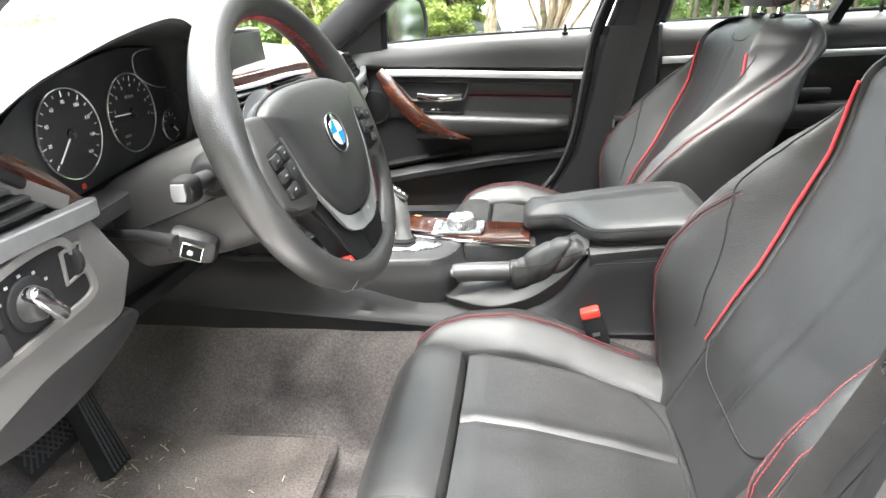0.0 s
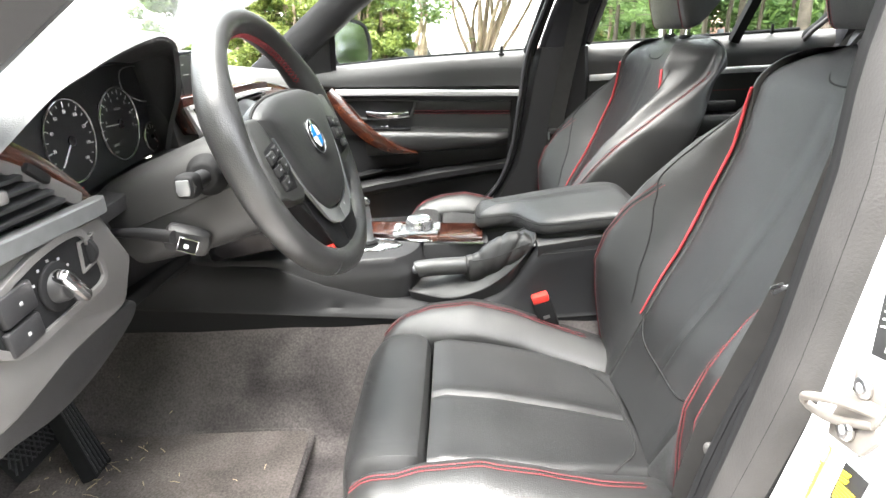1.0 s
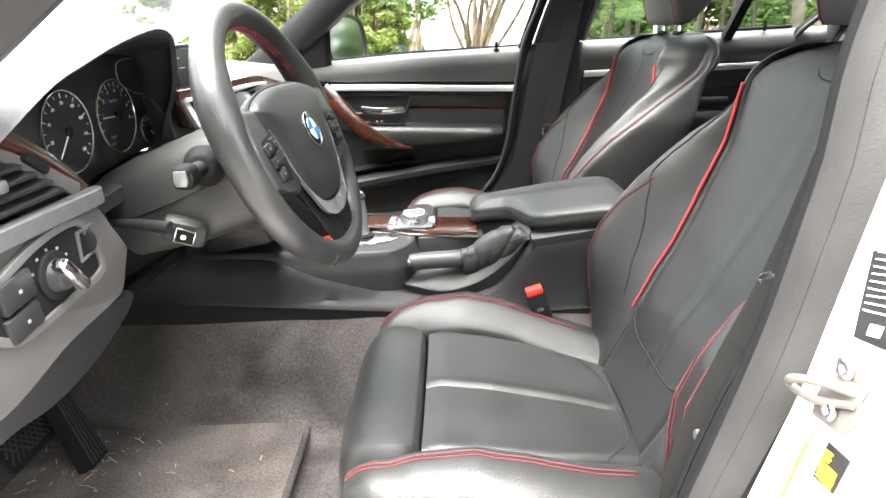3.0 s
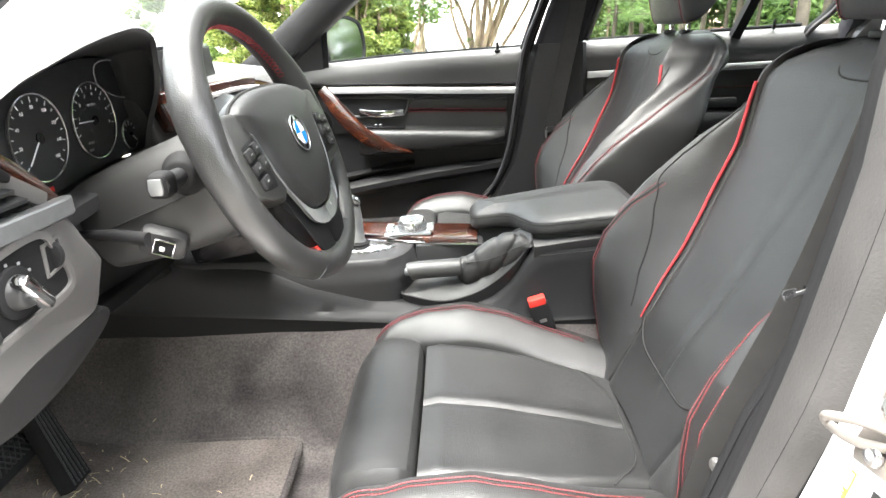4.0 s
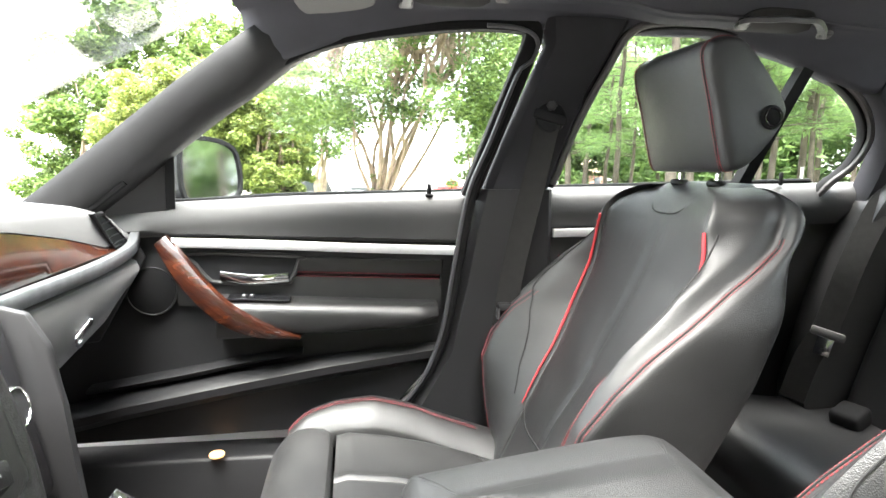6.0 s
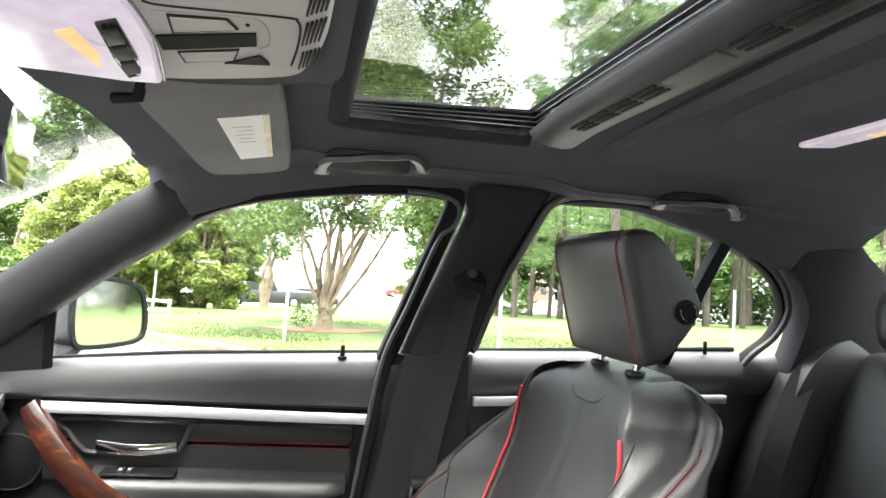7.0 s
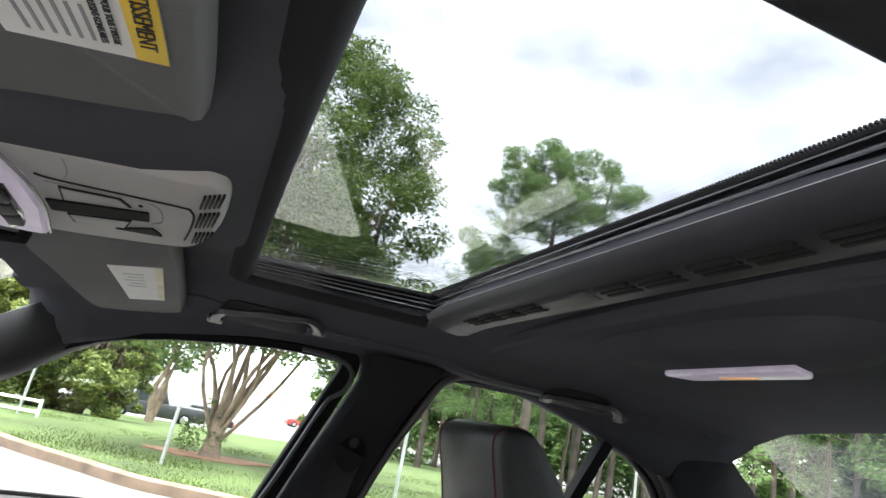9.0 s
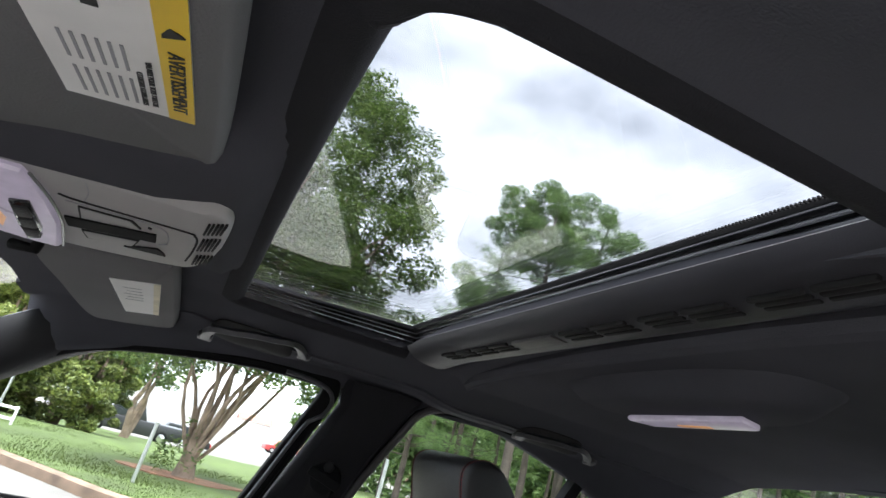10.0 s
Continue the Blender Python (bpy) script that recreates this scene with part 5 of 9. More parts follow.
# thin dark sheet paints the shade under the pocket lip
part("pocket_shade", slab([(-0.26, 0.7105, 0.625), (0.10, 0.7105, 0.685), (0.12, 0.7105, 0.698), (-0.26, 0.7105, 0.640)], (0, 0.004, 0)), RUBBER, door)
pin = part("lock_pin", disc((0.388, 0.700, 1.012), (0, 0, 1), 0.0042, 0.030, 14, 0.001), RUBBER, door, "black lock pin")
part("pin_collar", disc((0.388, 0.700, 1.016), (0, 0, 1), 0.009, 0.006, 20, 0.002), RUBBER, pin)
part("window_seal", tube([(-0.12, 0.722, 1.002), (0.10, 0.722, 1.017), (0.47, 0.722, 1.028)], 0.005, 8), RUBBER, door)
# mirror triangle and window frame
part("mirror_triangle", slab([(-0.30, 0.692, 0.970), (-0.105, 0.692, 0.975), (-0.098, 0.682, 1.095), (-0.16, 0.685, 1.065)], (0, 0.03, 0), 0.005), PLASTIC, door)
part("window_post", sweep([(-0.106, 0.700, 0.995), (-0.096, 0.672, 1.10)], strip_section(0.008, 0.012)), RUBBER, door)
fr = spline([(-0.10, 0.690, 1.105), (0.02, 0.658, 1.198), (0.12, 0.634, 1.268), (0.22, 0.620, 1.305), (0.40, 0.612, 1.333), (0.535, 0.610, 1.337), (0.566, 0.612, 1.318), (0.545, 0.622, 1.25), (0.505, 0.645, 1.14), (0.465, 0.680, 1.02)], 50)
part("window_frame", sweep(fr, strip_section(0.016, 0.015), up=(0, 1, 0)), RUBBER, door)
part("sill_lamp", disc((-0.035, 0.682, 0.500), (0, -0.08, 1), 0.015, 0.006, 24, 0.002), AMBER, None, "").name = "sill_lamp_tmp"
lamp = bpy.data.objects["sill_lamp_tmp"]
lamp.name = "door_sill_lamp"
tagged(lamp, "small warm glowing lamp on the passenger sill", "lamp")

# ---- rear passenger door ----
rd = thing("rear_door", (0.9, 0.74, 0.5), "closed black rear passenger door with silver strip", "car door")
part("door_shell", slab([(0.60, 0.71, 0.40), (1.30, 0.71, 0.40), (1.33, 0.71, 0.75), (1.35, 0.71, 1.035), (0.60, 0.71, 1.02)], (0, 0.045, 0), 0.004), PLASTIC, rd)
rings = []
for k in range(15):
    x = 0.60 + 0.75 * k / 14
    zt = 1.034 + 0.018 * k / 14
    rings.append([V(x, y, z) for y, z in [(0.745, zt - 0.004), (0.712, zt + 0.002), (0.698, zt - 0.004), (0.682, zt - 0.022), (0.676, zt - 0.06), (0.690, zt - 0.088), (0.745, zt - 0.09)]])
part("upper_pad", loft(rings), SOFT, rd)
part("trim_strip", sweep([(0.64, 0.676, 0.945), (0.90, 0.674, 0.950), (1.19, 0.673, 0.955)], strip_section(0.007, 0.0085)), STRIP, rd, "satin silver trim strip")
part("leather_insert", slab([(0.64, 0.698, 0.935), (1.20, 0.698, 0.945), (1.18, 0.698, 0.82), (0.64, 0.698, 0.80)], (0, 0.015, 0), 0.004), LEATHER, rd)
part("stitching", dashes([V(0.66 + 0.5 * k / 10, 0.6965, 0.895) for k in range(11)], 0.0011), REDTHREAD, rd, "red thread line")
part("armrest", box((0.42, 0.07, 0.07), (0.93, 0.675, 0.80), 0.02), LEATHER_SIDE, rd)
part("pull_handle", box((0.16, 0.02, 0.03), (0.98, 0.660, 0.855), 0.008), PLASTIC, rd)
part("lock_pin", disc((1.155, 0.695, 1.045), (0, 0, 1), 0.0042, 0.028, 14, 0.001), RUBBER, rd, "black lock pin")
part("window_seal", tube([(0.62, 0.718, 1.036), (1.24, 0.715, 1.056)], 0.005, 8), RUBBER, rd)
fr = spline([(0.632, 0.690, 1.04), (0.668, 0.655, 1.16), (0.715, 0.622, 1.27), (0.745, 0.610, 1.322), (0.80, 0.606, 1.342), (0.93, 0.606, 1.343), (1.05, 0.612, 1.320), (1.17, 0.624, 1.275), (1.265, 0.638, 1.215), (1.305, 0.652, 1.150), (1.290, 0.668, 1.09), (1.252, 0.690, 1.045), (1.235, 0.704, 1.015)], 60)
part("window_frame", sweep(fr, strip_section(0.008, 0.011), up=(0, 1, 0)), RUBBER, rd)
part("frame_lip", tube([p + V(0.004, -0.014, 0.004) for p in fr], 0.0075, 8, up=(0, 1, 0)), GREY, rd, "grey rubber frame lip")

# closed rear door on the driver side
lw = thing("wall_rear_left", (0.95, -0.73, 0.5), "plain closed rear door on the driver side", "car door", kind="structure")
part("door_shell", slab([(0.64, -0.71, 0.36), (1.62, -0.71, 0.36), (1.62, -0.71, 1.0), (1.35, -0.71, 1.035), (0.64, -0.71, 1.02)], (0, -0.045, 0), 0.004), PLASTIC, lw)
part("upper_pad", box((0.72, 0.05, 0.07), (0.98, -0.70, 1.005), 0.018), SOFT, lw)
part("armrest", box((0.42, 0.07, 0.07), (0.93, -0.675, 0.80), 0.02), LEATHER_SIDE, lw)
lwg = part("window", slab([(x, -y, z) for x, y, z in side([(0.66, 1.02), (1.27, 1.04), (1.325, 1.15), (1.13, 1.28), (0.95, 1.345), (0.74, 1.345)])], (0, -0.004, 0)), REARGLASS, lw)
lwg.visible_shadow = False

# ---- passenger door mirror ----
mi = thing("door_mirror", (-0.08, 0.98, 1.02), "dark grey passenger door mirror reflecting grass", "door mirror")
MM = Matrix.Translation(V(-0.105, 0.985, 1.060)) @ Matrix.Rotation(radians(-31), 4, "Z") @ Matrix.Rotation(radians(-2), 4, "Y")
mg = spline([(0, -0.082, 0.052), (0, -0.060, 0.070), (0, 0.020, 0.068), (0, 0.072, 0.052), (0, 0.090, 0.020), (0, 0.094, -0.030), (0, 0.080, -0.058), (0, 0.030, -0.066), (0, -0.060, -0.064), (0, -0.084, -0.046), (0, -0.088, 0.005)], 48, True)
rings = []
for x, k in [(0.012, 1.06), (0.004, 1.09), (-0.020, 1.08), (-0.050, 1.00), (-0.076, 0.80), (-0.090, 0.50), (-0.094, 0.18)]:
    rings.append([MM @ V(x, p.y * k - (1.14 - k) * 0.05, p.z * k) for p in mg])
part("housing", loft(rings), TRUCKPAINT, mi)
part("mirror_rim", sweep([MM @ (p * 1.04 + V(0.014, 0, 0)) for p in mg], strip_section(0.005, 0.006), True, up=MM.to_3x3() @ V(1, 0, 0)), RUBBER, mi)
part("mirror_glass", slab([MM @ (p + V(0.0150, 0, 0)) for p in mg], MM.to_3x3() @ V(-0.004, 0, 0)), MIRROR, mi, "mirror glass")
part("mirror_foot", slab([(-0.24, 0.76, 0.955), (-0.13, 0.76, 0.955), (-0.13, 0.97, 0.982), (-0.20, 0.97, 0.982)], (0, 0, 0.026), 0.010), RUBBER, mi)

# ---- the driver's door, swung wide open ----
dd = thing("driver_door", (-0.62, -0.84, 0.5), "white driver door standing wide open", "car door")
DA = V(-0.80, -0.60, 0).normalized()
DN = V(DA.y, -DA.x, 0)
DB = V(-0.62, -0.86, 0)
part("outer_panel", slab([DB + DA * u + V(0, 0, z) for u, z in [(0.0, 0.36), (0.92, 0.36), (1.02, 0.55), (1.04, 0.98), (0.0, 0.96)]], DN * 0.04, 0.008), WHITE, dd, "white painted skin")
part("inner_panel", slab([DB + DA * u - DN * 0.045 + V(0, 0, z) for u, z in [(0.02, 0.40), (0.90, 0.40), (0.99, 0.56), (1.01, 0.99), (0.02, 0.97)]], DN * 0.044, 0.012), PLASTIC, dd, "black inner trim")
part("window_frame", tube([DB + DA * u + V(0, 0, z) for u, z in [(0.12, 0.97), (0.45, 1.20), (0.75, 1.33), (0.98, 1.36), (1.04, 1.30), (1.02, 0.99)]], 0.018, 8), RUBBER, dd)
part("armrest", box((0.06, 0.06, 0.06), DB + DA * 0.55 - DN * 0.07 + V(0, 0, 0.78), 0.015), LEATHER_SIDE, dd)

# ================= dashboard =================
dash = thing("dashboard", (-0.3, 0, 0.75), "black soft dashboard with walnut trim and air vents", "dashboard")


def dash_top(y):
    return interp([(-0.72, 0.985), (-0.60, 1.00), (-0.2, 1.008), (0.2, 1.020), (0.40, 1.010), (0.52, 1.001), (0.60, 0.984), (0.655, 0.955), (0.69, 0.945)], y)


def dash_wood(y):
    return interp([(-0.2, 0.998), (0.15, 1.000), (0.26, 0.992), (0.40, 0.968), (0.55, 0.935), (0.58, 0.928)], y)


rings = []
for k in range(57):
    y = -0.715 + 1.41 * k / 56
    t = dash_top(y)
    lead = -0.240 + (0.070 if y > -0.15 else 0) * min(1, (y + 0.15) / 0.1 if y > -0.15 else 0)
    low = t - 0.030 if y < 0.08 else min(t - 0.014, max(dash_wood(y), 0.936) + 0.002)
    crown = 0.020 * math.exp(-((y - 0.35) / 0.25) ** 2)
    rings.append([V(x, y, z) for x, z in [(-0.84, 0.945), (-0.70, 0.975 + crown * 0.5), (-0.50, 1.0 + crown), (-0.32, t + 0.008 + crown * 0.7), (lead - 0.035, t + 0.006), (lead - 0.010, t), (lead, t - 0.012), (lead + 0.004, low), (lead - 0.02, low - 0.006), (lead - 0.06, low - 0.02), (-0.84, 0.80)]])
part("top_pad", loft(rings), SOFT, dash, "grained soft dashboard top")
# passenger walnut panel, tapering to the door
ys = [0.06 + 0.51 * k / 26 for k in range(27)]
rings = [[V(-0.172, y, 0.926), V(-0.155, y, 0.926), V(-0.152, y, 0.932), V(-0.158, y, (0.93 + dash_wood(y)) / 2), V(-0.166, y, max(dash_wood(y), 0.934)), V(-0.185, y, max(dash_wood(y), 0.934))] for y in ys]
part("wood_panel", loft(rings), WOOD, dash, "polished walnut burl panel")
part("trim_strip", sweep(spline([(-0.150, 0.02, 0.917), (-0.146, 0.25, 0.917), (-0.144, 0.45, 0.918), (-0.150, 0.60, 0.925), (-0.165, 0.68, 0.940)], 30), strip_section(0.008, 0.010)), DARKALU, dash, "dark satin accent strip")
rings = []
for k in range(21):
    y = 0.13 + 0.545 * k / 20
    e = max(0, (y - 0.60) / 0.075)
    up = interp([(0.34, 0.0), (0.51, 0.030), (0.62, 0.075), (0.675, 0.095)], y)
    rings.append([V(x - 0.03 * e * e, y, z + up * w) for x, z, w in [(-0.30, 0.91, 0), (-0.160, 0.908, 0), (-0.142, 0.900, 0), (-0.138, 0.880, 0.1), (-0.146, 0.836, 0.5), (-0.160, 0.795, 0.9), (-0.182, 0.776, 1), (-0.30, 0.768, 1)]])
gb = part("glove_box", loft(rings), SOFT, dash, "grained glove box lid")
part("glove_latch", box((0.008, 0.045, 0.012), (-0.146, 0.395, 0.838), 0.003, m=Euler((0.5, 0.35, 0)).to_matrix()), CHROME, gb, "silver glove box latch")
part("glove_lock", disc((-0.150, 0.385, 0.822), (1, 0, -0.3), 0.006, 0.006, 16, 0.001), DARKALU, gb)
# outer passenger vent, side on
VQ = [V(-0.1655, 0.500, 0.996), V(-0.1665, 0.534, 0.996), V(-0.1665, 0.640, 0.936), V(-0.1645, 0.572, 0.934)]
vent = part("side_vent", slab(VQ, (-0.006, 0, 0)), GROOVE, dash, "slatted black side air vent")
for k in range(5):
    f = 0.10 + 0.20 * k
    p, q = VQ[0].lerp(VQ[3], f), VQ[1].lerp(VQ[2], f)
    part("vent_slat", slab([p + V(0.001, 0.002, 0), q + V(0.001, -0.002, 0), q + V(0.004, -0.002, 0.0030), p + V(0.004, 0.002, 0.0030)], (0.003, 0, 0.0018)), PLASTIC, vent)
part("vent_rim", tube([VQ[k].lerp(VQ[(k + 1) % 4], g) + V(0.002, 0, 0) for k in range(4) for g in (0.0, 0.5)], 0.0020, 6, True), PLASTIC, vent)
part("end_cap", slab([(-0.42, 0.68, 0.96), (-0.215, 0.68, 0.975), (-0.165, 0.68, 0.93), (-0.150, 0.68, 0.90), (-0.24, 0.68, 0.74), (-0.42, 0.68, 0.72)], (0, 0.012, 0), 0.004), PLASTIC, dash)


def vent_unit(name, y0, y1, z0, z1, x, n, label):
    v = part(name, box((0.05, y1 - y0, z1 - z0), (x - 0.027, (y0 + y1) / 2, (z0 + z1) / 2), 0.003), RUBBER, dash, label)
    for k in range(n):
        z = z0 + (z1 - z0) * (k + 0.5) / n
        part("vent_slat", box((0.020, y1 - y0 - 0.008, 0.0035), (x + 0.004, (y0 + y1) / 2, z), 0.001, m=Euler((0, 0.25, 0)).to_matrix()), PLASTIC, v)
    part("vent_knob", box((0.012, 0.010, 0.010), (x + 0.014, (y0 + y1) / 2 + 0.02, (z0 + z1) / 2), 0.002), GREY, v)
    return v


# centre: display, vents, walnut bridge, hazard switch, stack
part("vent_backing", slab([(-0.176, -0.245, 1.004), (-0.176, 0.19, 0.998), (-0.176, 0.15, 0.925), (-0.176, -0.215, 0.900)], (-0.05, 0, 0), 0.003), SOFT, dash)
vent_unit("centre_vent", -0.196, -0.055, 0.950, 0.990, -0.150, 4, "slatted black air vent")
vent_unit("centre_vent", -0.020, 0.120, 0.950, 0.990, -0.150, 4, "slatted black air vent")
part("vent_surround", slab([(-0.160, -0.238, 1.000), (-0.160, -0.222, 1.000), (-0.152, -0.200, 0.955), (-0.152, -0.214, 0.952)], (-0.02, 0, 0), 0.002), WOOD, dash, "walnut end piece beside the vent")
part("vent_edge", sweep(spline([(-0.158, -0.219, 0.998), (-0.153, -0.209, 0.976), (-0.148, -0.198, 0.953)], 10), strip_section(0.007, 0.004), up=(1, 0, 0)), STRIP, dash, "matt silver vent frame")
part("vent_edge", sweep(spline([(-0.148, -0.200, 0.948), (-0.140, -0.05, 0.946), (-0.140, 0.06, 0.945), (-0.146, 0.150, 0.944)], 20), strip_section(0.006, 0.003)), STRIP, dash, "matt silver vent frame")
hz = part("hazard_panel", box((0.03, 0.030, 0.042), (-0.160, -0.0375, 0.968), 0.003), PLASTIC, dash)
part("hazard_switch", box((0.006, 0.014, 0.010), (-0.143, -0.0375, 0.974), 0.002), REDPLASTIC, hz, "red hazard light switch")
part("wood_bridge", sweep(spline([(-0.166, -0.238, 1.004), (-0.157, -0.12, 1.003), (-0.155, 0.0, 1.003), (-0.157, 0.10, 1.001), (-0.166, 0.19, 0.995)], 28), strip_section(0.013, 0.0075)), WOOD, dash, "walnut strip over the centre vents")
part("vent_edge", sweep(spline([(-0.156, -0.222, 0.995), (-0.143, -0.10, 0.993), (-0.141, 0.05, 0.993), (-0.150, 0.185, 0.986)], 24), strip_section(0.006, 0.003)), STRIP, dash, "matt silver edge")
part("centre_panel", slab([(-0.108, -0.175, 0.935), (-0.108, 0.128, 0.935), (-0.066, 0.128, 0.740), (-0.066, -0.165, 0.740)], (-0.12, 0, -0.02), 0.008), PIANO, dash, "gloss black centre stack")
for k in range(8):
    part("stack_button", box((0.006, 0.028, 0.012), (-0.094 + 0.016 * (k // 4), -0.115 + 0.062 * (k % 4), 0.885 - 0.075 * (k // 4)), 0.002), PLASTIC, dash)
for y in (-0.12, 0.075):
    kn = part("climate_knob", disc((-0.089, y, 0.845), (1, 0, 0.2), 0.021, 0.018, 28, 0.003), PLASTIC, dash)
    part("knob_ring", ring((-0.071, y, 0.8486), (1, 0, 0.2), 0.019, 0.0015), CHROME, kn)
part("stack_cheek", slab([(-0.16, 0.144, 0.945), (-0.088, 0.144, 0.925), (-0.068, 0.144, 0.890), (-0.058, 0.144, 0.825), (-0.046, 0.144, 0.72), (-0.048, 0.144, 0.60), (-0.30, 0.144, 0.60), (-0.30, 0.144, 0.93)], (0, -0.012, 0), 0.004), PLASTIC, dash)

dsp = thing("display_screen", (-0.2, -0.08, 1.0), "dark switched-off central display screen on dashboard", "display")
part("housing", box((0.022, 0.238, 0.082), (-0.205, -0.032, 1.034), 0.006, m=Euler((0, -0.10, 0)).to_matrix()), PIANO, dsp)
part("screen", box((0.002, 0.218, 0.066), (-0.1932, -0.032, 1.035), 0.0005, m=Euler((0, -0.10, 0)).to_matrix()), DIAL, dsp, "dark glass screen")
for dy, dz, w in ((0, 0, 0.010), (0.008, -0.016, 0.022), (0.010, -0.036, 0.026)):
    part("screen_mark", box((0.0006, w, 0.0014), (-0.1920, -0.128 + dy, 1.054 + dz), 0, m=Euler((0, -0.10, 0)).to_matrix()), DIALDIM, dsp)

# ---- driver binnacle ----
LIP = [(-0.130, -0.735, 0.975), (-0.124, -0.665, 1.012), (-0.118, -0.590, 1.050), (-0.114, -0.535, 1.068), (-0.112, -0.472, 1.085), (-0.112, -0.40, 1.098), (-0.116, -0.340, 1.102), (-0.124, -0.288, 1.090), (-0.134, -0.266, 1.057), (-0.144, -0.256, 1.020), (-0.170, -0.238, 0.975), (-0.190, -0.225, 0.930)]
BACK = [(-0.60, -0.735, 0.97), (-0.60, -0.67, 1.00), (-0.60, -0.59, 1.030), (-0.60, -0.50, 1.040), (-0.60, -0.40, 1.040), (-0.60, -0.35, 1.036), (-0.60, -0.30, 1.030), (-0.58, -0.24, 1.018), (-0.55, -0.190, 0.998), (-0.50, -0.180, 0.97), (-0.45, -0.180, 0.93)]
BASE = [(-0.206, -0.62, 0.945), (-0.206, -0.595, 0.975), (-0.206, -0.565, 1.000), (-0.206, -0.52, 1.026), (-0.206, -0.46, 1.047), (-0.206, -0.39, 1.063), (-0.206, -0.32, 1.068), (-0.206, -0.25, 1.062), (-0.206, -0.190, 1.046), (-0.206, -0.165, 1.01), (-0.206, -0.165, 0.97), (-0.206, -0.180, 0.93)]
lipc, backc, basec = spline(LIP, 48), spline(BACK, 48), spline(BASE, 48)
rings = []
for p, b, q in zip(lipc, backc, basec):
    c = V(-0.10, -0.40, 0.95)
    inw = (c - p)
    inw.x = 0
    inw.normalize()
    m1 = p.lerp(b, 0.35) + V(0, 0, 0.012) - inw * 0.004
    rings.append([b, m1, p + V(-0.035, 0, 0) - inw * 0.004, p + V(-0.008, 0, 0) - inw * 0.001, p + inw * 0.005, p + V(-0.006, 0, 0) + inw * 0.010, q, q + V(-0.030, 0, 0) - inw * 0.004, b + V(0, 0, -0.05) + inw * 0.01])
part("binnacle_hood", loft(rings), AIRBAG, dash, "arched soft instrument hood")

cl = thing("instrument_cluster", (-0.2, -0.38, 0.92), "dark instrument cluster with round white-marked dials", "instrument cluster")
face = spline([(-0.575, 0, 0.928), (-0.555, 0, 0.985), (-0.49, 0, 1.030), (-0.42, 0, 1.050), (-0.33, 0, 1.064), (-0.25, 0, 1.060), (-0.192, 0, 1.044), (-0.168, 0, 0.98), (-0.182, 0, 0.936), (-0.30, 0, 0.930), (-0.44, 0, 0.918), (-0.53, 0, 0.912)], 60, True)
part("face", slab([(-0.207, p.x, p.z) for p in face], (-0.012, 0, 0)), DIAL, cl)
FACING = Matrix(((0, 0, 1, 0), (1, 0, 0, 0), (0, 1, 0, 0), (0, 0, 0, 1)))


def dial(cy, cz, r, first, last, marks, numbers, needle, size):
    """A round instrument: rim, tick marks, figures and a needle. Angles are clockwise from straight up."""
    d = part("dial", disc((-0.2068, cy, cz), (1, 0, 0), r, 0.0015, 48), DIAL, cl)
    part("dial_ring", ring((-0.2045, cy, cz), (1, 0, 0), r, 0.0013, 56), CHROME, d, "silver dial ring")
    bmt = bmesh.new()
    for k in range(marks):
        a = radians(first + (last - first) * k / (marks - 1))
        big = k % 2 == 0
        box((0.0006, 0.0011, 0.006 if big else 0.0035), V(-0.2049, cy + math.sin(a) * (r - 0.006), cz + math.cos(a) * (r - 0.006)), 0, bm=bmt, m=Matrix.Rotation(-a, 3, "X"))
    part("dial_marks", bmt, DIALMARK, d)
    for k, nmb in enumerate(numbers):
        a = radians(first + (last - first) * (k + (1 if numbers[0] != "0" else 0)) / (len(numbers) - 1 + (1 if numbers[0] != "0" else 0)))
        text_part("dial_figure", nmb, size, Matrix.Translation(V(-0.2048, cy + math.sin(a) * (r - 0.0145), cz + math.cos(a) * (r - 0.0145))) @ FACING, DIALMARK, d)
    a = radians(needle)
    part("needle", box((0.0012, 0.0016, r * 0.78), V(-0.2035, cy + math.sin(a) * r * 0.38, cz + math.cos(a) * r * 0.38), 0.0003, m=Matrix.Rotation(-a, 3, "X")), ENAMEL, d)
    part("needle_hub", disc((-0.205, cy, cz), (1, 0, 0), r * 0.13, 0.003, 20, 0.0006), PIANO, d)
    return d


dial(-0.442, 0.984, 0.049, -135, 135, 17, ["20", "40", "60", "80", "100", "120", "140", "160"], -135, 0.0058)
dial(-0.327, 0.988, 0.048, -110, 100, 15, ["1", "2", "3", "4", "5", "6", "7"], -88, 0.0058)
dial(-0.247, 0.958, 0.021, -60, 60, 5, [], 130, 0.004)
dial(-0.520, 0.945, 0.022, -60, 60, 5, [], -40, 0.004)
for y0, z0, w in ((-0.345, 0.962, 0.012), (-0.348, 0.953, 0.009), (-0.327, 1.008, 0.016)):
    part("dial_caption", box((0.0006, w, 0.003), (-0.2050, y0, z0), 0), DIALDIM, cl)
part("warning_lamp", box((0.0008, 0.006, 0.006), (-0.2050, -0.442, 0.925), 0), REDPLASTIC, cl, "red warning light")
# reflection on the instrument cover, drawn in as a thin grey loop
glare = [(-0.300, 1.056), (-0.305, 1.035), (-0.290, 1.022), (-0.262, 1.012), (-0.232, 1.010), (-0.222, 1.028), (-0.236, 1.050), (-0.262, 1.060)]
part("glare_loop", tube([(-0.2045, p.x, p.z) for p in spline([(y, 0, z) for y, z in glare], 30, True)], 0.0009, 5, True, up=(1, 0, 0)), DIALDIM, cl)
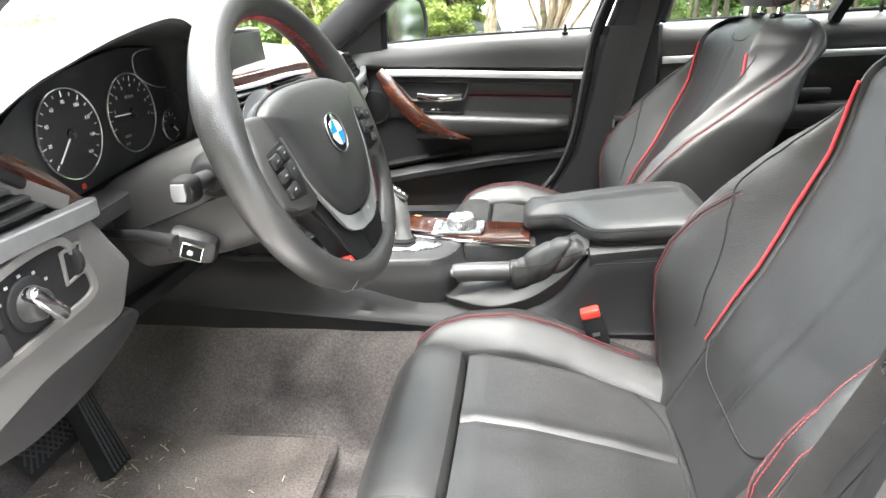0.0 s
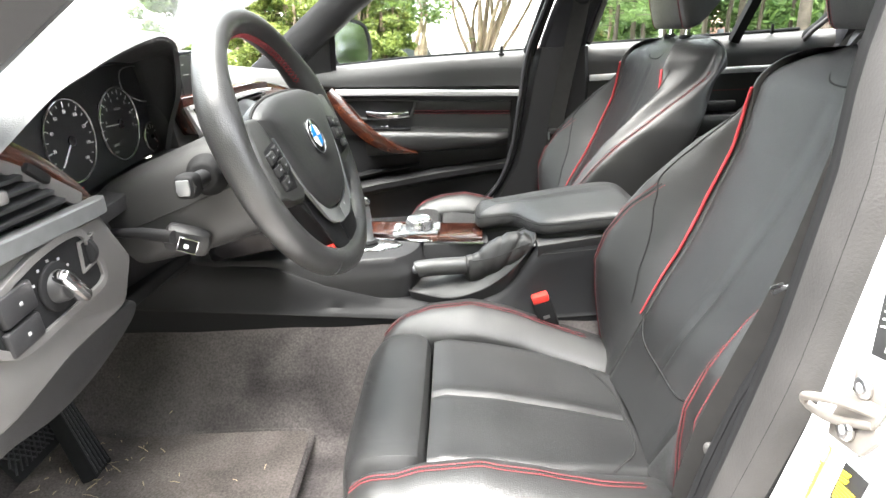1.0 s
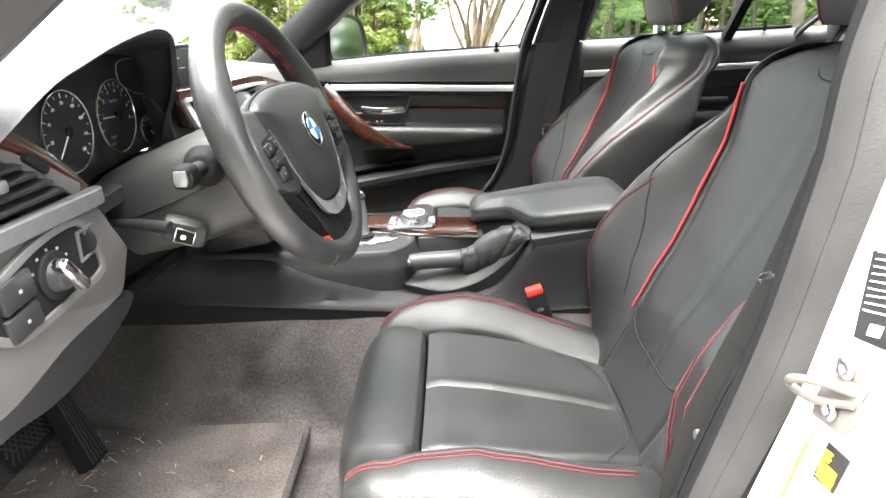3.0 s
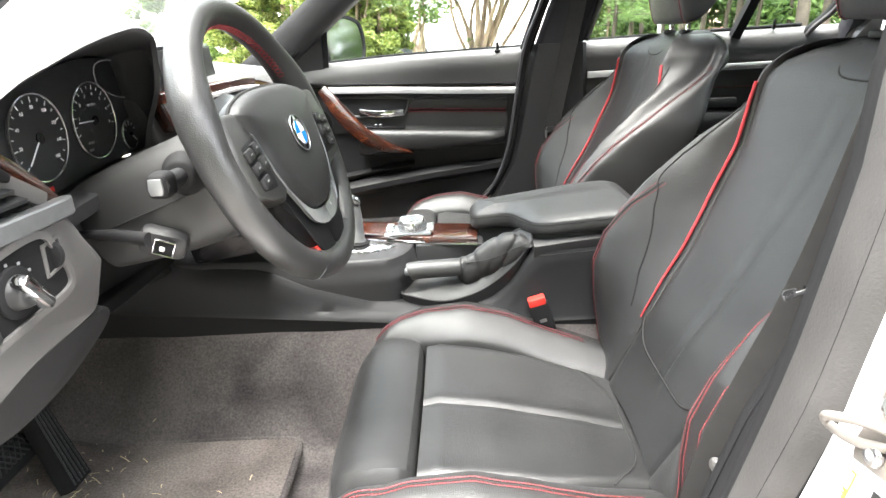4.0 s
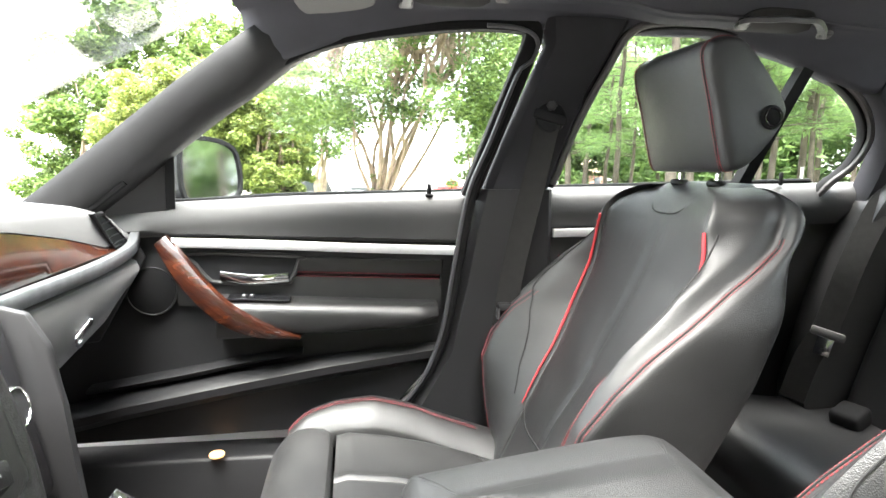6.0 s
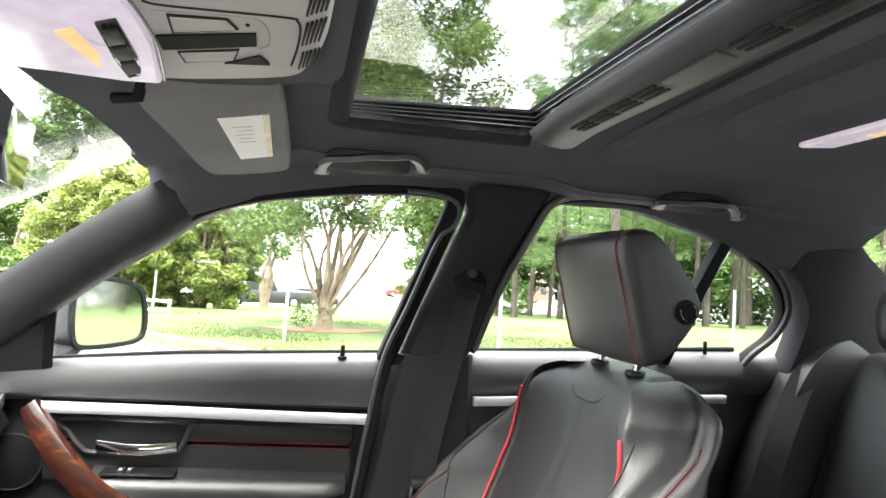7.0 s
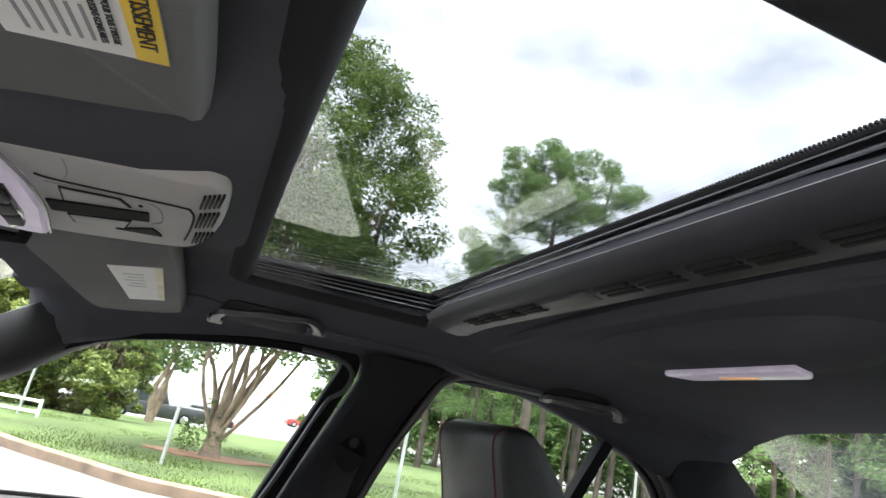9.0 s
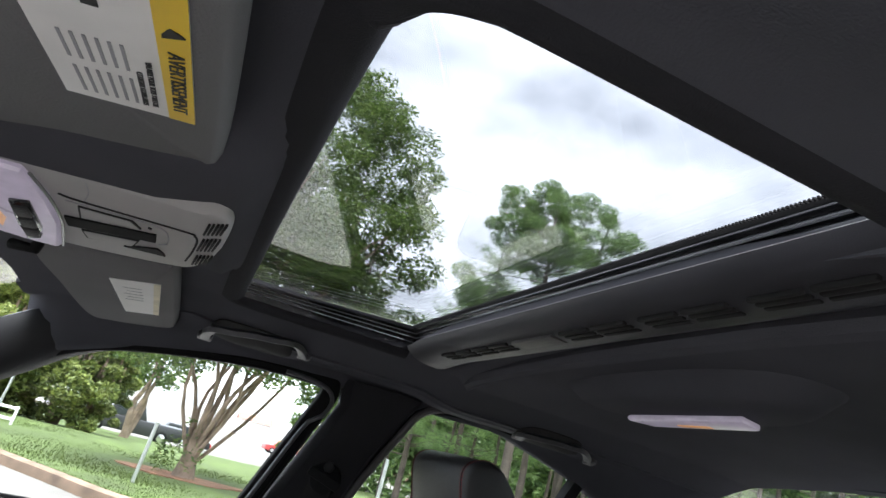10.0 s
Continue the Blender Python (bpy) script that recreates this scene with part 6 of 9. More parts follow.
cov = part("cover", slab([(-0.196, p.x, p.z) for p in face], (0.0015, 0, 0)), COVER, cl, "clear instrument cover")
cov.visible_shadow = False
part("lower_bezel", sweep(spline([(-0.190, -0.585, 0.912), (-0.180, -0.52, 0.902), (-0.178, -0.44, 0.906), (-0.180, -0.33, 0.918), (-0.182, -0.22, 0.925)], 24), strip_section(0.020, 0.010)), PLASTIC, cl)

# ---- driver side of the dashboard ----
part("driver_lower", slab([(-0.215, -0.52, 0.91), (-0.215, -0.18, 0.915), (-0.235, -0.14, 0.70), (-0.235, -0.50, 0.74)], (-0.06, 0, 0), 0.01), PLASTIC, dash)
outv = [(-0.75, 1.012), (-0.655, 1.004), (-0.62, 0.985), (-0.575, 0.958), (-0.548, 0.938), (-0.60, 0.936), (-0.75, 0.942)]
vo = part("driver_vent", slab([(-0.150, y, z) for y, z in outv], (-0.04, 0, 0), 0.003), RUBBER, dash, "slatted black air vent")
for k in range(5):
    z = 0.950 + 0.0115 * k
    y1 = interp([(0.94, -0.570), (0.96, -0.592), (0.985, -0.632), (1.0, -0.665)], z)
    part("vent_slat", box((0.024, y1 + 0.742, 0.0042), (-0.146, (y1 - 0.742) / 2, z), 0.001, m=Euler((0, 0.22, 0)).to_matrix()), PLASTIC, vo)
part("vent_knob", box((0.016, 0.012, 0.012), (-0.136, -0.668, 0.972), 0.003), GREY, vo)
part("vent_wheel", box((0.012, 0.034, 0.010), (-0.142, -0.606, 0.980), 0.003, m=Euler((-0.62, 0, 0)).to_matrix()), RUBBER, vo, "thumb wheel")
part("vent_frame", sweep([(-0.146, y, z) for y, z in [(-0.75, 1.010), (-0.655, 1.003), (-0.615, 0.982), (-0.546, 0.938)]], strip_section(0.008, 0.004), up=(1, 0, 0)), GREY, vo)
wl_path = spline([(-0.150, -0.75, 1.024), (-0.149, -0.66, 1.016), (-0.150, -0.60, 0.988), (-0.152, -0.555, 0.955), (-0.155, -0.522, 0.925)], 24)
part("wood_trim", sweep(wl_path, strip_section(0.010, 0.008), up=(1, 0, 0)), WOOD, dash, "walnut strip round the vent")
part("accent_strip", sweep(spline([(-0.137, -0.76, 0.930), (-0.136, -0.64, 0.929), (-0.138, -0.535, 0.927), (-0.150, -0.515, 0.925)], 16), strip_section(0.008, 0.009)), SATIN, dash, "dark satin accent strip")
fas = spline([(-0.76, 0, 0.920), (-0.64, 0, 0.920), (-0.545, 0, 0.920), (-0.522, 0, 0.918), (-0.500, 0, 0.886), (-0.481, 0, 0.858), (-0.479, 0, 0.848), (-0.492, 0, 0.826), (-0.506, 0, 0.806), (-0.53, 0, 0.800), (-0.62, 0, 0.795), (-0.76, 0, 0.785)], 96, True)
rings = [[V(x, -0.62 + (p.x + 0.62) * k, 0.86 + (p.z - 0.86) * k) for p in fas] for x, k in [(-0.30, 1.0), (-0.165, 1.0), (-0.150, 0.985), (-0.141, 0.95), (-0.138, 0.90)]]
part("switch_fascia", loft(rings), GREY, dash, "grey grained fascia panel")
kp = spline([(-0.76, 0, 0.798), (-0.62, 0, 0.800), (-0.53, 0, 0.803), (-0.488, 0, 0.798), (-0.472, 0, 0.776), (-0.520, 0, 0.748), (-0.575, 0, 0.732), (-0.64, 0, 0.730), (-0.70, 0, 0.742), (-0.76, 0, 0.750)], 56, True)
rings = [[V(x - (0.80 - (0.75 + (p.z - 0.75) * k)) * 0.35, -0.63 + (p.x + 0.63) * k, 0.768 + (p.z - 0.768) * k) for p in kp] for x, k in [(-0.30, 1.0), (-0.158, 1.0), (-0.146, 0.975), (-0.142, 0.92)]]
part("knee_panel", loft(rings), PLASTIC, dash, "lower knee panel")
part("knee_mark", slab([(-0.1535, -0.600, 0.775), (-0.1475, -0.575, 0.790), (-0.1545, -0.583, 0.770)], (0.0012, 0, 0)), GREY, dash)
part("under_cover", slab([(-0.20, -0.74, 0.745), (-0.20, -0.50, 0.745), (-0.23, -0.14, 0.72), (-0.62, -0.14, 0.74), (-0.62, -0.74, 0.76)], (0, 0, 0.02), 0.004), RUBBER, dash)

# light switch unit
lsu = thing("light_switch", (-0.13, -0.63, 0.86), "black rotary light switch unit with chrome knob", "light switch")
bez = spline([(-0.735, 0, 0.884), (-0.70, 0, 0.897), (-0.65, 0, 0.911), (-0.605, 0, 0.916), (-0.578, 0, 0.912), (-0.566, 0, 0.893), (-0.554, 0, 0.866), (-0.563, 0, 0.849), (-0.62, 0, 0.843), (-0.68, 0, 0.838), (-0.705, 0, 0.842), (-0.735, 0, 0.866)], 66, True)
part("bezel", sweep([(-0.134, p.x, p.z) for p in bez], strip_section(0.004, 0.004), True, up=(1, 0, 0)), GREY, lsu)
part("plate", slab([(-0.1365, p.x, p.z) for p in bez], (0.003, 0, 0)), RUBBER, lsu)
kc = V(-0.133, -0.632, 0.876)
part("dial_ring", disc(kc, (1, 0, 0), 0.024, 0.004, 36, 0.001), RUBBER, lsu)
part("knob", disc(kc, (1, 0, 0), 0.0165, 0.016, 32, 0.003, 0.014), PLASTIC, lsu)
part("knob_grip", box((0.016, 0.013, 0.046), kc + V(0.018, 0, 0), 0.0045, m=Matrix.Rotation(radians(38), 3, "X")), CHROME, lsu, "chrome knob grip")
part("knob_mark", box((0.0006, 0.004, 0.006), kc + V(0.0254, 0, 0), 0, m=Matrix.Rotation(radians(38), 3, "X")), DIALDIM, lsu)
for k in range(5):
    a = radians(-65 + 32 * k)
    part("legend", box((0.0006, 0.0032, 0.0026), V(-0.1331, kc.y + 0.029 * math.sin(a), kc.z + 0.026 * math.cos(a)), 0), DIALDIM, lsu)
part("dimmer_wheel", disc((-0.140, -0.572, 0.889), (0, 1, 0), 0.016, 0.007, 28, 0.001), RUBBER, lsu)
part("dimmer_frame", sweep([(-0.133, -0.585, 0.872), (-0.133, -0.560, 0.876), (-0.133, -0.558, 0.904), (-0.133, -0.583, 0.902)], strip_section(0.002, 0.002), True, up=(1, 0, 0)), GREY, lsu)
for z, h in ((0.8825, 0.028), (0.8535, 0.024)):
    part("push_button", box((0.008, 0.044, h), (-0.131, -0.687, z), 0.003, m=Euler((0.10, 0, 0)).to_matrix()), PLASTIC, lsu)
    part("legend", box((0.0006, 0.0036, 0.003), (-0.1266, -0.686, z), 0), DIALDIM, lsu)

# ================= centre console =================
con = thing("centre_console", (0.1, 0.02, 0.5), "black centre console with walnut trim and padded armrest", "console")
ZS = [(-0.50, 0.735), (-0.28, 0.712), (-0.09, 0.692), (0.0, 0.655), (0.10, 0.628), (0.20, 0.615), (0.28, 0.614), (0.33, 0.632), (0.365, 0.672), (0.395, 0.722), (0.45, 0.735), (0.62, 0.745)]
CR = [(-0.50, 0.640), (-0.35, 0.630), (0.14, 0.598), (0.30, 0.588), (0.62, 0.600)]
rings = []
for k in range(57):
    x = -0.50 + 1.12 * k / 56
    z = interp(ZS, x)
    rings.append([V(x, y, h) for y, h in [(-0.150, 0.545), (-0.146, interp(CR, x) - 0.006), (-0.1475, interp(CR, x) - 0.002), (-0.1445, interp(CR, x) + 0.003), (-0.136, max(z - 0.040, interp(CR, x) + 0.008)), (-0.131, max(z - 0.016, interp(CR, x) + 0.010)), (-0.122, z - 0.003), (-0.110, z), (-0.02, z - 0.004), (0.080, z - 0.002), (0.100, z - 0.02), (0.108, 0.530)]])
part("side_body", loft(rings), FLANK, con)
part("side_crease", tube([V(x, -0.1465, interp(CR, x) - 0.004) for x in [-0.45 + 1.0 * k / 20 for k in range(21)]], 0.0022, 6), GROOVE, con)
part("armrest_crease", tube([(0.40, -0.1315, 0.706), (0.60, -0.1335, 0.722)], 0.0012, 6), GROOVE, con)
dk = spline([(-0.30, -0.112, 0), (-0.05, -0.118, 0), (0.10, -0.118, 0), (0.155, -0.100, 0), (0.182, -0.050, 0), (0.188, 0.02, 0), (0.188, 0.096, 0), (-0.05, 0.100, 0), (-0.30, 0.100, 0)], 60, True)
rings = [[V(-0.05 + (p.x + 0.05) * k, 0.02 + (p.y - 0.02) * k, z + 0.010 * min(1, max(0, -p.x) / 0.3)) for p in dk] for z, k in [(0.60, 1.02), (0.655, 1.01), (0.668, 1.006), (0.674, 0.985), (0.688, 0.970), (0.697, 0.955), (0.700, 0.93)]]
part("deck", loft(rings), PLASTIC, con, "raised shifter deck")
part("rear_deck", box((0.13, 0.135, 0.10), (0.245, 0.031, 0.650), 0.006), PLASTIC, con)
# walnut trim with chrome line
wd = [(-0.10, 0.045), (0.02, 0.020), (0.09, 0.000), (0.17, -0.022), (0.298, -0.044), (0.298, 0.052), (0.17, 0.066), (0.07, 0.090), (-0.10, 0.098)]
part("wood_trim", slab([(x, y, 0.7005) for x, y in wd], (0, 0, 0.0115), 0.003), WOOD, con, "polished walnut console trim")
part("chrome_line", tube([(x, y - 0.003, 0.7015) for x, y in wd[0:5]], 0.0022, 8), CHROME, con, "thin chrome line")
# shifter plate and lever
pl = [(-0.035, -0.072), (0.095, -0.074), (0.132, -0.058), (0.142, -0.040), (0.128, -0.022), (0.085, -0.008), (-0.035, 0.005)]
part("shift_plate", slab([(x, y, 0.6995) for x, y in pl], (0, 0, 0.0035), 0.001), ALU, con, "brushed silver shifter plate")
part("shift_well", slab([(x, y, 0.7028) for x, y in [(-0.015, -0.060), (0.085, -0.060), (0.095, -0.040), (0.070, -0.018), (-0.015, -0.014)]], (0, 0, 0.0022), 0.0006), RUBBER, con)
sh = thing("gear_shifter", (0.05, -0.035, 0.70), "black and silver electronic gear shifter on the console", "gear shifter")
rings = []
for c, w, d, lean in [((0.070, 0.703), 0.018, 0.020, 0), ((0.070, 0.714), 0.0115, 0.0135, 0), ((0.071, 0.735), 0.0105, 0.0115, 0), ((0.070, 0.752), 0.012, 0.0125, 0.1), ((0.064, 0.770), 0.015, 0.0165, 0.45), ((0.052, 0.785), 0.016, 0.0175, 0.8), ((0.038, 0.793), 0.015, 0.0155, 1.1), ((0.028, 0.796), 0.011, 0.0105, 1.3), ((0.022, 0.797), 0.004, 0.0045, 1.45)]:
    m = Matrix.Rotation(-lean, 3, "Y")
    rings.append([V(c[0], -0.030, c[1]) + m @ V(d * 1.08 * q.x, w * 1.12 * q.y, 0) for q in spline([(1, 0, 0), (0.7, 0.75, 0), (0, 1, 0), (-0.7, 0.75, 0), (-1, 0, 0), (-0.7, -0.75, 0), (0, -1, 0), (0.7, -0.75, 0)], 28, True)])
lev = part("lever", loft(rings), SATIN, sh)
part("lever_top", box((0.046, 0.024, 0.010), (0.0625, -0.030, 0.7965), 0.002, m=Matrix.Rotation(0.62, 3, "Y")), PIANO, lev, "gloss black gear legend")
for k in range(4):
    part("legend", box((0.004, 0.005, 0.0006), V(0.0635, -0.031, 0.7990) + Matrix.Rotation(0.62, 3, "Y") @ V(-0.014 + 0.009 * k, 0, 0.0028), 0, m=Matrix.Rotation(0.62, 3, "Y")), DIALMARK, lev)
part("boot", disc((0.070, -0.030, 0.7035), (0, 0, 1), 0.024, 0.012, 28, 0.004, 0.014), RUBBER, sh, "black rubber boot")
# rotary controller
rc = thing("rotary_controller", (0.172, 0.012, 0.71), "silver rotary control knob on the walnut trim", "control knob")
part("base_plate", box((0.090, 0.062, 0.006), (0.165, 0.012, 0.7145), 0.003), DARKALU, rc)
kb = part("knob", disc((0.172, 0.012, 0.717), (0, 0, 1), 0.0275, 0.021, 48, 0.003, 0.0250), ALU, rc, "ribbed silver knob")
part("knob_face", disc((0.172, 0.012, 0.7375), (0, 0, 1), 0.0205, 0.0012, 40), DARKALU, kb)
part("knob_rim", ring((0.172, 0.012, 0.738), (0, 0, 1), 0.0228, 0.0014), CHROME, kb)
for k in range(36):
    a = 2 * math.pi * k / 36
    part("knurl", box((0.0016, 0.0014, 0.009), V(0.172 + 0.0266 * math.cos(a), 0.012 + 0.0266 * math.sin(a), 0.727), 0, m=Matrix.Rotation(a, 3, "Z")), DARKALU, kb)
for dx in (-0.050, 0.046):
    for dy in (-0.020, -0.004, 0.012):
        part("key", box((0.014, 0.016, 0.007), (0.170 + dx * 0.82, 0.018 + dy, 0.7185), 0.002), ALU, rc)
# armrest lid
lid = thing("armrest_lid", (0.43, 0.0, 0.73), "padded black leather armrest lid with stitched edge", "armrest")
AL = spline([(0.287, 0.060, 0), (0.288, 0.022, 0), (0.296, 0.004, 0), (0.316, -0.002, 0), (0.345, -0.006, 0), (0.364, -0.024, 0), (0.378, -0.064, 0), (0.392, -0.098, 0), (0.412, -0.115, 0), (0.45, -0.123, 0), (0.51, -0.131, 0), (0.560, -0.137, 0), (0.580, -0.128, 0), (0.588, -0.10, 0), (0.590, 0.0, 0), (0.588, 0.08, 0), (0.578, 0.098, 0), (0.55, 0.105, 0), (0.42, 0.105, 0), (0.31, 0.104, 0), (0.291, 0.094, 0), (0.287, 0.08, 0)], 120, True)
AT = [(0.28, 0.740), (0.300, 0.750), (0.36, 0.758), (0.45, 0.771), (0.52, 0.780), (0.555, 0.782), (0.59, 0.778)]
AB = [(0.28, 0.712), (0.36, 0.720), (0.39, 0.734), (0.50, 0.748), (0.59, 0.757)]


def lid_ring(inset, f, lift=0.0):
    """Outline pulled in by inset, at the share f between the lower and upper edge."""
    out = []
    for i in range(120):
        d = AL[(i + 1) % 120] - AL[(i - 1) % 120]
        n = V(-d.y, d.x, 0).normalized()
        p = AL[i] + n * inset
        zt, zb = interp(AT, p.x), interp(AB, p.x)
        out.append(V(p.x, p.y, zb + (zt - zb) * f + lift))
    return out


rings = [lid_ring(0.010, 0.0), lid_ring(0.003, 0.02), lid_ring(0.0, 0.12), lid_ring(-0.0015, 0.38), lid_ring(0.0002, 0.60), lid_ring(0.0012, 0.66), lid_ring(0.0006, 0.70), lid_ring(0.004, 0.84), lid_ring(0.010, 0.95)]
for f in (0.10, 0.22, 0.38, 0.58, 0.80, 1.0):
    row = []
    for p in lid_ring(0.012, 0.98):
        q = p.lerp(V(min(max(p.x, 0.34), 0.55), 0.02, 0), f)
        row.append(V(q.x, q.y, interp(AT, q.x) - 0.0008 + 0.0075 * math.sin(min(1, f * 1.25) * math.pi / 2)))
    rings.append(row)
part("pad", loft(rings), LEATHER, lid, smooth=180)
part("seam", tube(lid_ring(0.0004, 0.66), 0.0012, 6, True), GROOVE, lid)
part("lid_gap", loft([lid_ring(0.007, 0.0, -0.010), lid_ring(0.007, 0.0, 0.002)]), GROOVE, lid)
rings = []
for k in range(14):
    x = 0.392 + 0.208 * k / 13
    zb = interp(AB, x) - 0.008
    rings.append([V(x, y, z) for y, z in [(-0.126, zb - 0.040), (-0.132, zb - 0.014), (-0.131, zb - 0.004), (-0.126, zb), (0.100, zb), (0.104, zb - 0.004), (0.104, zb - 0.040)]])
part("lid_tray", loft(rings), PLASTIC, lid)
rings = []
for k in range(8):
    x = 0.290 + 0.11 * k / 7
    zb = interp(AB, x) - 0.006
    yf = interp([(0.29, 0.012), (0.345, 0.002), (0.40, -0.03)], x)
    rings.append([V(x, y, z) for y, z in [(yf, 0.66), (yf, zb - 0.003), (yf + 0.004, zb), (0.100, zb), (0.100, 0.66)]])
part("lid_neck", loft(rings), PLASTIC, lid)

# hand brake with leather gaiter
hbk = thing("hand_brake", (0.25, -0.085, 0.63), "black leather hand brake lever with wrinkled gaiter", "hand brake")
grip = spline([(0.172, -0.100, 0.672), (0.176, -0.100, 0.673), (0.20, -0.099, 0.675), (0.235, -0.098, 0.676), (0.268, -0.097, 0.677)], 18)
part("grip", tube(grip, 0.0168, 18, scales=[0.50, 0.78, 0.90, 0.95] + [0.97 + 0.03 * k / 13 for k in range(14)]), RIM, hbk)
part("release_button", disc((0.173, -0.100, 0.672), (-1, 0, -0.05), 0.0075, 0.010, 20, 0.003), DARKALU, hbk)
rings = []
for k in range(40):
    f = k / 39
    top = interp([(0, 0.694), (0.12, 0.700), (0.45, 0.728), (0.60, 0.737), (0.8, 0.738), (1.0, 0.722)], f)
    bot = interp([(0, 0.658), (0.10, 0.642), (0.45, 0.648), (0.8, 0.676), (1.0, 0.712)], f)
    c = V(0.262 + 0.128 * f, -0.094 + 0.004 * f, (top + bot) / 2)
    ry, rz = 0.0165 + 0.008 * math.sin(min(1, f * 1.4) * 1.57), (top - bot) / 2
    r = []
    for j in range(32):
        a = 2 * math.pi * j / 32
        fold = sum(g * math.exp(-((f - p2 - sl2 * math.sin(a)) / 0.026) ** 2) for g, p2, sl2 in ((0.8, 0.06, 0.02), (0.9, 0.26, -0.10), (0.6, 0.44, 0.07), (1.3, 0.66, 0.13), (0.7, 0.84, -0.06)))
        wr = 1.03 - 0.11 * fold + 0.13 * noise.noise((f * 3, math.cos(a) * 1.2, math.sin(a) * 1.2))
        r.append(c + V(0.004 * math.sin(a), ry * math.cos(a) * wr, rz * math.sin(a) * wr))
    rings.append(r)
gai = part("gaiter", loft(rings), GAITER, hbk, "wrinkled leather gaiter")
part("gaiter_seam", tube(spline([(0.275, -0.1085, 0.688), (0.32, -0.120, 0.700), (0.36, -0.122, 0.718), (0.384, -0.110, 0.722)], 20), 0.0010, 6), GROOVE, gai)
part("gaiter_collar", ring((0.266, -0.097, 0.677), (1, 0, 0.1), 0.0168, 0.0016), GROOVE, hbk)
sl = spline([(0.158, -0.100, 0.634), (0.172, -0.118, 0.632), (0.232, -0.123, 0.622), (0.290, -0.122, 0.636), (0.330, -0.120, 0.660), (0.365, -0.116, 0.692), (0.390, -0.105, 0.728), (0.378, -0.060, 0.734), (0.30, -0.045, 0.680), (0.20, -0.055, 0.652)], 44, True)
bmg = bmesh.new()
cv = bmg.verts.new(V(0.255, -0.094, 0.652))
vs = [bmg.verts.new(p) for p in sl]
vl = [bmg.verts.new(p + V(0, 0.004, -0.03)) for p in sl]
for i in range(44):
    j = (i + 1) % 44
    bmg.faces.new((cv, vs[i], vs[j]))
    bmg.faces.new((vs[i], vl[i], vl[j], vs[j]))
part("gaiter_base", bmg, GAITER, hbk)
part("gaiter_rim", tube(sl, 0.0028, 8, True), PLASTIC, hbk)

# driver seat belt buckle
bk = thing("belt_buckle", (0.42, -0.165, 0.53), "black seat belt buckle with red release button", "belt buckle")
bmx = Matrix.Rotation(radians(-17), 3, "Y")
part("body", box((0.034, 0.020, 0.085), V(0.408, -0.158, 0.592), 0.005, m=bmx), RUBBER, bk)
part("button", box((0.030, 0.021, 0.014), V(0.394, -0.1585, 0.634), 0.003, m=bmx), REDPLASTIC, bk, "red release button")
part("mark", box((0.012, 0.001, 0.006), V(0.405, -0.1685, 0.600), 0, m=bmx), GREY, bk)
part("stalk", box((0.024, 0.010, 0.06), V(0.430, -0.158, 0.528), 0.003, m=bmx), PLASTIC, bk)

# ---- footwell: mat, pedals, straw ----
matt = thing("floor_mat", (-0.2, -0.43, 0.40), "dusty dark cloth floor mat with raised border", "floor mat")
mo = spline([(-0.50, -0.262, 0), (-0.36, -0.255, 0), (-0.16, -0.245, 0), (-0.055, -0.243, 0), (-0.027, -0.252, 0), (-0.018, -0.285, 0), (-0.015, -0.45, 0), (-0.015, -0.68, 0), (-0.25, -0.69, 0), (-0.50, -0.68, 0)], 80, True)
part("cloth_top", slab([(p.x, p.y, 0.4165) for p in mo], (0, 0, 0.010)), MATCLOTH, matt)
part("border", tube([(p.x, p.y, 0.4225) for p in mo], 0.006, 8, True), CARPET, matt, "bound edge")
ac = thing("accelerator_pedal", (-0.35, -0.352, 0.427), "tall ribbed black rubber accelerator pedal", "pedal")
rings = []
for k in range(9):
    f = k / 8
    c = V(-0.350 - 0.066 * f, -0.352 + 0.030 * f, 0.432 + 0.128 * f)
    w = 0.026 - 0.006 * f
    rings.append([c + V(0, -w, 0), c + V(0.010, -w * 0.85, 0.004), c + V(0.010, w * 0.85, 0.004), c + V(0, w, 0), c + V(-0.012, w, -0.004), c + V(-0.012, -w, -0.004)])
pad = part("pad", loft(rings), RUBBER, ac)
for j in range(5):
    u = -0.8 + 0.4 * j
    part("rib", tube([V(-0.3395 - 0.066 * f, -0.352 + 0.030 * f + u * (0.026 - 0.006 * f) * 0.8, 0.4365 + 0.128 * f) for f in (0.03, 0.5, 0.97)], 0.0016, 6), PLASTIC, pad)
br = thing("brake_pedal", (-0.43, -0.37, 0.48), "wide black rubber brake pedal with diamond tread", "pedal")
bc, bmr = V(-0.430, -0.385, 0.515), Matrix.Rotation(radians(-32), 3, "Y")
bp = part("pad", box((0.016, 0.105, 0.080), bc, 0.006, m=bmr), RUBBER, br)
for sgn in (1, -1):
    for k in range(9):
        off = -0.044 + 0.011 * k
        half = min(0.034, (0.050 - abs(off)) / math.sin(radians(38)) + 0.006)
        part("tread", box((0.003, 0.0022, half * 2), bc + bmr @ V(0.0085, off, 0), 0.0006, m=bmr @ Matrix.Rotation(sgn * radians(38), 3, "X")), PLASTIC, bp)
part("arm", tube([(-0.435, -0.372, 0.50), (-0.50, -0.372, 0.60), (-0.55, -0.372, 0.72)], 0.010, 10), DARKALU, br)
rnd = random.Random(5)
straw = bmesh.new()
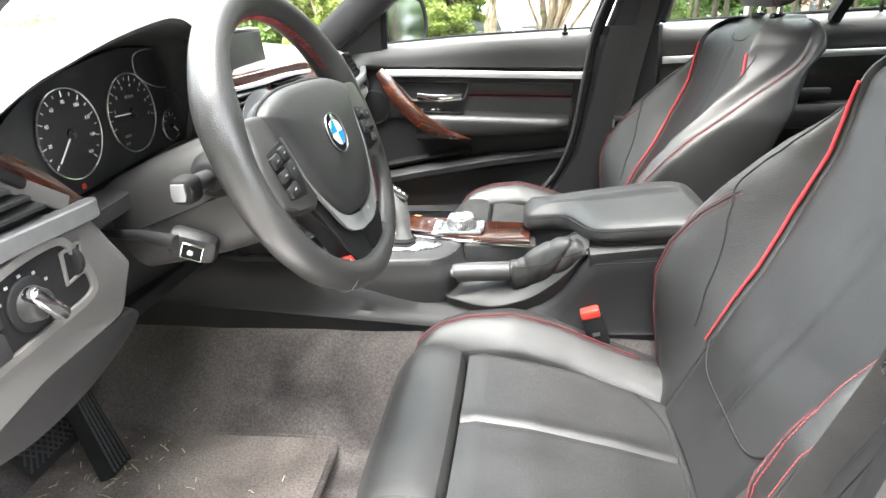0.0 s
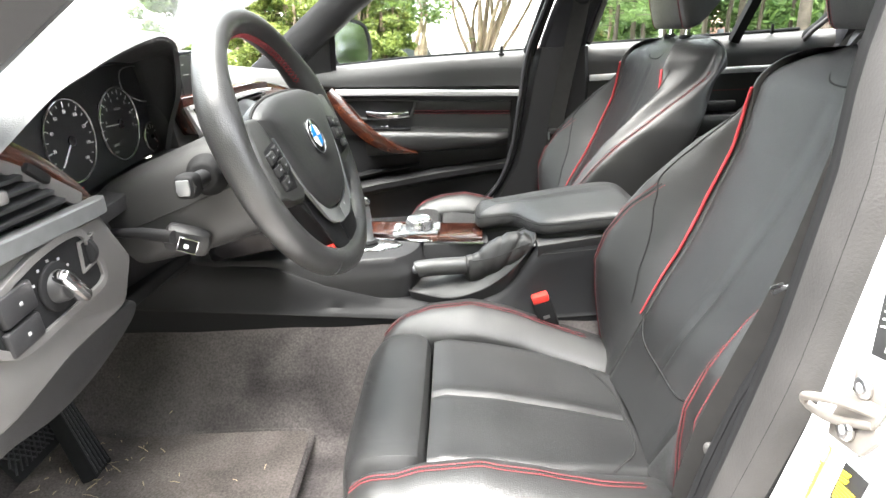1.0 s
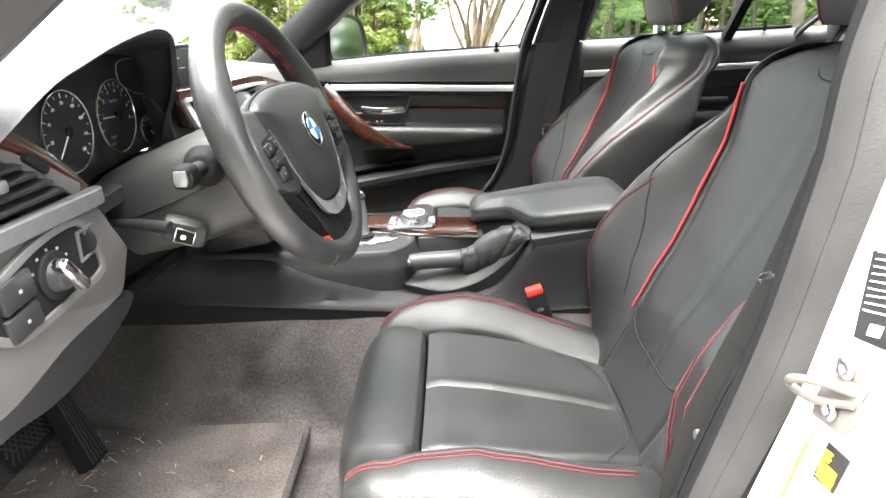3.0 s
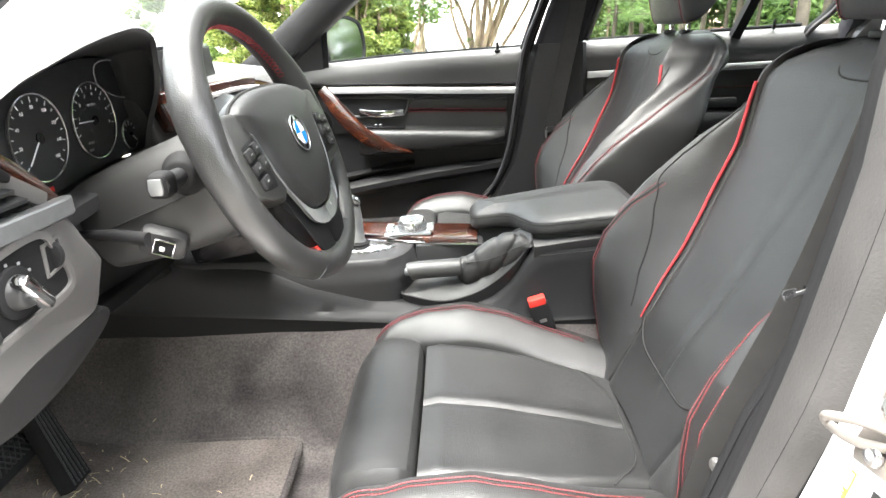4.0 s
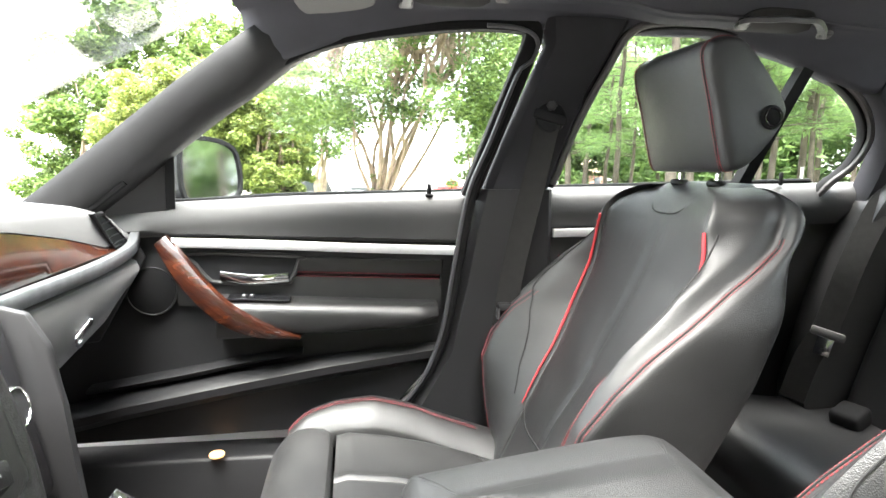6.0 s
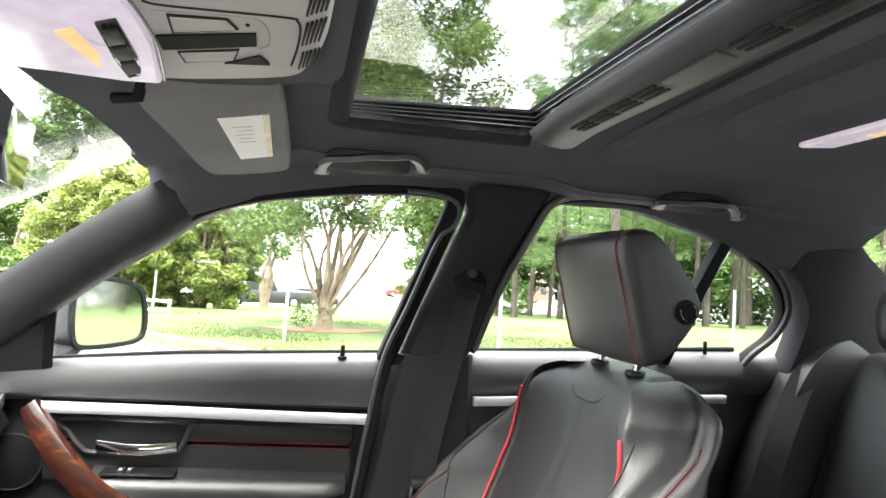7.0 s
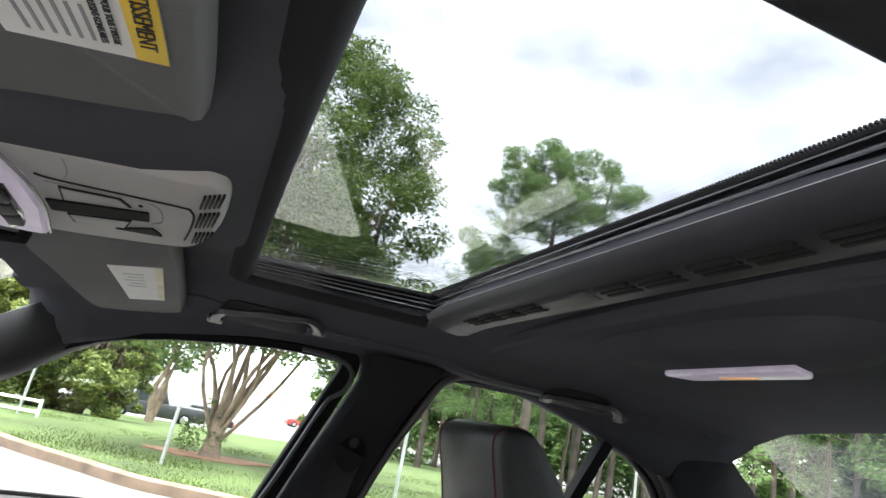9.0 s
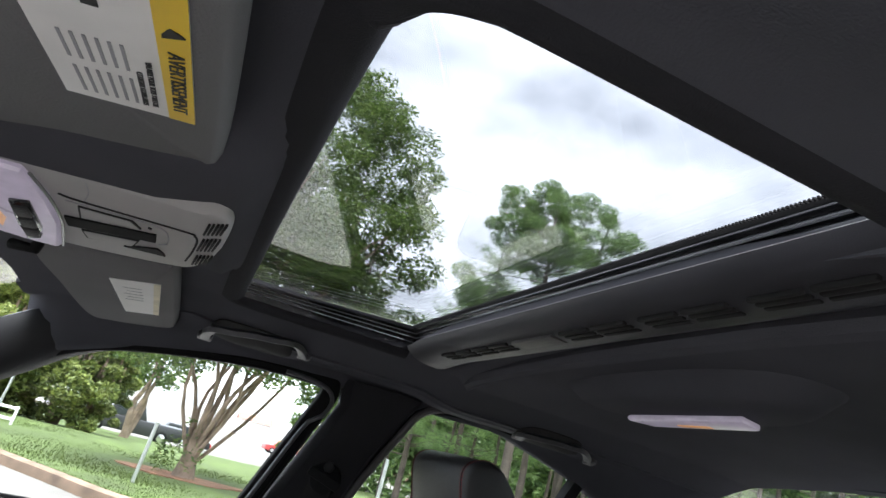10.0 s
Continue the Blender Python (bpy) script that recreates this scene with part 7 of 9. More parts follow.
for k in range(52):
    x, y = (rnd.gauss(-0.37, 0.05), rnd.gauss(-0.33, 0.05)) if k < 36 else (rnd.uniform(-0.45, -0.05), rnd.uniform(-0.62, -0.27))
    a, L = rnd.uniform(0, 6.3), rnd.choice((0.004, 0.006, 0.010, 0.016, 0.024)) * rnd.uniform(0.6, 1.2)
    z = (0.4285 if -0.5 < x < -0.02 and y < -0.26 else floor_z(x, y)) + 0.001
    c = V(x, y, z)
    d = V(math.cos(a), math.sin(a), rnd.uniform(-0.05, 0.15)) * L
    tube([c - d * 0.5, c + V(0, 0, 0.0015), c + d * 0.5], rnd.choice((0.0004, 0.0006, 0.0008)), 4, bm=straw)
tagged(part("straw_litter", straw, STRAW), "scattered dry straw bits on the floor mat", "straw", kind="stuff")

# ================= rear seat =================
rs = thing("rear_bench", (1.2, 0, 0.42), "black leather rear bench seat with folded side bolsters", "rear seat")


def bench_pad(name, y0, y1, prof, material, dip=0.012, n=25):
    """Padded bench section: a profile in x and z drawn across, with rounded ends."""
    ring_pts = spline([(x, 0, z) for x, z in prof], 44, True)
    cx = sum(p.x for p in ring_pts) / 44
    cz = sum(p.z for p in ring_pts) / 44
    rings = []
    for k in range(n):
        f = k / (n - 1)
        u = 2 * f - 1
        e = 1 - 0.30 * max(0, (abs(u) - 0.86) / 0.14) ** 3 + dip * abs(u) ** 3
        rings.append([V(cx + (p.x - cx) * e, y0 + (y1 - y0) * f, cz + (p.z - cz) * e) for p in ring_pts])
    return part(name, loft(rings), material, rs)


CUSH = [(0.955, 0.45), (0.930, 0.50), (0.935, 0.55), (0.975, 0.578), (1.08, 0.572), (1.20, 0.560), (1.30, 0.560), (1.33, 0.50), (1.28, 0.45)]
bench_pad("cushion", 0.045, 0.705, [(x, z + 0.012) for x, z in CUSH], LEATHER)
bench_pad("cushion", -0.60, -0.035, CUSH, LEATHER)
BACKP = [(1.265, 0.545), (1.275, 0.62), (1.320, 0.75), (1.375, 0.90), (1.420, 1.02), (1.450, 1.065), (1.490, 1.070), (1.52, 1.03), (1.48, 0.85), (1.42, 0.65), (1.38, 0.54)]
bench_pad("backrest", 0.175, 0.60, BACKP, LEATHER)
bench_pad("backrest", -0.14, 0.165, BACKP, LEATHER)
bench_pad("backrest", -0.60, -0.15, BACKP, LEATHER)
SIDEB = [(1.20, 0.56), (1.21, 0.70), (1.26, 0.88), (1.33, 1.02), (1.40, 1.085), (1.50, 1.09), (1.54, 1.0), (1.48, 0.75), (1.42, 0.56)]
bench_pad("side_bolster", 0.595, 0.70, SIDEB, LEATHER_SIDE, 0.0, 13)
bench_pad("side_bolster", -0.70, -0.595, SIDEB, LEATHER_SIDE, 0.0, 13)
for y0, y1 in ((0.27, 0.53), (-0.50, -0.24), (-0.09, 0.12)):
    ym = (y0 + y1) / 2
    hgt = 0.0 if abs(ym) > 0.1 else -0.03
    ring_pts = spline([(1.405, 0, 1.095), (1.395, 0, 1.15), (1.41, 0, 1.205 + hgt), (1.45, 0, 1.215 + hgt), (1.50, 0, 1.19 + hgt), (1.51, 0, 1.13), (1.49, 0, 1.085), (1.44, 0, 1.08)], 36, True)
    rings = []
    for k in range(15):
        u = -1 + 2 * k / 14
        e = 1 - 0.35 * max(0, (abs(u) - 0.75) / 0.25) ** 3
        rings.append([V(1.45 + (p.x - 1.45) * e, ym + u * (y1 - y0) / 2, 1.15 + (p.z - 1.15) * e) for p in ring_pts])
    h = part("headrest", loft(rings), LEATHER, rs)
    for s in (1, -1):
        part("post", tube([(1.46, ym + s * 0.05, 1.03), (1.455, ym + s * 0.05, 1.11)], 0.005, 10), CHROME, h)
part("collar_seam", tube([V(1.432 + 0.02 * abs(u), 0.40 + u * 0.10, 1.062 - 0.045 * (1 - u * u)) for u in [-1 + k / 10 for k in range(21)]], 0.0014, 6), GROOVE, rs)
part("buckle_well", box((0.05, 0.07, 0.05), (1.262, 0.150, 0.585), 0.012, m=Euler((0, -0.3, 0)).to_matrix()), RUBBER, rs)
part("buckle_well", box((0.058, 0.060, 0.040), (1.222, 0.522, 0.588), 0.012, 3, m=Euler((0, -0.35, 0.3)).to_matrix()), RUBBER, rs)


def belt(name, path, w, label, facing):
    """Flat woven strap along a path."""
    p = spline(path, 24)
    f = Vector(facing)
    rings = []
    for i, c in enumerate(p):
        d = (p[min(i + 1, 23)] - p[max(i - 1, 0)]).normalized()
        s = d.cross(f).normalized()
        n = s.cross(d).normalized()
        rings.append([c + s * w / 2 + n * 0.0008, c - s * w / 2 + n * 0.0008, c - s * w / 2 - n * 0.0008, c + s * w / 2 - n * 0.0008])
    b = thing(name, path[-1], label, "seat belt")
    part("strap", loft(rings), WEBBING, b)
    return b


rb = belt("seat_belt", [(1.43, 0.640, 1.055), (1.345, 0.620, 1.02), (1.290, 0.600, 0.955), (1.240, 0.582, 0.875), (1.198, 0.580, 0.755), (1.168, 0.588, 0.69), (1.150, 0.600, 0.600)], 0.048, "dark rear seat belt with chrome tongue hanging", (-0.7, -0.9, 0.25))
tz = V(-0.28, 0.03, -1.0).normalized()
tf = V(-0.75, -0.65, 0.12)
tx = tz.cross(tf).normalized()
tm = Matrix((tx.cross(tz), tx, -tz)).transposed()
tp = V(1.192, 0.566, 0.748)
part("tongue_grip", box((0.012, 0.064, 0.018), tp, 0.005, m=tm), GREY, rb)
part("tongue", box((0.004, 0.030, 0.040), tp + tz * 0.026 + tm @ V(-0.003, 0, 0), 0.0015, m=tm), CHROME, rb, "chrome tongue")
part("tongue_slot", box((0.0052, 0.008, 0.008), tp + tz * 0.034 + tm @ V(-0.003, 0, 0), 0.001, m=tm), GROOVE, rb)

pb = belt("seat_belt", [(0.598, 0.598, 1.165), (0.582, 0.618, 1.06), (0.560, 0.640, 0.93), (0.540, 0.652, 0.80), (0.530, 0.660, 0.66), (0.535, 0.665, 0.52)], 0.046, "dark grey seat belt hanging on the centre pillar", (-0.5, -1, 0.1))
an = part("anchor_cover", disc((0.606, 0.612, 1.168), (-0.25, -1, 0.2), 0.028, 0.016, 28, 0.005), RUBBER, pb, "black belt anchor cover")
part("anchor_loop", box((0.064, 0.012, 0.018), (0.600, 0.596, 1.170), 0.005, m=Euler((0, 0.3, -0.3)).to_matrix()), RUBBER, an)
part("anchor_screw", disc((0.603, 0.597, 1.19), (-0.25, -1, 0.2), 0.010, 0.006, 6, 0.002), PLASTIC, an)
part("tongue_grip", box((0.030, 0.016, 0.016), (0.536, 0.648, 0.800), 0.004), PLASTIC, pb)
part("tongue", box((0.004, 0.016, 0.022), (0.522, 0.645, 0.787), 0.001), DARKALU, pb)
part("stop_button", disc((0.527, 0.652, 0.700), (-0.6, -1, 0), 0.006, 0.006, 14, 0.001), RUBBER, pb)
db = belt("seat_belt", [(0.635, -0.640, 1.14), (0.590, -0.652, 0.98), (0.560, -0.655, 0.87), (0.522, -0.660, 0.775), (0.497, -0.660, 0.697), (0.486, -0.655, 0.61), (0.49, -0.65, 0.50)], 0.046, "dark seat belt beside the driver seat with steel tongue", (-0.35, -1, 0.05))
part("tongue", tube([(0.5160, -0.6840, 0.8730), (0.5250, -0.6840, 0.8770), (0.5340, -0.6840, 0.8800)], 0.0022, 8), CHROME, db, "chrome tongue")
part("tongue", tube([(0.5150, -0.6840, 0.8760), (0.5160, -0.6840, 0.8790), (0.5240, -0.6840, 0.8810)], 0.0016, 8), CHROME, db, "chrome tongue loop")
part("tongue_grip", tube([(0.5380, -0.6760, 0.8750), (0.5440, -0.6760, 0.8770)], 0.0055, 10), RUBBER, db)
part("stop_button", disc((0.4945, -0.661, 0.697), (-1, -0.3, 0.1), 0.007, 0.006, 16, 0.002), GREY, db)

# ================= overhead =================
oc = thing("overhead_console", (0.2, 0.03, 1.39), "grey overhead lamp console with switches and slots", "overhead console")


def oc_z(x, y):
    return 1.374 - (0.325 - x) * 0.08 - 0.060 * (y + 0.075)


ocp = spline([(0.05, -0.070, 0), (0.17, -0.066, 0), (0.28, -0.064, 0), (0.308, -0.068, 0), (0.317, -0.055, 0), (0.3175, -0.01, 0), (0.313, 0.05, 0), (0.300, 0.098, 0), (0.284, 0.117, 0), (0.225, 0.130, 0), (0.17, 0.134, 0), (0.12, 0.120, 0), (0.05, 0.100, 0)], 84, True)
rings = []
for dz, k in [(0.020, 0.98), (0.014, 1.0), (0.008, 0.995), (0.002, 0.98), (0.0, 0.955)]:
    rings.append([V(0.17 + (p.x - 0.17) * k, 0.03 + (p.y - 0.03) * k, oc_z(0.17 + (p.x - 0.17) * k, 0.03 + (p.y - 0.03) * k) + dz) for p in ocp])
part("housing", loft(rings), CONSOLE_GREY, oc)


def oc_slab(pts, h, bevel=0.0, drop=0.0):
    return slab([(x, y, oc_z(x, y) - 0.0004 - drop) for x, y in pts], (0, 0, -h), bevel)


ln = [(0.055, -0.068), (0.176, -0.065), (0.183, -0.014), (0.183, 0.042), (0.174, 0.125), (0.146, 0.118), (0.10, 0.102), (0.055, 0.094)]
lens = part("lamp_lens", oc_slab(ln, 0.008, 0.004), LENS, oc, "milky lamp lens")
part("lamp_bulb", oc_slab([(0.124, 0.020), (0.138, 0.012), (0.142, 0.060), (0.134, 0.088)], 0.001, drop=0.0080), AMBER, lens, "warm lamp behind the lens")
part("lamp_edge", tube([(x, y, oc_z(x, y) - 0.006) for x, y, _ in spline([(0.181, -0.064, 0), (0.187, -0.014, 0), (0.187, 0.042, 0), (0.177, 0.118, 0)], 16)], 0.0013, 8), PEARL, oc)
swp = part("switch_strip", oc_slab([(0.156, 0.000), (0.172, -0.008), (0.170, 0.060), (0.163, 0.096), (0.151, 0.106), (0.152, 0.060)], 0.0105, 0.001), PIANO, lens, "black rocker switch strip")
for k in range(3):
    y = 0.008 + 0.030 * k
    part("rocker", oc_slab([(0.1575 - 0.0015 * k, y), (0.1695 - 0.001 * k, y - 0.005), (0.1695 - 0.002 * k, y + 0.019), (0.1570 - 0.002 * k, y + 0.024)], 0.0125, 0.001), PLASTIC, swp)
part("panel_line", tube([(x, y, oc_z(x, y) - 0.0004) for x, y, _ in spline([(0.190, -0.019, 0), (0.205, -0.014, 0), (0.282, -0.008, 0), (0.292, -0.002, 0), (0.294, 0.015, 0), (0.291, 0.050, 0), (0.286, 0.084, 0)], 40)], 0.0010, 6), GROOVE, oc)
part("panel_line", tube([(x, y, oc_z(x, y) - 0.0002) for x, y, _ in spline([(0.214, -0.060, 0), (0.2135, -0.038, 0), (0.208, -0.016, 0)], 8)], 0.0005, 5), GREYINK, oc)
surround = [(0.193, -0.006), (0.250, -0.004), (0.268, 0.006), (0.270, 0.040), (0.262, 0.052)]
part("surround_line", tube([(x, y, oc_z(x, y) - 0.0003) for x, y, _ in spline([(x, y, 0) for x, y in surround], 24)], 0.0007, 5), GREYINK, oc)
for pts in ([(0.202, -0.002), (0.243, -0.001), (0.249, 0.016), (0.200, 0.029)], [(0.197, 0.065), (0.246, 0.053), (0.240, 0.077), (0.199, 0.087)]):
    part("button_gap", oc_slab(pts, 0.0012), GROOVE, oc)
    cxm, cym = sum(p[0] for p in pts) / 4, sum(p[1] for p in pts) / 4
    part("push_button", oc_slab([(cxm + (x - cxm) * 0.92, cym + (y - cym) * 0.82) for x, y in pts], 0.0019, 0.0005), CONSOLE_GREY, oc)
part("slot", oc_slab([(0.187, 0.035), (0.261, 0.021), (0.260, 0.044), (0.187, 0.061)], 0.0016), RUBBER, oc, "gloss black slot")
part("notch", oc_slab([(0.231, 0.084), (0.261, 0.064), (0.266, 0.074), (0.268, 0.083)], 0.0016), GROOVE, oc)
part("microphone", disc((0.256, 0.008, oc_z(0.256, 0.008) - 0.0002), (0, 0, -1), 0.0016, 0.0014, 12), GROOVE, oc)
for r, (ya, yb) in enumerate(((-0.056, -0.022), (-0.014, 0.032), (0.042, 0.082))):
    for c in range(5):
        x = 0.3130 - 0.0032 * c - 0.0030 * r
        y = (ya + yb) / 2 + 0.0028 * c
        part("vent_slot", box((0.0019, yb - ya, 0.003), (x, y, oc_z(x, y) - 0.0002), 0.0004, m=Matrix.Rotation(0.10, 3, "Z")), GROOVE, oc)


def visor(sgn, name, label, dx=0.0, dy=0.0):
    """Folded sun visor; sgn +1 is the passenger side."""
    y0 = 0.03
    vz = lambda x, y: 1.376 - (abs(y - y0) - 0.13) * 0.085 - (0.275 - x) * 0.17
    out = spline([(x + dx, y + dy, 0) for x, y in [(0.135, 0.150), (0.20, 0.148), (0.262, 0.150), (0.273, 0.162), (0.277, 0.35), (0.277, 0.495), (0.266, 0.522), (0.235, 0.527), (0.185, 0.520), (0.155, 0.49), (0.140, 0.30)]], 60, True)
    v = thing(name, (0.2, y0 + sgn * 0.33, 1.37), label, "sun visor", "sun visors")
    rings = []
    for dz, k in [(0.014, 0.97), (0.010, 0.995), (0.004, 1.0), (-0.003, 0.985), (-0.006, 0.95)]:
        rings.append([V(0.2 + (p.x - 0.2) * k, y0 + sgn * (0.33 + (p.y - 0.33) * k), vz(0.2 + (p.x - 0.2) * k, y0 + sgn * (0.33 + (p.y - 0.33) * k)) + dz) for p in out])
    part("panel", loft(rings), LINER_GREY, v)
    part("pivot", tube([V(0.115, y0 + sgn * 0.165, vz(0.115, y0 + sgn * 0.165) - 0.004), V(0.140, y0 + sgn * 0.150, vz(0.14, y0 + sgn * 0.15) - 0.010), V(0.150, y0 + sgn * 0.135, vz(0.15, y0) + 0.01)], 0.006, 10), RUBBER, v)
    return v, vz


vr, vzr = visor(1, "sun_visor", "grey cloth sun visor with a white paper label")


def flat(pts, vz, drop, h):
    return slab([(x, y, vz(x, y) - 0.0064 - drop) for x, y in pts], (0, 0, -h))


lab = part("label", flat([(0.201, 0.267), (0.258, 0.262), (0.254, 0.446), (0.210, 0.450)], vzr, 0.0, 0.0006), LABEL, vr, "white printed paper label")
part("label_strip", flat([(0.250, 0.263), (0.258, 0.262), (0.254, 0.446), (0.247, 0.446)], vzr, 0.0006, 0.0003), mat("cream_label_strip", (0.72, 0.66, 0.48), 0.6, bump=0), lab)
for k in range(5):
    part("label_line", flat([(0.214 + 0.004 * (k % 2), 0.30 + 0.016 * k), (0.236, 0.30 + 0.016 * k), (0.236, 0.3015 + 0.016 * k), (0.214 + 0.004 * (k % 2), 0.3015 + 0.016 * k)], vzr, 0.0006, 0.0003), GREYINK, lab)
vl, vzl = visor(-1, "sun_visor", "dark cloth sun visor with yellow and white warning label", 0.030, 0.065)
lab = part("label", flat([(0.240, -0.258), (0.292, -0.254), (0.292, -0.455), (0.240, -0.455)], vzl, 0.0, 0.0006), LABEL, vl, "white warning label")
part("label_header", flat([(0.2810, -0.2552), (0.292, -0.254), (0.292, -0.455), (0.2810, -0.455)], vzl, 0.0006, 0.0004), YELLOW, lab, "yellow header strip")
TXT = Matrix(((0, 1, 0, 0), (1, 0, 0, 0), (0, 0, -1, 0), (0, 0, 0, 1)))
text_part("label_text", "AVERTISSEMENT", 0.0084, Matrix.Translation(V(0.2865, -0.297, vzl(0.2865, -0.297) - 0.0078)) @ Matrix.Rotation(radians(-9.65), 4, "Y") @ Matrix.Rotation(radians(4.86), 4, "X") @ TXT, INK, lab)
tri_c = V(0.2865, -0.342, vzl(0.2865, -0.342) - 0.0078)
part("label_triangle", slab([tri_c + V(0.0045, 0, 0), tri_c + V(-0.0035, 0.005, 0), tri_c + V(-0.0035, -0.005, 0)], (0, 0, 0.0006)), INK, lab)
text_part("label_text", "VALABLE POUR TOUS TYPES DE", 0.0033, Matrix.Translation(V(0.2765, -0.290, vzl(0.2765, -0.290) - 0.0078)) @ Matrix.Rotation(radians(-9.65), 4, "Y") @ Matrix.Rotation(radians(4.86), 4, "X") @ TXT, INK, lab)
text_part("label_text", "COUSSINS GONFLABLES", 0.0033, Matrix.Translation(V(0.2725, -0.284, vzl(0.2725, -0.284) - 0.0078)) @ Matrix.Rotation(radians(-9.65), 4, "Y") @ Matrix.Rotation(radians(4.86), 4, "X") @ TXT, INK, lab)
for k in range(6):
    x = 0.2680 - 0.0040 * k
    for c in range(2):
        y = -0.263 - 0.034 * c
        part("label_line", flat([(x, y - 0.002), (x + 0.0012, y - 0.002), (x + 0.0012, y - 0.028 + 0.004 * ((k * 3 + c) % 3)), (x, y - 0.028 + 0.004 * ((k * 3 + c) % 3))], vzl, 0.0006, 0.0003), GREYINK, lab)
for k, (x, y, w, h) in enumerate([(0.260, -0.345, 0.005, 0.034), (0.252, -0.350, 0.007, 0.016), (0.268, -0.356, 0.004, 0.018), (0.256, -0.372, 0.012, 0.012), (0.247, -0.348, 0.003, 0.036)]):
    part("label_drawing", flat([(x, y), (x + w, y), (x + w, y - h), (x, y - h)], vzl, 0.0006, 0.0003), INK if k % 2 == 0 else GREYINK, lab)


def grab(a, b, ta, tb):
    """Staple-shaped handle from a to b whose end tabs run outwards to ta and tb, over a dark oval that paints the shade
    behind it.
    """
    a, b, ta, tb = V(*a), V(*b), V(*ta), V(*tb)
    g = thing("grab_handle", (a + b) / 2, "grey folded grab handle above the window", "grab handle", "grab handles")
    # dark oval laid on the lining stands in for the shade behind the bar
    shade_oval = []
    for k in range(15):
        f = k / 14
        x, w = a.x + (b.x - a.x) * f, math.sqrt(max(0.02, 1 - (2 * f - 1) ** 4))
        shade_oval.append([V(x, 0.508 + y * w, roof_z(x, min(0.52, 0.508 + y * w)) - dz) for y, dz in ((-0.034, 0.0022), (-0.010, 0.0045), (0.012, 0.0070), (0.034, 0.0085), (0.034, 0.0030), (-0.034, 0.0004))])
    part("recess_shade", loft(shade_oval), GROOVE, g, "dark oval painted as the shade behind the bar")
    mid = (a + b) / 2 + V(0, -0.004, 0.001)
    d = (b - a).normalized()
    path = spline([ta, ta.lerp(a, 0.6), a + d * 0.010, a + d * 0.035, mid, b - d * 0.035, b - d * 0.010, tb.lerp(b, 0.6), tb], 54)
    part("bar", sweep(path, strip_section(0.0070, 0.0045), up=(0, -0.4, 1)), HANDLE, g)
    for t in (ta, tb):
        part("end_tab", box((0.024, 0.020, 0.010), t + V(0, -0.004, 0.002), 0.004, m=Euler((-0.35, 0, 0)).to_matrix()), HANDLE, g)
    return g


grab((0.328, 0.462, 1.347), (0.464, 0.462, 1.364), (0.325, 0.520, 1.337), (0.487, 0.520, 1.353))
grab((0.908, 0.485, 1.333), (1.047, 0.485, 1.336), (0.916, 0.515, 1.327), (1.086, 0.525, 1.320))

dl = thing("dome_lamp", (0.89, 0.05, 1.38), "flat milky rear dome lamp in dark housing", "dome lamp")
rings = []
for z, k in [(1.410, 1.30), (1.394, 1.22), (1.376, 1.04), (1.371, 0.94)]:
    rings.append([V(0.875 + (p.x - 0.875) * k, 0.045 + (p.y - 0.045) * k, z) for p in spline([(0.82, -0.09, 0), (0.81, 0.045, 0), (0.82, 0.18, 0), (0.88, 0.20, 0), (0.918, 0.15, 0), (0.925, 0.045, 0), (0.918, -0.06, 0), (0.88, -0.11, 0)], 40, True)])
part("housing", loft(rings), LINER, dl)
lens = part("lens", slab([(0.862, -0.048, 1.3685), (0.902, -0.036, 1.3685), (0.910, 0.138, 1.3685), (0.875, 0.156, 1.3685)], (0, 0, -0.008), 0.0035), LENS, dl, "milky lamp lens")
part("bulb", box((0.008, 0.05, 0.001), (0.892, 0.05, 1.3600), 0), AMBER, lens)

rvm = thing("rear_view_mirror", (0.08, 0.03, 1.27), "black rear view mirror behind the windscreen", "mirror")
part("housing", box((0.035, 0.235, 0.070), (0.075, 0.020, 1.268), 0.016, 3, m=Euler((0, 0.10, 0.22)).to_matrix()), PIANO, rvm)
part("mirror_glass", box((0.002, 0.222, 0.058), V(0.0935, 0.024, 1.2665), 0.001, m=Euler((0, 0.10, 0.22)).to_matrix()), MIRROR, rvm, "mirror glass")
part("stem", tube([(0.07, 0.03, 1.30), (0.04, 0.03, 1.335), (0.02, 0.03, 1.36)], 0.010, 10), PIANO, rvm)

# ================= driver door jamb =================
jb = thing("door_jamb", (0.52, -0.84, 0.5), "white painted door jamb with striker and labels", "door jamb", kind="structure")
jz = lambda z: 0.482 + (z - 0.85) * 0.17
part("panel", slab([(jz(0.48), -0.795, 0.48), (jz(0.48), -0.93, 0.48), (jz(1.10), -0.90, 1.10), (jz(1.10), -0.785, 1.10)], (0.06, 0, 0), 0.006), WHITE, jb)
part("upper_frame", slab([(jz(1.08), -0.775, 1.08), (jz(1.08), -0.82, 1.08), (0.66, -0.70, 1.36), (0.66, -0.64, 1.36)], (0.06, 0, 0), 0.006), WHITE, jb)


def jamb_at(y, z, out=0.0):
    return V(jz(z) - 0.002 - out, y, z)


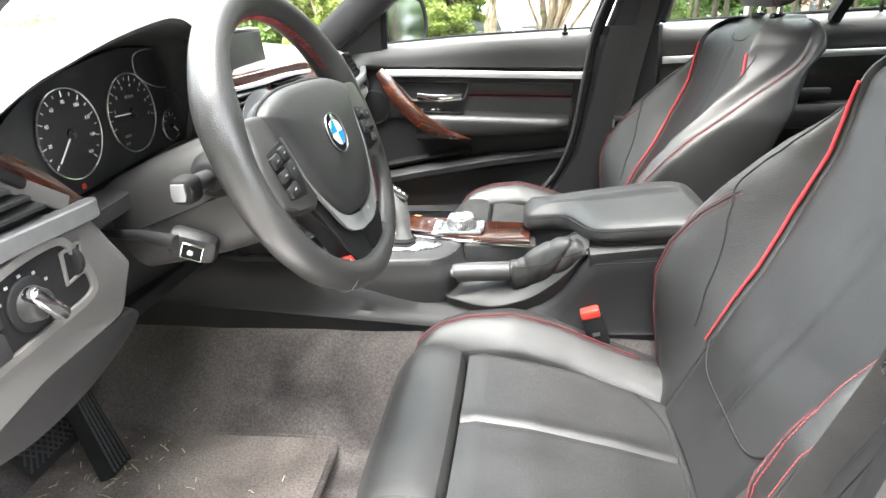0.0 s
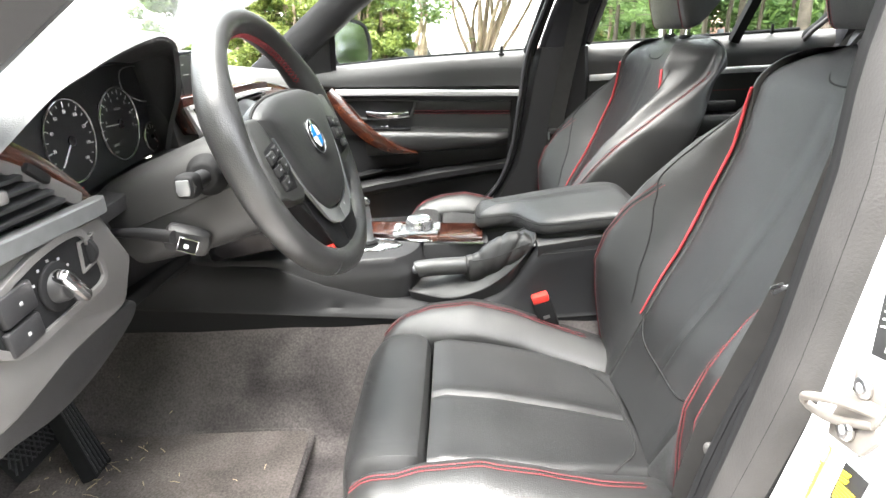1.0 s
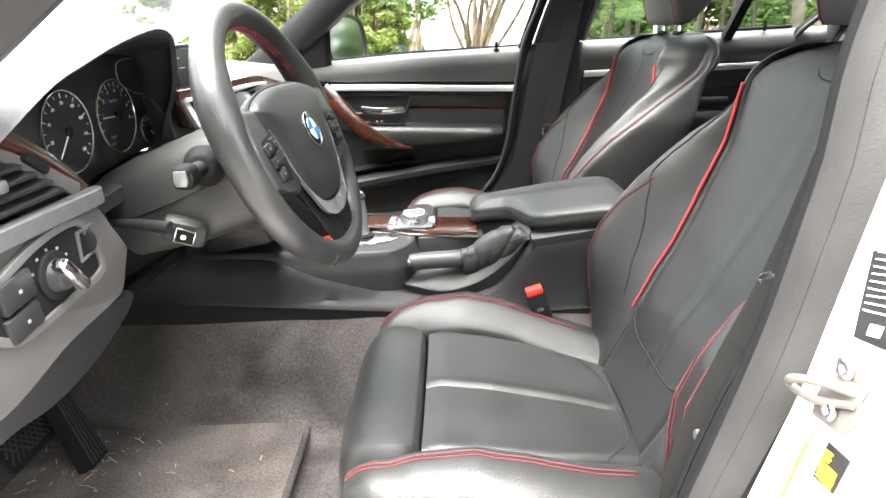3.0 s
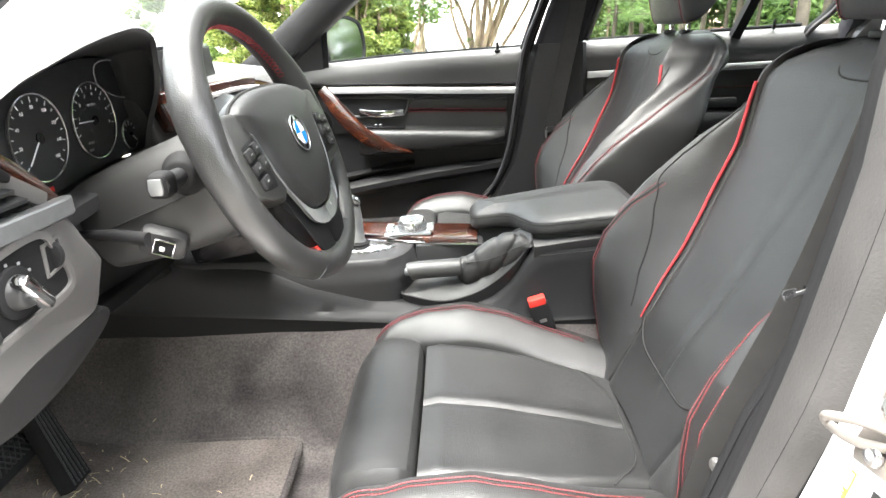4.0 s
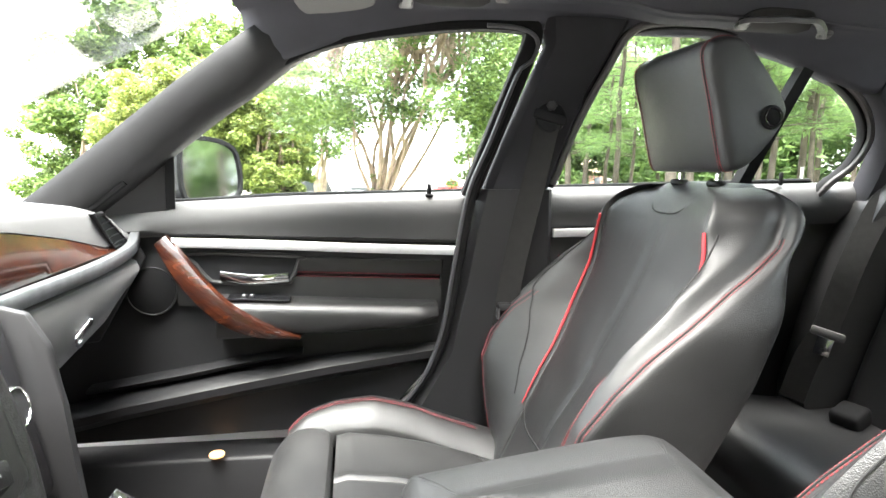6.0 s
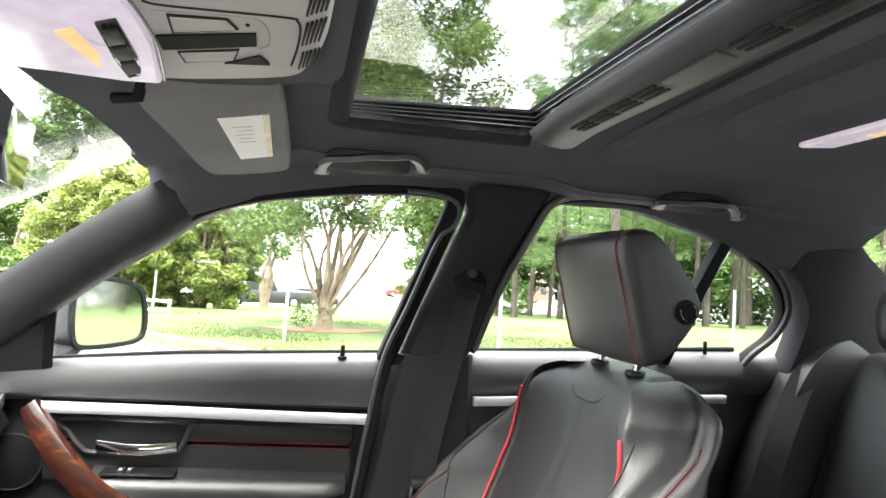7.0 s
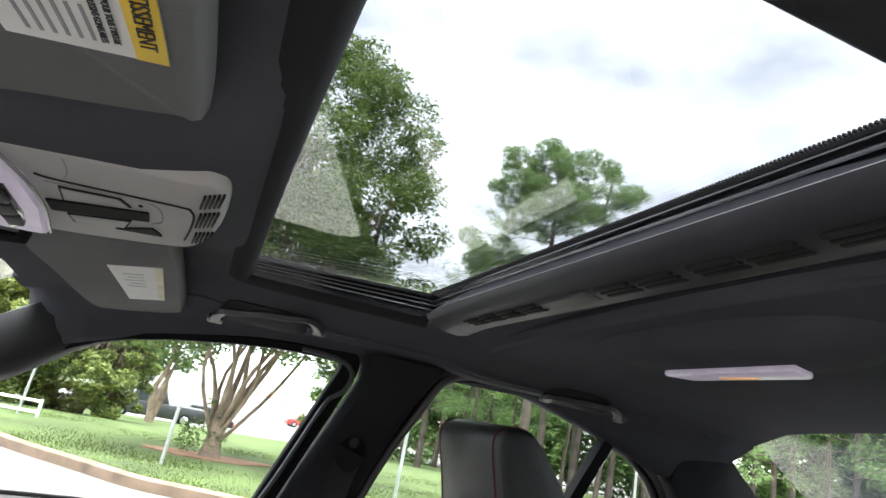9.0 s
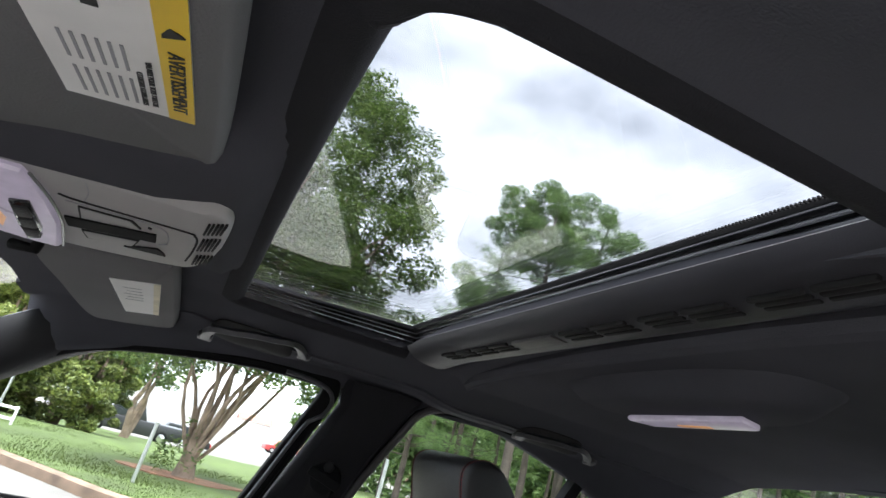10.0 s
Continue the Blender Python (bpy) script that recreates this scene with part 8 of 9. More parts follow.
STRIKER = mat("painted_striker_plate", (0.15, 0.135, 0.12), 0.5, metal=0.2, bump=0.1, scale=60)
stk = thing("door_striker", jamb_at(-0.826, 0.874), "bare metal door striker loop with two screws", "door striker")
part("plate", slab([jamb_at(-0.843, 0.898), jamb_at(-0.871, 0.901), jamb_at(-0.877, 0.889), jamb_at(-0.847, 0.884)], (-0.004, 0, 0), 0.001), STRIKER, stk)
part("plate", slab([jamb_at(-0.840, 0.860), jamb_at(-0.873, 0.878), jamb_at(-0.878, 0.870), jamb_at(-0.871, 0.856), jamb_at(-0.843, 0.851)], (-0.004, 0, 0), 0.001), STRIKER, stk)
part("web", slab([jamb_at(-0.846, 0.884, 0.003), jamb_at(-0.876, 0.890, 0.003), jamb_at(-0.874, 0.876, 0.003), jamb_at(-0.842, 0.864, 0.003)], (-0.003, 0, 0), 0.001), STRIKER, stk)
loop = [jamb_at(-0.872, 0.884, 0.004), jamb_at(-0.852, 0.880, 0.012), jamb_at(-0.834, 0.872, 0.016), jamb_at(-0.826, 0.866, 0.014), jamb_at(-0.828, 0.861, 0.010), jamb_at(-0.846, 0.864, 0.008), jamb_at(-0.872, 0.877, 0.004)]
part("loop", tube(spline(loop, 30), 0.0028, 10), STRIKER, stk)
for y, z in ((-0.857, 0.892), (-0.857, 0.864)):
    sc = part("screw", disc(jamb_at(y, z, 0.004), (-1, 0, 0), 0.0068, 0.004, 24, 0.0015), ALU, stk)
    part("screw_socket", disc(jamb_at(y, z, 0.0078), (-1, 0, 0), 0.0030, 0.0006, 6), GREYINK, sc)


def sticker(name, pts, material, label):
    s = thing(name, jamb_at(*pts[0]), label, "label")
    part("sheet", slab([jamb_at(y, z, 0.0006) for y, z in pts], (-0.0006, 0, 0)), material, s)
    return s


s1 = sticker("tyre_label", [(-0.836, 0.958), (-0.900, 0.985), (-0.900, 0.920), (-0.867, 0.912), (-0.847, 0.908)], INK, "black printed tyre label on white jamb")
for k in range(9):
    y0 = -0.8465 + 0.0008 * k
    part("print_bar", slab([jamb_at(y0, 0.925 + 0.0042 * k, 0.0014), jamb_at(-0.890 + 0.004 * (k % 3), 0.937 + 0.0042 * k, 0.0014), jamb_at(-0.890 + 0.004 * (k % 3), 0.9378 + 0.0042 * k, 0.0014), jamb_at(y0, 0.9258 + 0.0042 * k, 0.0014)], (-0.0004, 0, 0)), LABEL, s1)
part("print_mark", slab([jamb_at(-0.856, 0.914, 0.0014), jamb_at(-0.866, 0.917, 0.0014), jamb_at(-0.866, 0.924, 0.0014), jamb_at(-0.856, 0.921, 0.0014)], (-0.0004, 0, 0)), LABEL, s1)
s2 = sticker("warning_sticker", [(-0.861, 0.844), (-0.881, 0.846), (-0.879, 0.821), (-0.860, 0.818)], INK, "small black and yellow warning sticker")
for k in range(10):
    z = 0.8205 + 0.0020 * k
    y1 = -0.877 if k < 6 else -0.868 - 0.001 * (k % 2)
    part("print_bar", slab([jamb_at(-0.8622, z, 0.0014), jamb_at(y1, z + 0.0015, 0.0014), jamb_at(y1, z + 0.0025, 0.0014), jamb_at(-0.8622, z + 0.0010, 0.0014)], (-0.0004, 0, 0)), YELLOW, s2)
s3 = sticker("yellow_strip_label", [(-0.843, 0.843), (-0.847, 0.843), (-0.843, 0.785), (-0.839, 0.785)], YELLOW, "narrow yellow strip label on white jamb")
part("strip_end", slab([jamb_at(-0.8428, 0.8425, 0.0014), jamb_at(-0.8468, 0.8425, 0.0014), jamb_at(-0.8460, 0.832, 0.0014), jamb_at(-0.8420, 0.832, 0.0014)], (-0.0004, 0, 0)), GREYINK, s3)
for k in range(20):
    z, y0 = 0.787 + 0.0022 * k, -0.8395 - 0.00013 * k
    part("print_bar", slab([jamb_at(y0, z, 0.0014), jamb_at(y0 - 0.0022, z, 0.0014), jamb_at(y0 - 0.0022, z + 0.0009, 0.0014), jamb_at(y0, z + 0.0009, 0.0014)], (-0.0004, 0, 0)), GREYINK, s3)
s4 = sticker("barcode_label", [(-0.863, 0.8535), (-0.876, 0.8535), (-0.876, 0.849), (-0.863, 0.849)], LABEL, "tiny white barcode label on white jamb")
for k in range(6):
    part("print_bar", slab([jamb_at(-0.8640 - 0.0020 * k, 0.8530, 0.0014), jamb_at(-0.8648 - 0.0020 * k, 0.8530, 0.0014), jamb_at(-0.8648 - 0.0020 * k, 0.8496, 0.0014), jamb_at(-0.8640 - 0.0020 * k, 0.8496, 0.0014)], (-0.0004, 0, 0)), GREYINK, s4)

# ================= outdoors =================
def gz(x, y):
    """The lot and lawn fall gently away from the car."""
    d = max(0.0, y - 2.0)
    return -0.03 * min(d, 18) - 0.055 * min(max(0, d - 18), 36)


def polar(az, d):
    """Plan place at a bearing (degrees) and distance from the driver's doorway."""
    return 0.3 + d * math.sin(radians(az)), -0.46 + d * math.cos(radians(az))


rows_y = [-600, -60, -10, 0, 2, 4, 7, 10, 13, 16, 20, 24, 30, 36, 45, 55, 63, 120, 600]
bm = loft([[V(x, y, gz(x, y) - (0.0 if y < 120 else 0.0)) for x in (-600, -120, -40, -15, -5, 0, 5, 15, 40, 120, 600)] for y in rows_y], cap=False, closed=False)
e4 = bmesh.ops.extrude_face_region(bm, geom=bm.faces[:])
for v in [e for e in e4["geom"] if isinstance(e, bmesh.types.BMVert)]:
    v.co.z -= 0.2
tagged(part("ground", bm, ASPHALT), "pale worn concrete car park", "ground", kind="structure")

KERB_AZ = [(-50, 60), (-30, 27), (-18, 15.5), (-13, 12.0), (-10.7, 10.9), (-5.5, 9.5), (-2.6, 8.8), (6, 8.2), (14, 8.0), (25, 8.1), (40, 8.8), (60, 9), (110, 9)]
LAWN_AZ = [(-50, 75), (-20, 42), (-6, 42), (3, 42), (7, 46), (12, 60), (40, 60), (60, 60), (110, 60)]
rings = []
for k in range(161):
    a = -50 + k
    n0, n1 = interp(KERB_AZ, a) + 0.10, interp(LAWN_AZ, a)
    row = []
    for j in range(25):
        x, y = polar(a, n0 + (n1 - n0) * (j / 24) ** 1.4)
        row.append(V(x, y, gz(x, y) + 0.13 + (0.05 * noise.noise((x * 0.5, y * 0.4, 0)) if 0 < j < 24 else 0) - (0.11 if j == 24 else 0)))
    rings.append(row)
bm = loft(rings, cap=False, closed=False)
e4 = bmesh.ops.extrude_face_region(bm, geom=bm.faces[:])
for v in [e for e in e4["geom"] if isinstance(e, bmesh.types.BMVert)]:
    v.co.z -= 0.15
tagged(part("lawn", bm, GRASS), "mown green lawn behind the kerb", "lawn", kind="structure")
kp2 = []
for k in range(141):
    a = -30 + 140 * k / 140
    x, y = polar(a, interp(KERB_AZ, a))
    kp2.append(V(x, y, gz(x, y)))
kp2 = [kp2[max(0, i - 1)].lerp(kp2[min(140, i + 1)], 0.5) for i in range(141)]
tagged(part("kerb", sweep(kp2, [(-0.10, -0.02), (-0.09, 0.12), (-0.05, 0.15), (0.08, 0.155), (0.12, 0.13), (0.12, -0.02)]), KERB), "weathered stained concrete kerb", "kerb", kind="structure")

MX, MY = polar(2.1, 13.4)
MZ = gz(MX, MY) + 0.12
rnd = random.Random(11)
blades = []
faces = []
for k in range(34000):
    a = rnd.uniform(-20, 38)
    x, y = polar(a, interp(KERB_AZ, a) + 0.15 + (rnd.random() ** 1.5) * 11.0)
    if math.hypot((x - MX) / 1.5, y - MY) < 0.8 and rnd.random() < 0.7:
        continue
    h, w, a = rnd.uniform(0.004, 0.030), rnd.uniform(0.010, 0.024), rnd.uniform(0, 6.3)
    dx, dy = math.cos(a) * w, math.sin(a) * w
    lx, ly = rnd.uniform(-0.03, 0.03), rnd.uniform(-0.03, 0.03)
    b = len(blades)
    z = gz(x, y) + 0.10
    blades += [(x - dx, y - dy, z), (x + dx, y + dy, z), (x + lx, y + ly, z + 0.034 + h)]
    faces.append((b, b + 1, b + 2))
me = bpy.data.meshes.new("grass")
me.from_pydata(blades, [], faces)
me.materials.append(BLADE)
tagged(new("grass", me), "short mown grass blades", "grass", kind="stuff")
bed = [(MX + 1.15 * math.cos(a) * (1 + 0.2 * math.sin(3 * a)), MY + 0.8 * math.sin(a) * (1 + 0.15 * math.cos(2 * a + 1))) for a in [2 * math.pi * k / 40 for k in range(40)]]
tagged(part("mulch_bed", slab([(x, y, gz(x, y) + 0.115) for x, y in bed], (0, 0, 0.04)), SOIL), "bare reddish soil round the tree", "soil", kind="structure")


def leaves(name, blobs, count, size, material, parent, seed, aspect=0.5, droop=0.0):
    """Many small leaf quads scattered in overlapping clumps."""
    r = random.Random(seed)
    vs, fs = [], []
    tot = sum(b[1] ** 2 for b in blobs)
    for (c, rad, sq) in blobs:
        for k in range(int(count * rad * rad / tot)):
            d = V(r.gauss(0, 1), r.gauss(0, 1), r.gauss(0, 1)).normalized() * rad * r.uniform(0.35, 1.05) ** 0.6
            p = Vector(c) + V(d.x, d.y, d.z * sq)
            s = size * r.uniform(0.6, 1.4)
            u = V(r.gauss(0, 1), r.gauss(0, 1), r.gauss(0, 0.6) - droop).normalized() * s
            w = u.cross(V(r.gauss(0, 1), r.gauss(0, 1), r.gauss(0, 1))).normalized() * s * aspect
            b = len(vs)
            vs += [p - u, p + w * 0.6 - u * 0.2, p + u, p - w * 0.6 - u * 0.2]
            fs.append((b, b + 1, b + 2, b + 3))
    me = bpy.data.meshes.new(name)
    me.from_pydata(vs, [], fs)
    me.materials.append(material)
    ob = new(name, me)
    ob.parent = parent
    ob.matrix_parent_inverse = parent.matrix_basis.inverted()
    return ob


def limb(bm, a, b, r0, r1, r, bend=0.15):
    a, b = Vector(a), Vector(b)
    L = (b - a).length
    pts = [a]
    for k in (0.33, 0.66):
        pts.append(a.lerp(b, k) + V(r.uniform(-1, 1), r.uniform(-1, 1), r.uniform(-0.5, 0.5)) * L * bend * 0.5)
    pts.append(b)
    p = spline(pts, 9)
    tube(p, 1.0, 8, bm=bm, up=(0.3, 0.8, 0.1), scales=[r0 + (r1 - r0) * k / 8 for k in range(9)])
    return p



# crape myrtle with many stems
def myrtle():
    r = random.Random(3)
    base = V(MX, MY, MZ)
    t = thing("tree", base, "multi-stemmed crape myrtle with pale peeling bark", "tree")
    bm = bmesh.new()
    tube([base + V(0, 0, -0.1), base + V(0, 0, 0.25), base + V(0.03, 0, 0.9)], 1.0, 12, bm=bm, up=(0, 1, 0), scales=[0.26, 0.17, 0.13])
    tips = []
    for k in range(13):
        a = 2 * math.pi * k / 13 + r.uniform(-0.2, 0.2)
        spread = r.uniform(0.6, 2.3)
        top = base + V(math.cos(a) * spread * 0.8 + 0.6, math.sin(a) * spread * 0.7, r.uniform(3.4, 4.6))
        s = base + V(math.cos(a) * 0.11, math.sin(a) * 0.11, r.uniform(0.15, 0.75))
        limb(bm, s, top, r.uniform(0.038, 0.066), 0.026, r, 0.12)
        for q in range(5):
            tip = top + V(r.uniform(-1.2, 1.3), r.uniform(-1.0, 1.0), r.uniform(0.4, 3.4))
            limb(bm, top.lerp(s, r.uniform(0, 0.25)), tip, 0.045, 0.012, r, 0.2)
            tips.append(tip)
    part("trunk", bm, BARK, t)
    blobs = [(p, r.uniform(0.35, 0.75), 0.8) for p in tips]
    for k in range(120):
        z = r.uniform(3.1, 9.7)
        wdt = interp([(3.1, 2.9), (4.2, 3.3), (6.0, 3.1), (8.0, 2.2), (9.7, 0.6)], z)
        a, q = r.uniform(0, 6.3), math.sqrt(r.uniform(0.08, 1))
        blobs.append((base + V(math.cos(a) * q * wdt * 0.92 + 0.85, math.sin(a) * q * wdt * 0.9, z), r.uniform(0.30, 0.75), 0.7))
    for k in range(70):
        blobs.append((base + V(r.uniform(-2.4, 3.2), r.uniform(-2.4, 1.5), r.uniform(2.1, 3.3)), r.uniform(0.25, 0.55), 0.6))
    leaves("crown", blobs, 95000, 0.058, LEAF, t, 4, 0.55)
    shoots = [(base + V(r.uniform(-0.5, 0.0), r.uniform(-0.5, 0.1), r.uniform(0.15, 0.9)), 0.26, 1.0) for k in range(6)]
    leaves("base_shoots", shoots, 420, 0.05, LEAF, t, 8, 0.5)
    return t


myrtle()


def pine(az, d, top_el, seed, crown_from=0.35, width=2.4, n=2600, label="tall pine with bare trunk and feathery needle crown", thick=0.17):
    """Pine at a bearing and distance, its tip at the elevation top_el seen from the car."""
    r = random.Random(seed)
    x, y = polar(az, d)
    z0 = gz(x, y)
    h = 1.2 + d * math.tan(radians(top_el)) - z0
    t = thing("pine_tree", (x, y, z0), label, "tree", "pine trees")
    bm = bmesh.new()
    p = [V(x + 0.12 * math.sin(4 * f + seed) + r.uniform(-0.02, 0.02) * h * f, y + 0.1 * math.cos(5 * f), z0 + h * f) for f in [k / 8 for k in range(9)]]
    tube(p, 1.0, 10, bm=bm, up=(0, 1, 0), scales=[thick * (1 - 0.85 * k / 8) + 0.02 for k in range(9)])
    blobs = []
    for k in range(int(18 + 10 * width)):
        f = crown_from + (1 - crown_from) * r.random() ** 0.8
        g = (f - crown_from) / (1 - crown_from)
        wdt = width * math.sqrt(max(0.04, 1 - (abs(g - 0.35) / 0.68) ** 2)) * r.uniform(0.45, 1.1)
        a = r.uniform(0, 6.3)
        c = p[0].lerp(p[-1], f)
        tip = c + V(math.cos(a) * wdt, math.sin(a) * wdt, r.uniform(0.0, 0.6))
        limb(bm, c, tip, 0.05 * (1.2 - f), 0.012, r, 0.1)
        blobs.append((tip, r.uniform(0.45, 0.85), 0.7))
        blobs.append((c.lerp(tip, 0.55), r.uniform(0.35, 0.6), 0.6))
    blobs.append((p[-1], 0.6, 0.8))
    part("trunk", bm, PINEBARK, t)
    leaves("crown", blobs, n, 0.15, NEEDLE, t, seed + 50, 0.18)
    return t


# the pines seen above the roof opening, then the stand behind
pine(28.4, 31, 26.4, 21, 0.45, 4.2, 52000, "tall rounded pine crown above the car park", 0.26)
pine(33.2, 34, 25.0, 22, 0.45, 2.8, 24000, thick=0.2)
pine(24.0, 36, 21.0, 23, 0.40, 2.8, 6000)
pine(38.5, 36, 21.5, 24, 0.40, 2.8, 5000)
rnd = random.Random(77)
for k in range(24):
    a = 13.5 + 40 * (k + rnd.uniform(-0.4, 0.4)) / 24
    d = rnd.uniform(32, 50)
    hi = interp([(13, 7), (17, 10), (22, 15), (28, 18), (40, 19), (54, 17)], a)
    pine(a, d, hi * rnd.uniform(0.75, 1.0), 100 + k, rnd.uniform(0.20, 0.36), rnd.uniform(2.4, 3.6), 9000, thick=rnd.uniform(0.12, 0.20))
for k in range(16):
    pine(54 + 3.4 * k, rnd.uniform(30, 46), rnd.uniform(16, 24), 200 + k, 0.16, 3.4, 7000)

# far woods close the distance behind the stand
rnd = random.Random(5)
blobs = []
for k in range(420):
    a = rnd.uniform(12, 108) if k % 3 else rnd.uniform(12, 60)
    d = rnd.uniform(52, 66)
    x, y = polar(a, d)
    hi = interp([(12, 5), (18, 9), (26, 14), (108, 15)], a)
    blobs.append((V(x, y, 1.2 + d * math.tan(radians(rnd.uniform(0.8, 1.0) * rnd.uniform(-0.5, hi)))), rnd.uniform(1.0, 2.2), 0.9))
for k in range(70):
    a = rnd.uniform(-75, -24)
    d = rnd.uniform(90, 120)
    x, y = polar(a, d)
    blobs.append((V(x, y, rnd.uniform(-2, 1.0)), rnd.uniform(1.2, 2.4), 0.8))
for k in range(220):
    x, y = polar(rnd.uniform(11, 58), rnd.uniform(50, 64))
    blobs.append((V(x, y, rnd.uniform(-1.0, 10.0)), rnd.uniform(1.4, 2.6), 0.9))
for k in range(220):
    d = rnd.uniform(50, 62)
    x, y = polar(rnd.uniform(55, 104), d)
    blobs.append((V(x, y, 1.2 + d * math.tan(radians(rnd.uniform(-1, 17)))), rnd.uniform(1.6, 2.6), 0.9))
woods = thing("far_woods", (20, 50, -2), "green woods far behind the pine stand", "woods", kind="stuff")
leaves("foliage", blobs, 240000, 0.34, NEEDLE, woods, 6, 0.5)


def bush(name, az, d, rx, base_el, top_el, count, size, material, label, seed, trunk=False):
    r = random.Random(seed)
    x, y = polar(az, d)
    z0 = gz(x, y) + 0.05
    h = 1.2 + d * math.tan(radians(top_el)) - z0
    t = thing(name, (x, y, z0), label, "shrub" if name == "shrub" else "tree")
    bm = bmesh.new()
    base = V(x, y, z0)
    for k in range(5 if not trunk else 3):
        limb(bm, base + V(r.uniform(-0.1, 0.1), 0, 0), base + V(r.uniform(-rx, rx) * 0.5, r.uniform(-rx, rx) * 0.4, h * r.uniform(0.5, 0.8)), 0.10 if not trunk else 0.16, 0.03, r)
    part("trunk", bm, BARK, t)
    blobs = []
    lo = 0.05 if not trunk else 0.40
    for k in range(64):
        f = r.uniform(lo, 0.94)
        w = math.sqrt(max(0.05, 1 - ((f - 0.42) / 0.62) ** 2)) if not trunk else math.sqrt(max(0.08, 1 - ((f - 0.68) / 0.38) ** 2))
        a, q = r.uniform(0, 6.3), math.sqrt(r.random())
        blobs.append((base + V(rx * w * q * math.cos(a), rx * 0.8 * w * q * math.sin(a), h * f), r.uniform(0.14, 0.30) * max(rx, 1.0), 0.8))
    leaves("crown", blobs, count, size, material, t, seed + 9, 0.6)
    return t


# yellow-green hedge shrubs behind the rail
for k, (a, d, rx, el) in enumerate([(-6.3, 24, 1.0, 4.8), (-8.6, 23.5, 1.6, 7.6), (-11.4, 24, 1.9, 8.8), (-14.6, 24, 1.9, 8.6), (-17.8, 25, 1.8, 7.4)]):
    bush("shrub", a, d, rx, -3, el, 24000, 0.085, LEAF2, "dense yellow-green evergreen shrub", 300 + k)
# taller trees seen through the windscreen
for k, (a, d, rx, el) in enumerate([(-23.0, 42, 3.0, 10.5), (-19.5, 42, 3.6, 15.0), (-15.0, 43, 3.8, 18.0), (-10.5, 45, 3.6, 16.5), (-6.5, 47, 3.0, 11.0)]):
    bush("tree", a, d, rx, -3, el, 20000, 0.17, LEAF, "leafy green tree beyond the hedge", 330 + k)
bush("tree", -3.5, 30, 1.9, -4, 6.5, 5200, 0.10, LEAF, "small tree with bare lower trunk by the truck", 350, True)
bush("tree", 11.0, 38, 1.5, -3, 6.5, 5200, 0.12, LEAF, "young green tree at the lawn edge", 351)
bush("tree", 12.8, 46, 1.9, -3, 9.0, 5200, 0.14, LEAF, "round green tree far across the lot", 352)


# ---- posts, rail, vehicles ----
def post(az, d, h, r, material, label, lean=0.0):
    x, y = polar(az, d)
    z = gz(x, y) + 0.10
    t = thing("post", (x, y, z), label, "post")
    part("shaft", tube([(x, y, z - 0.1), (x + lean * h, y, z + h)], r, 10), material, t)
    part("cap", disc((x + lean * h, y, z + h), (0, 0, 1), r * 1.15, 0.015, 12, 0.004), material, t)
    return t


post(-1.4, 10.7, 0.92, 0.030, GALV, "thin galvanised steel post on the lawn", 0.03)
post(18.4, 10.7, 1.25, 0.032, GALV, "pale grey metal post on the lawn")
post(38.4, 16.0, 1.35, 0.032, GALV, "pale grey metal post on the lawn")
post(-12.4, 17.2, 1.15, 0.030, GALV, "thin galvanised steel post by the rail", 0.03)
rl = thing("white_rail", (*polar(-15, 17.8), gz(0, 17.3) + 0.1), "low white painted metal barrier rail", "rail")
RP = [V(*polar(a, d), 0) for a, d in ((-20.0, 18.6), (-15.5, 17.8), (-11.1, 17.0))]
for p in RP:
    part("rail_post", box((0.06, 0.06, 0.50), (p.x, p.y, gz(p.x, p.y) + 0.30), 0.008), OFFWHITE, rl)
for z in (0.26, 0.50):
    part("rail_bar", sweep([V(p.x, p.y, gz(p.x, p.y) + z) for p in RP], strip_section(0.03, 0.03)), OFFWHITE, rl)


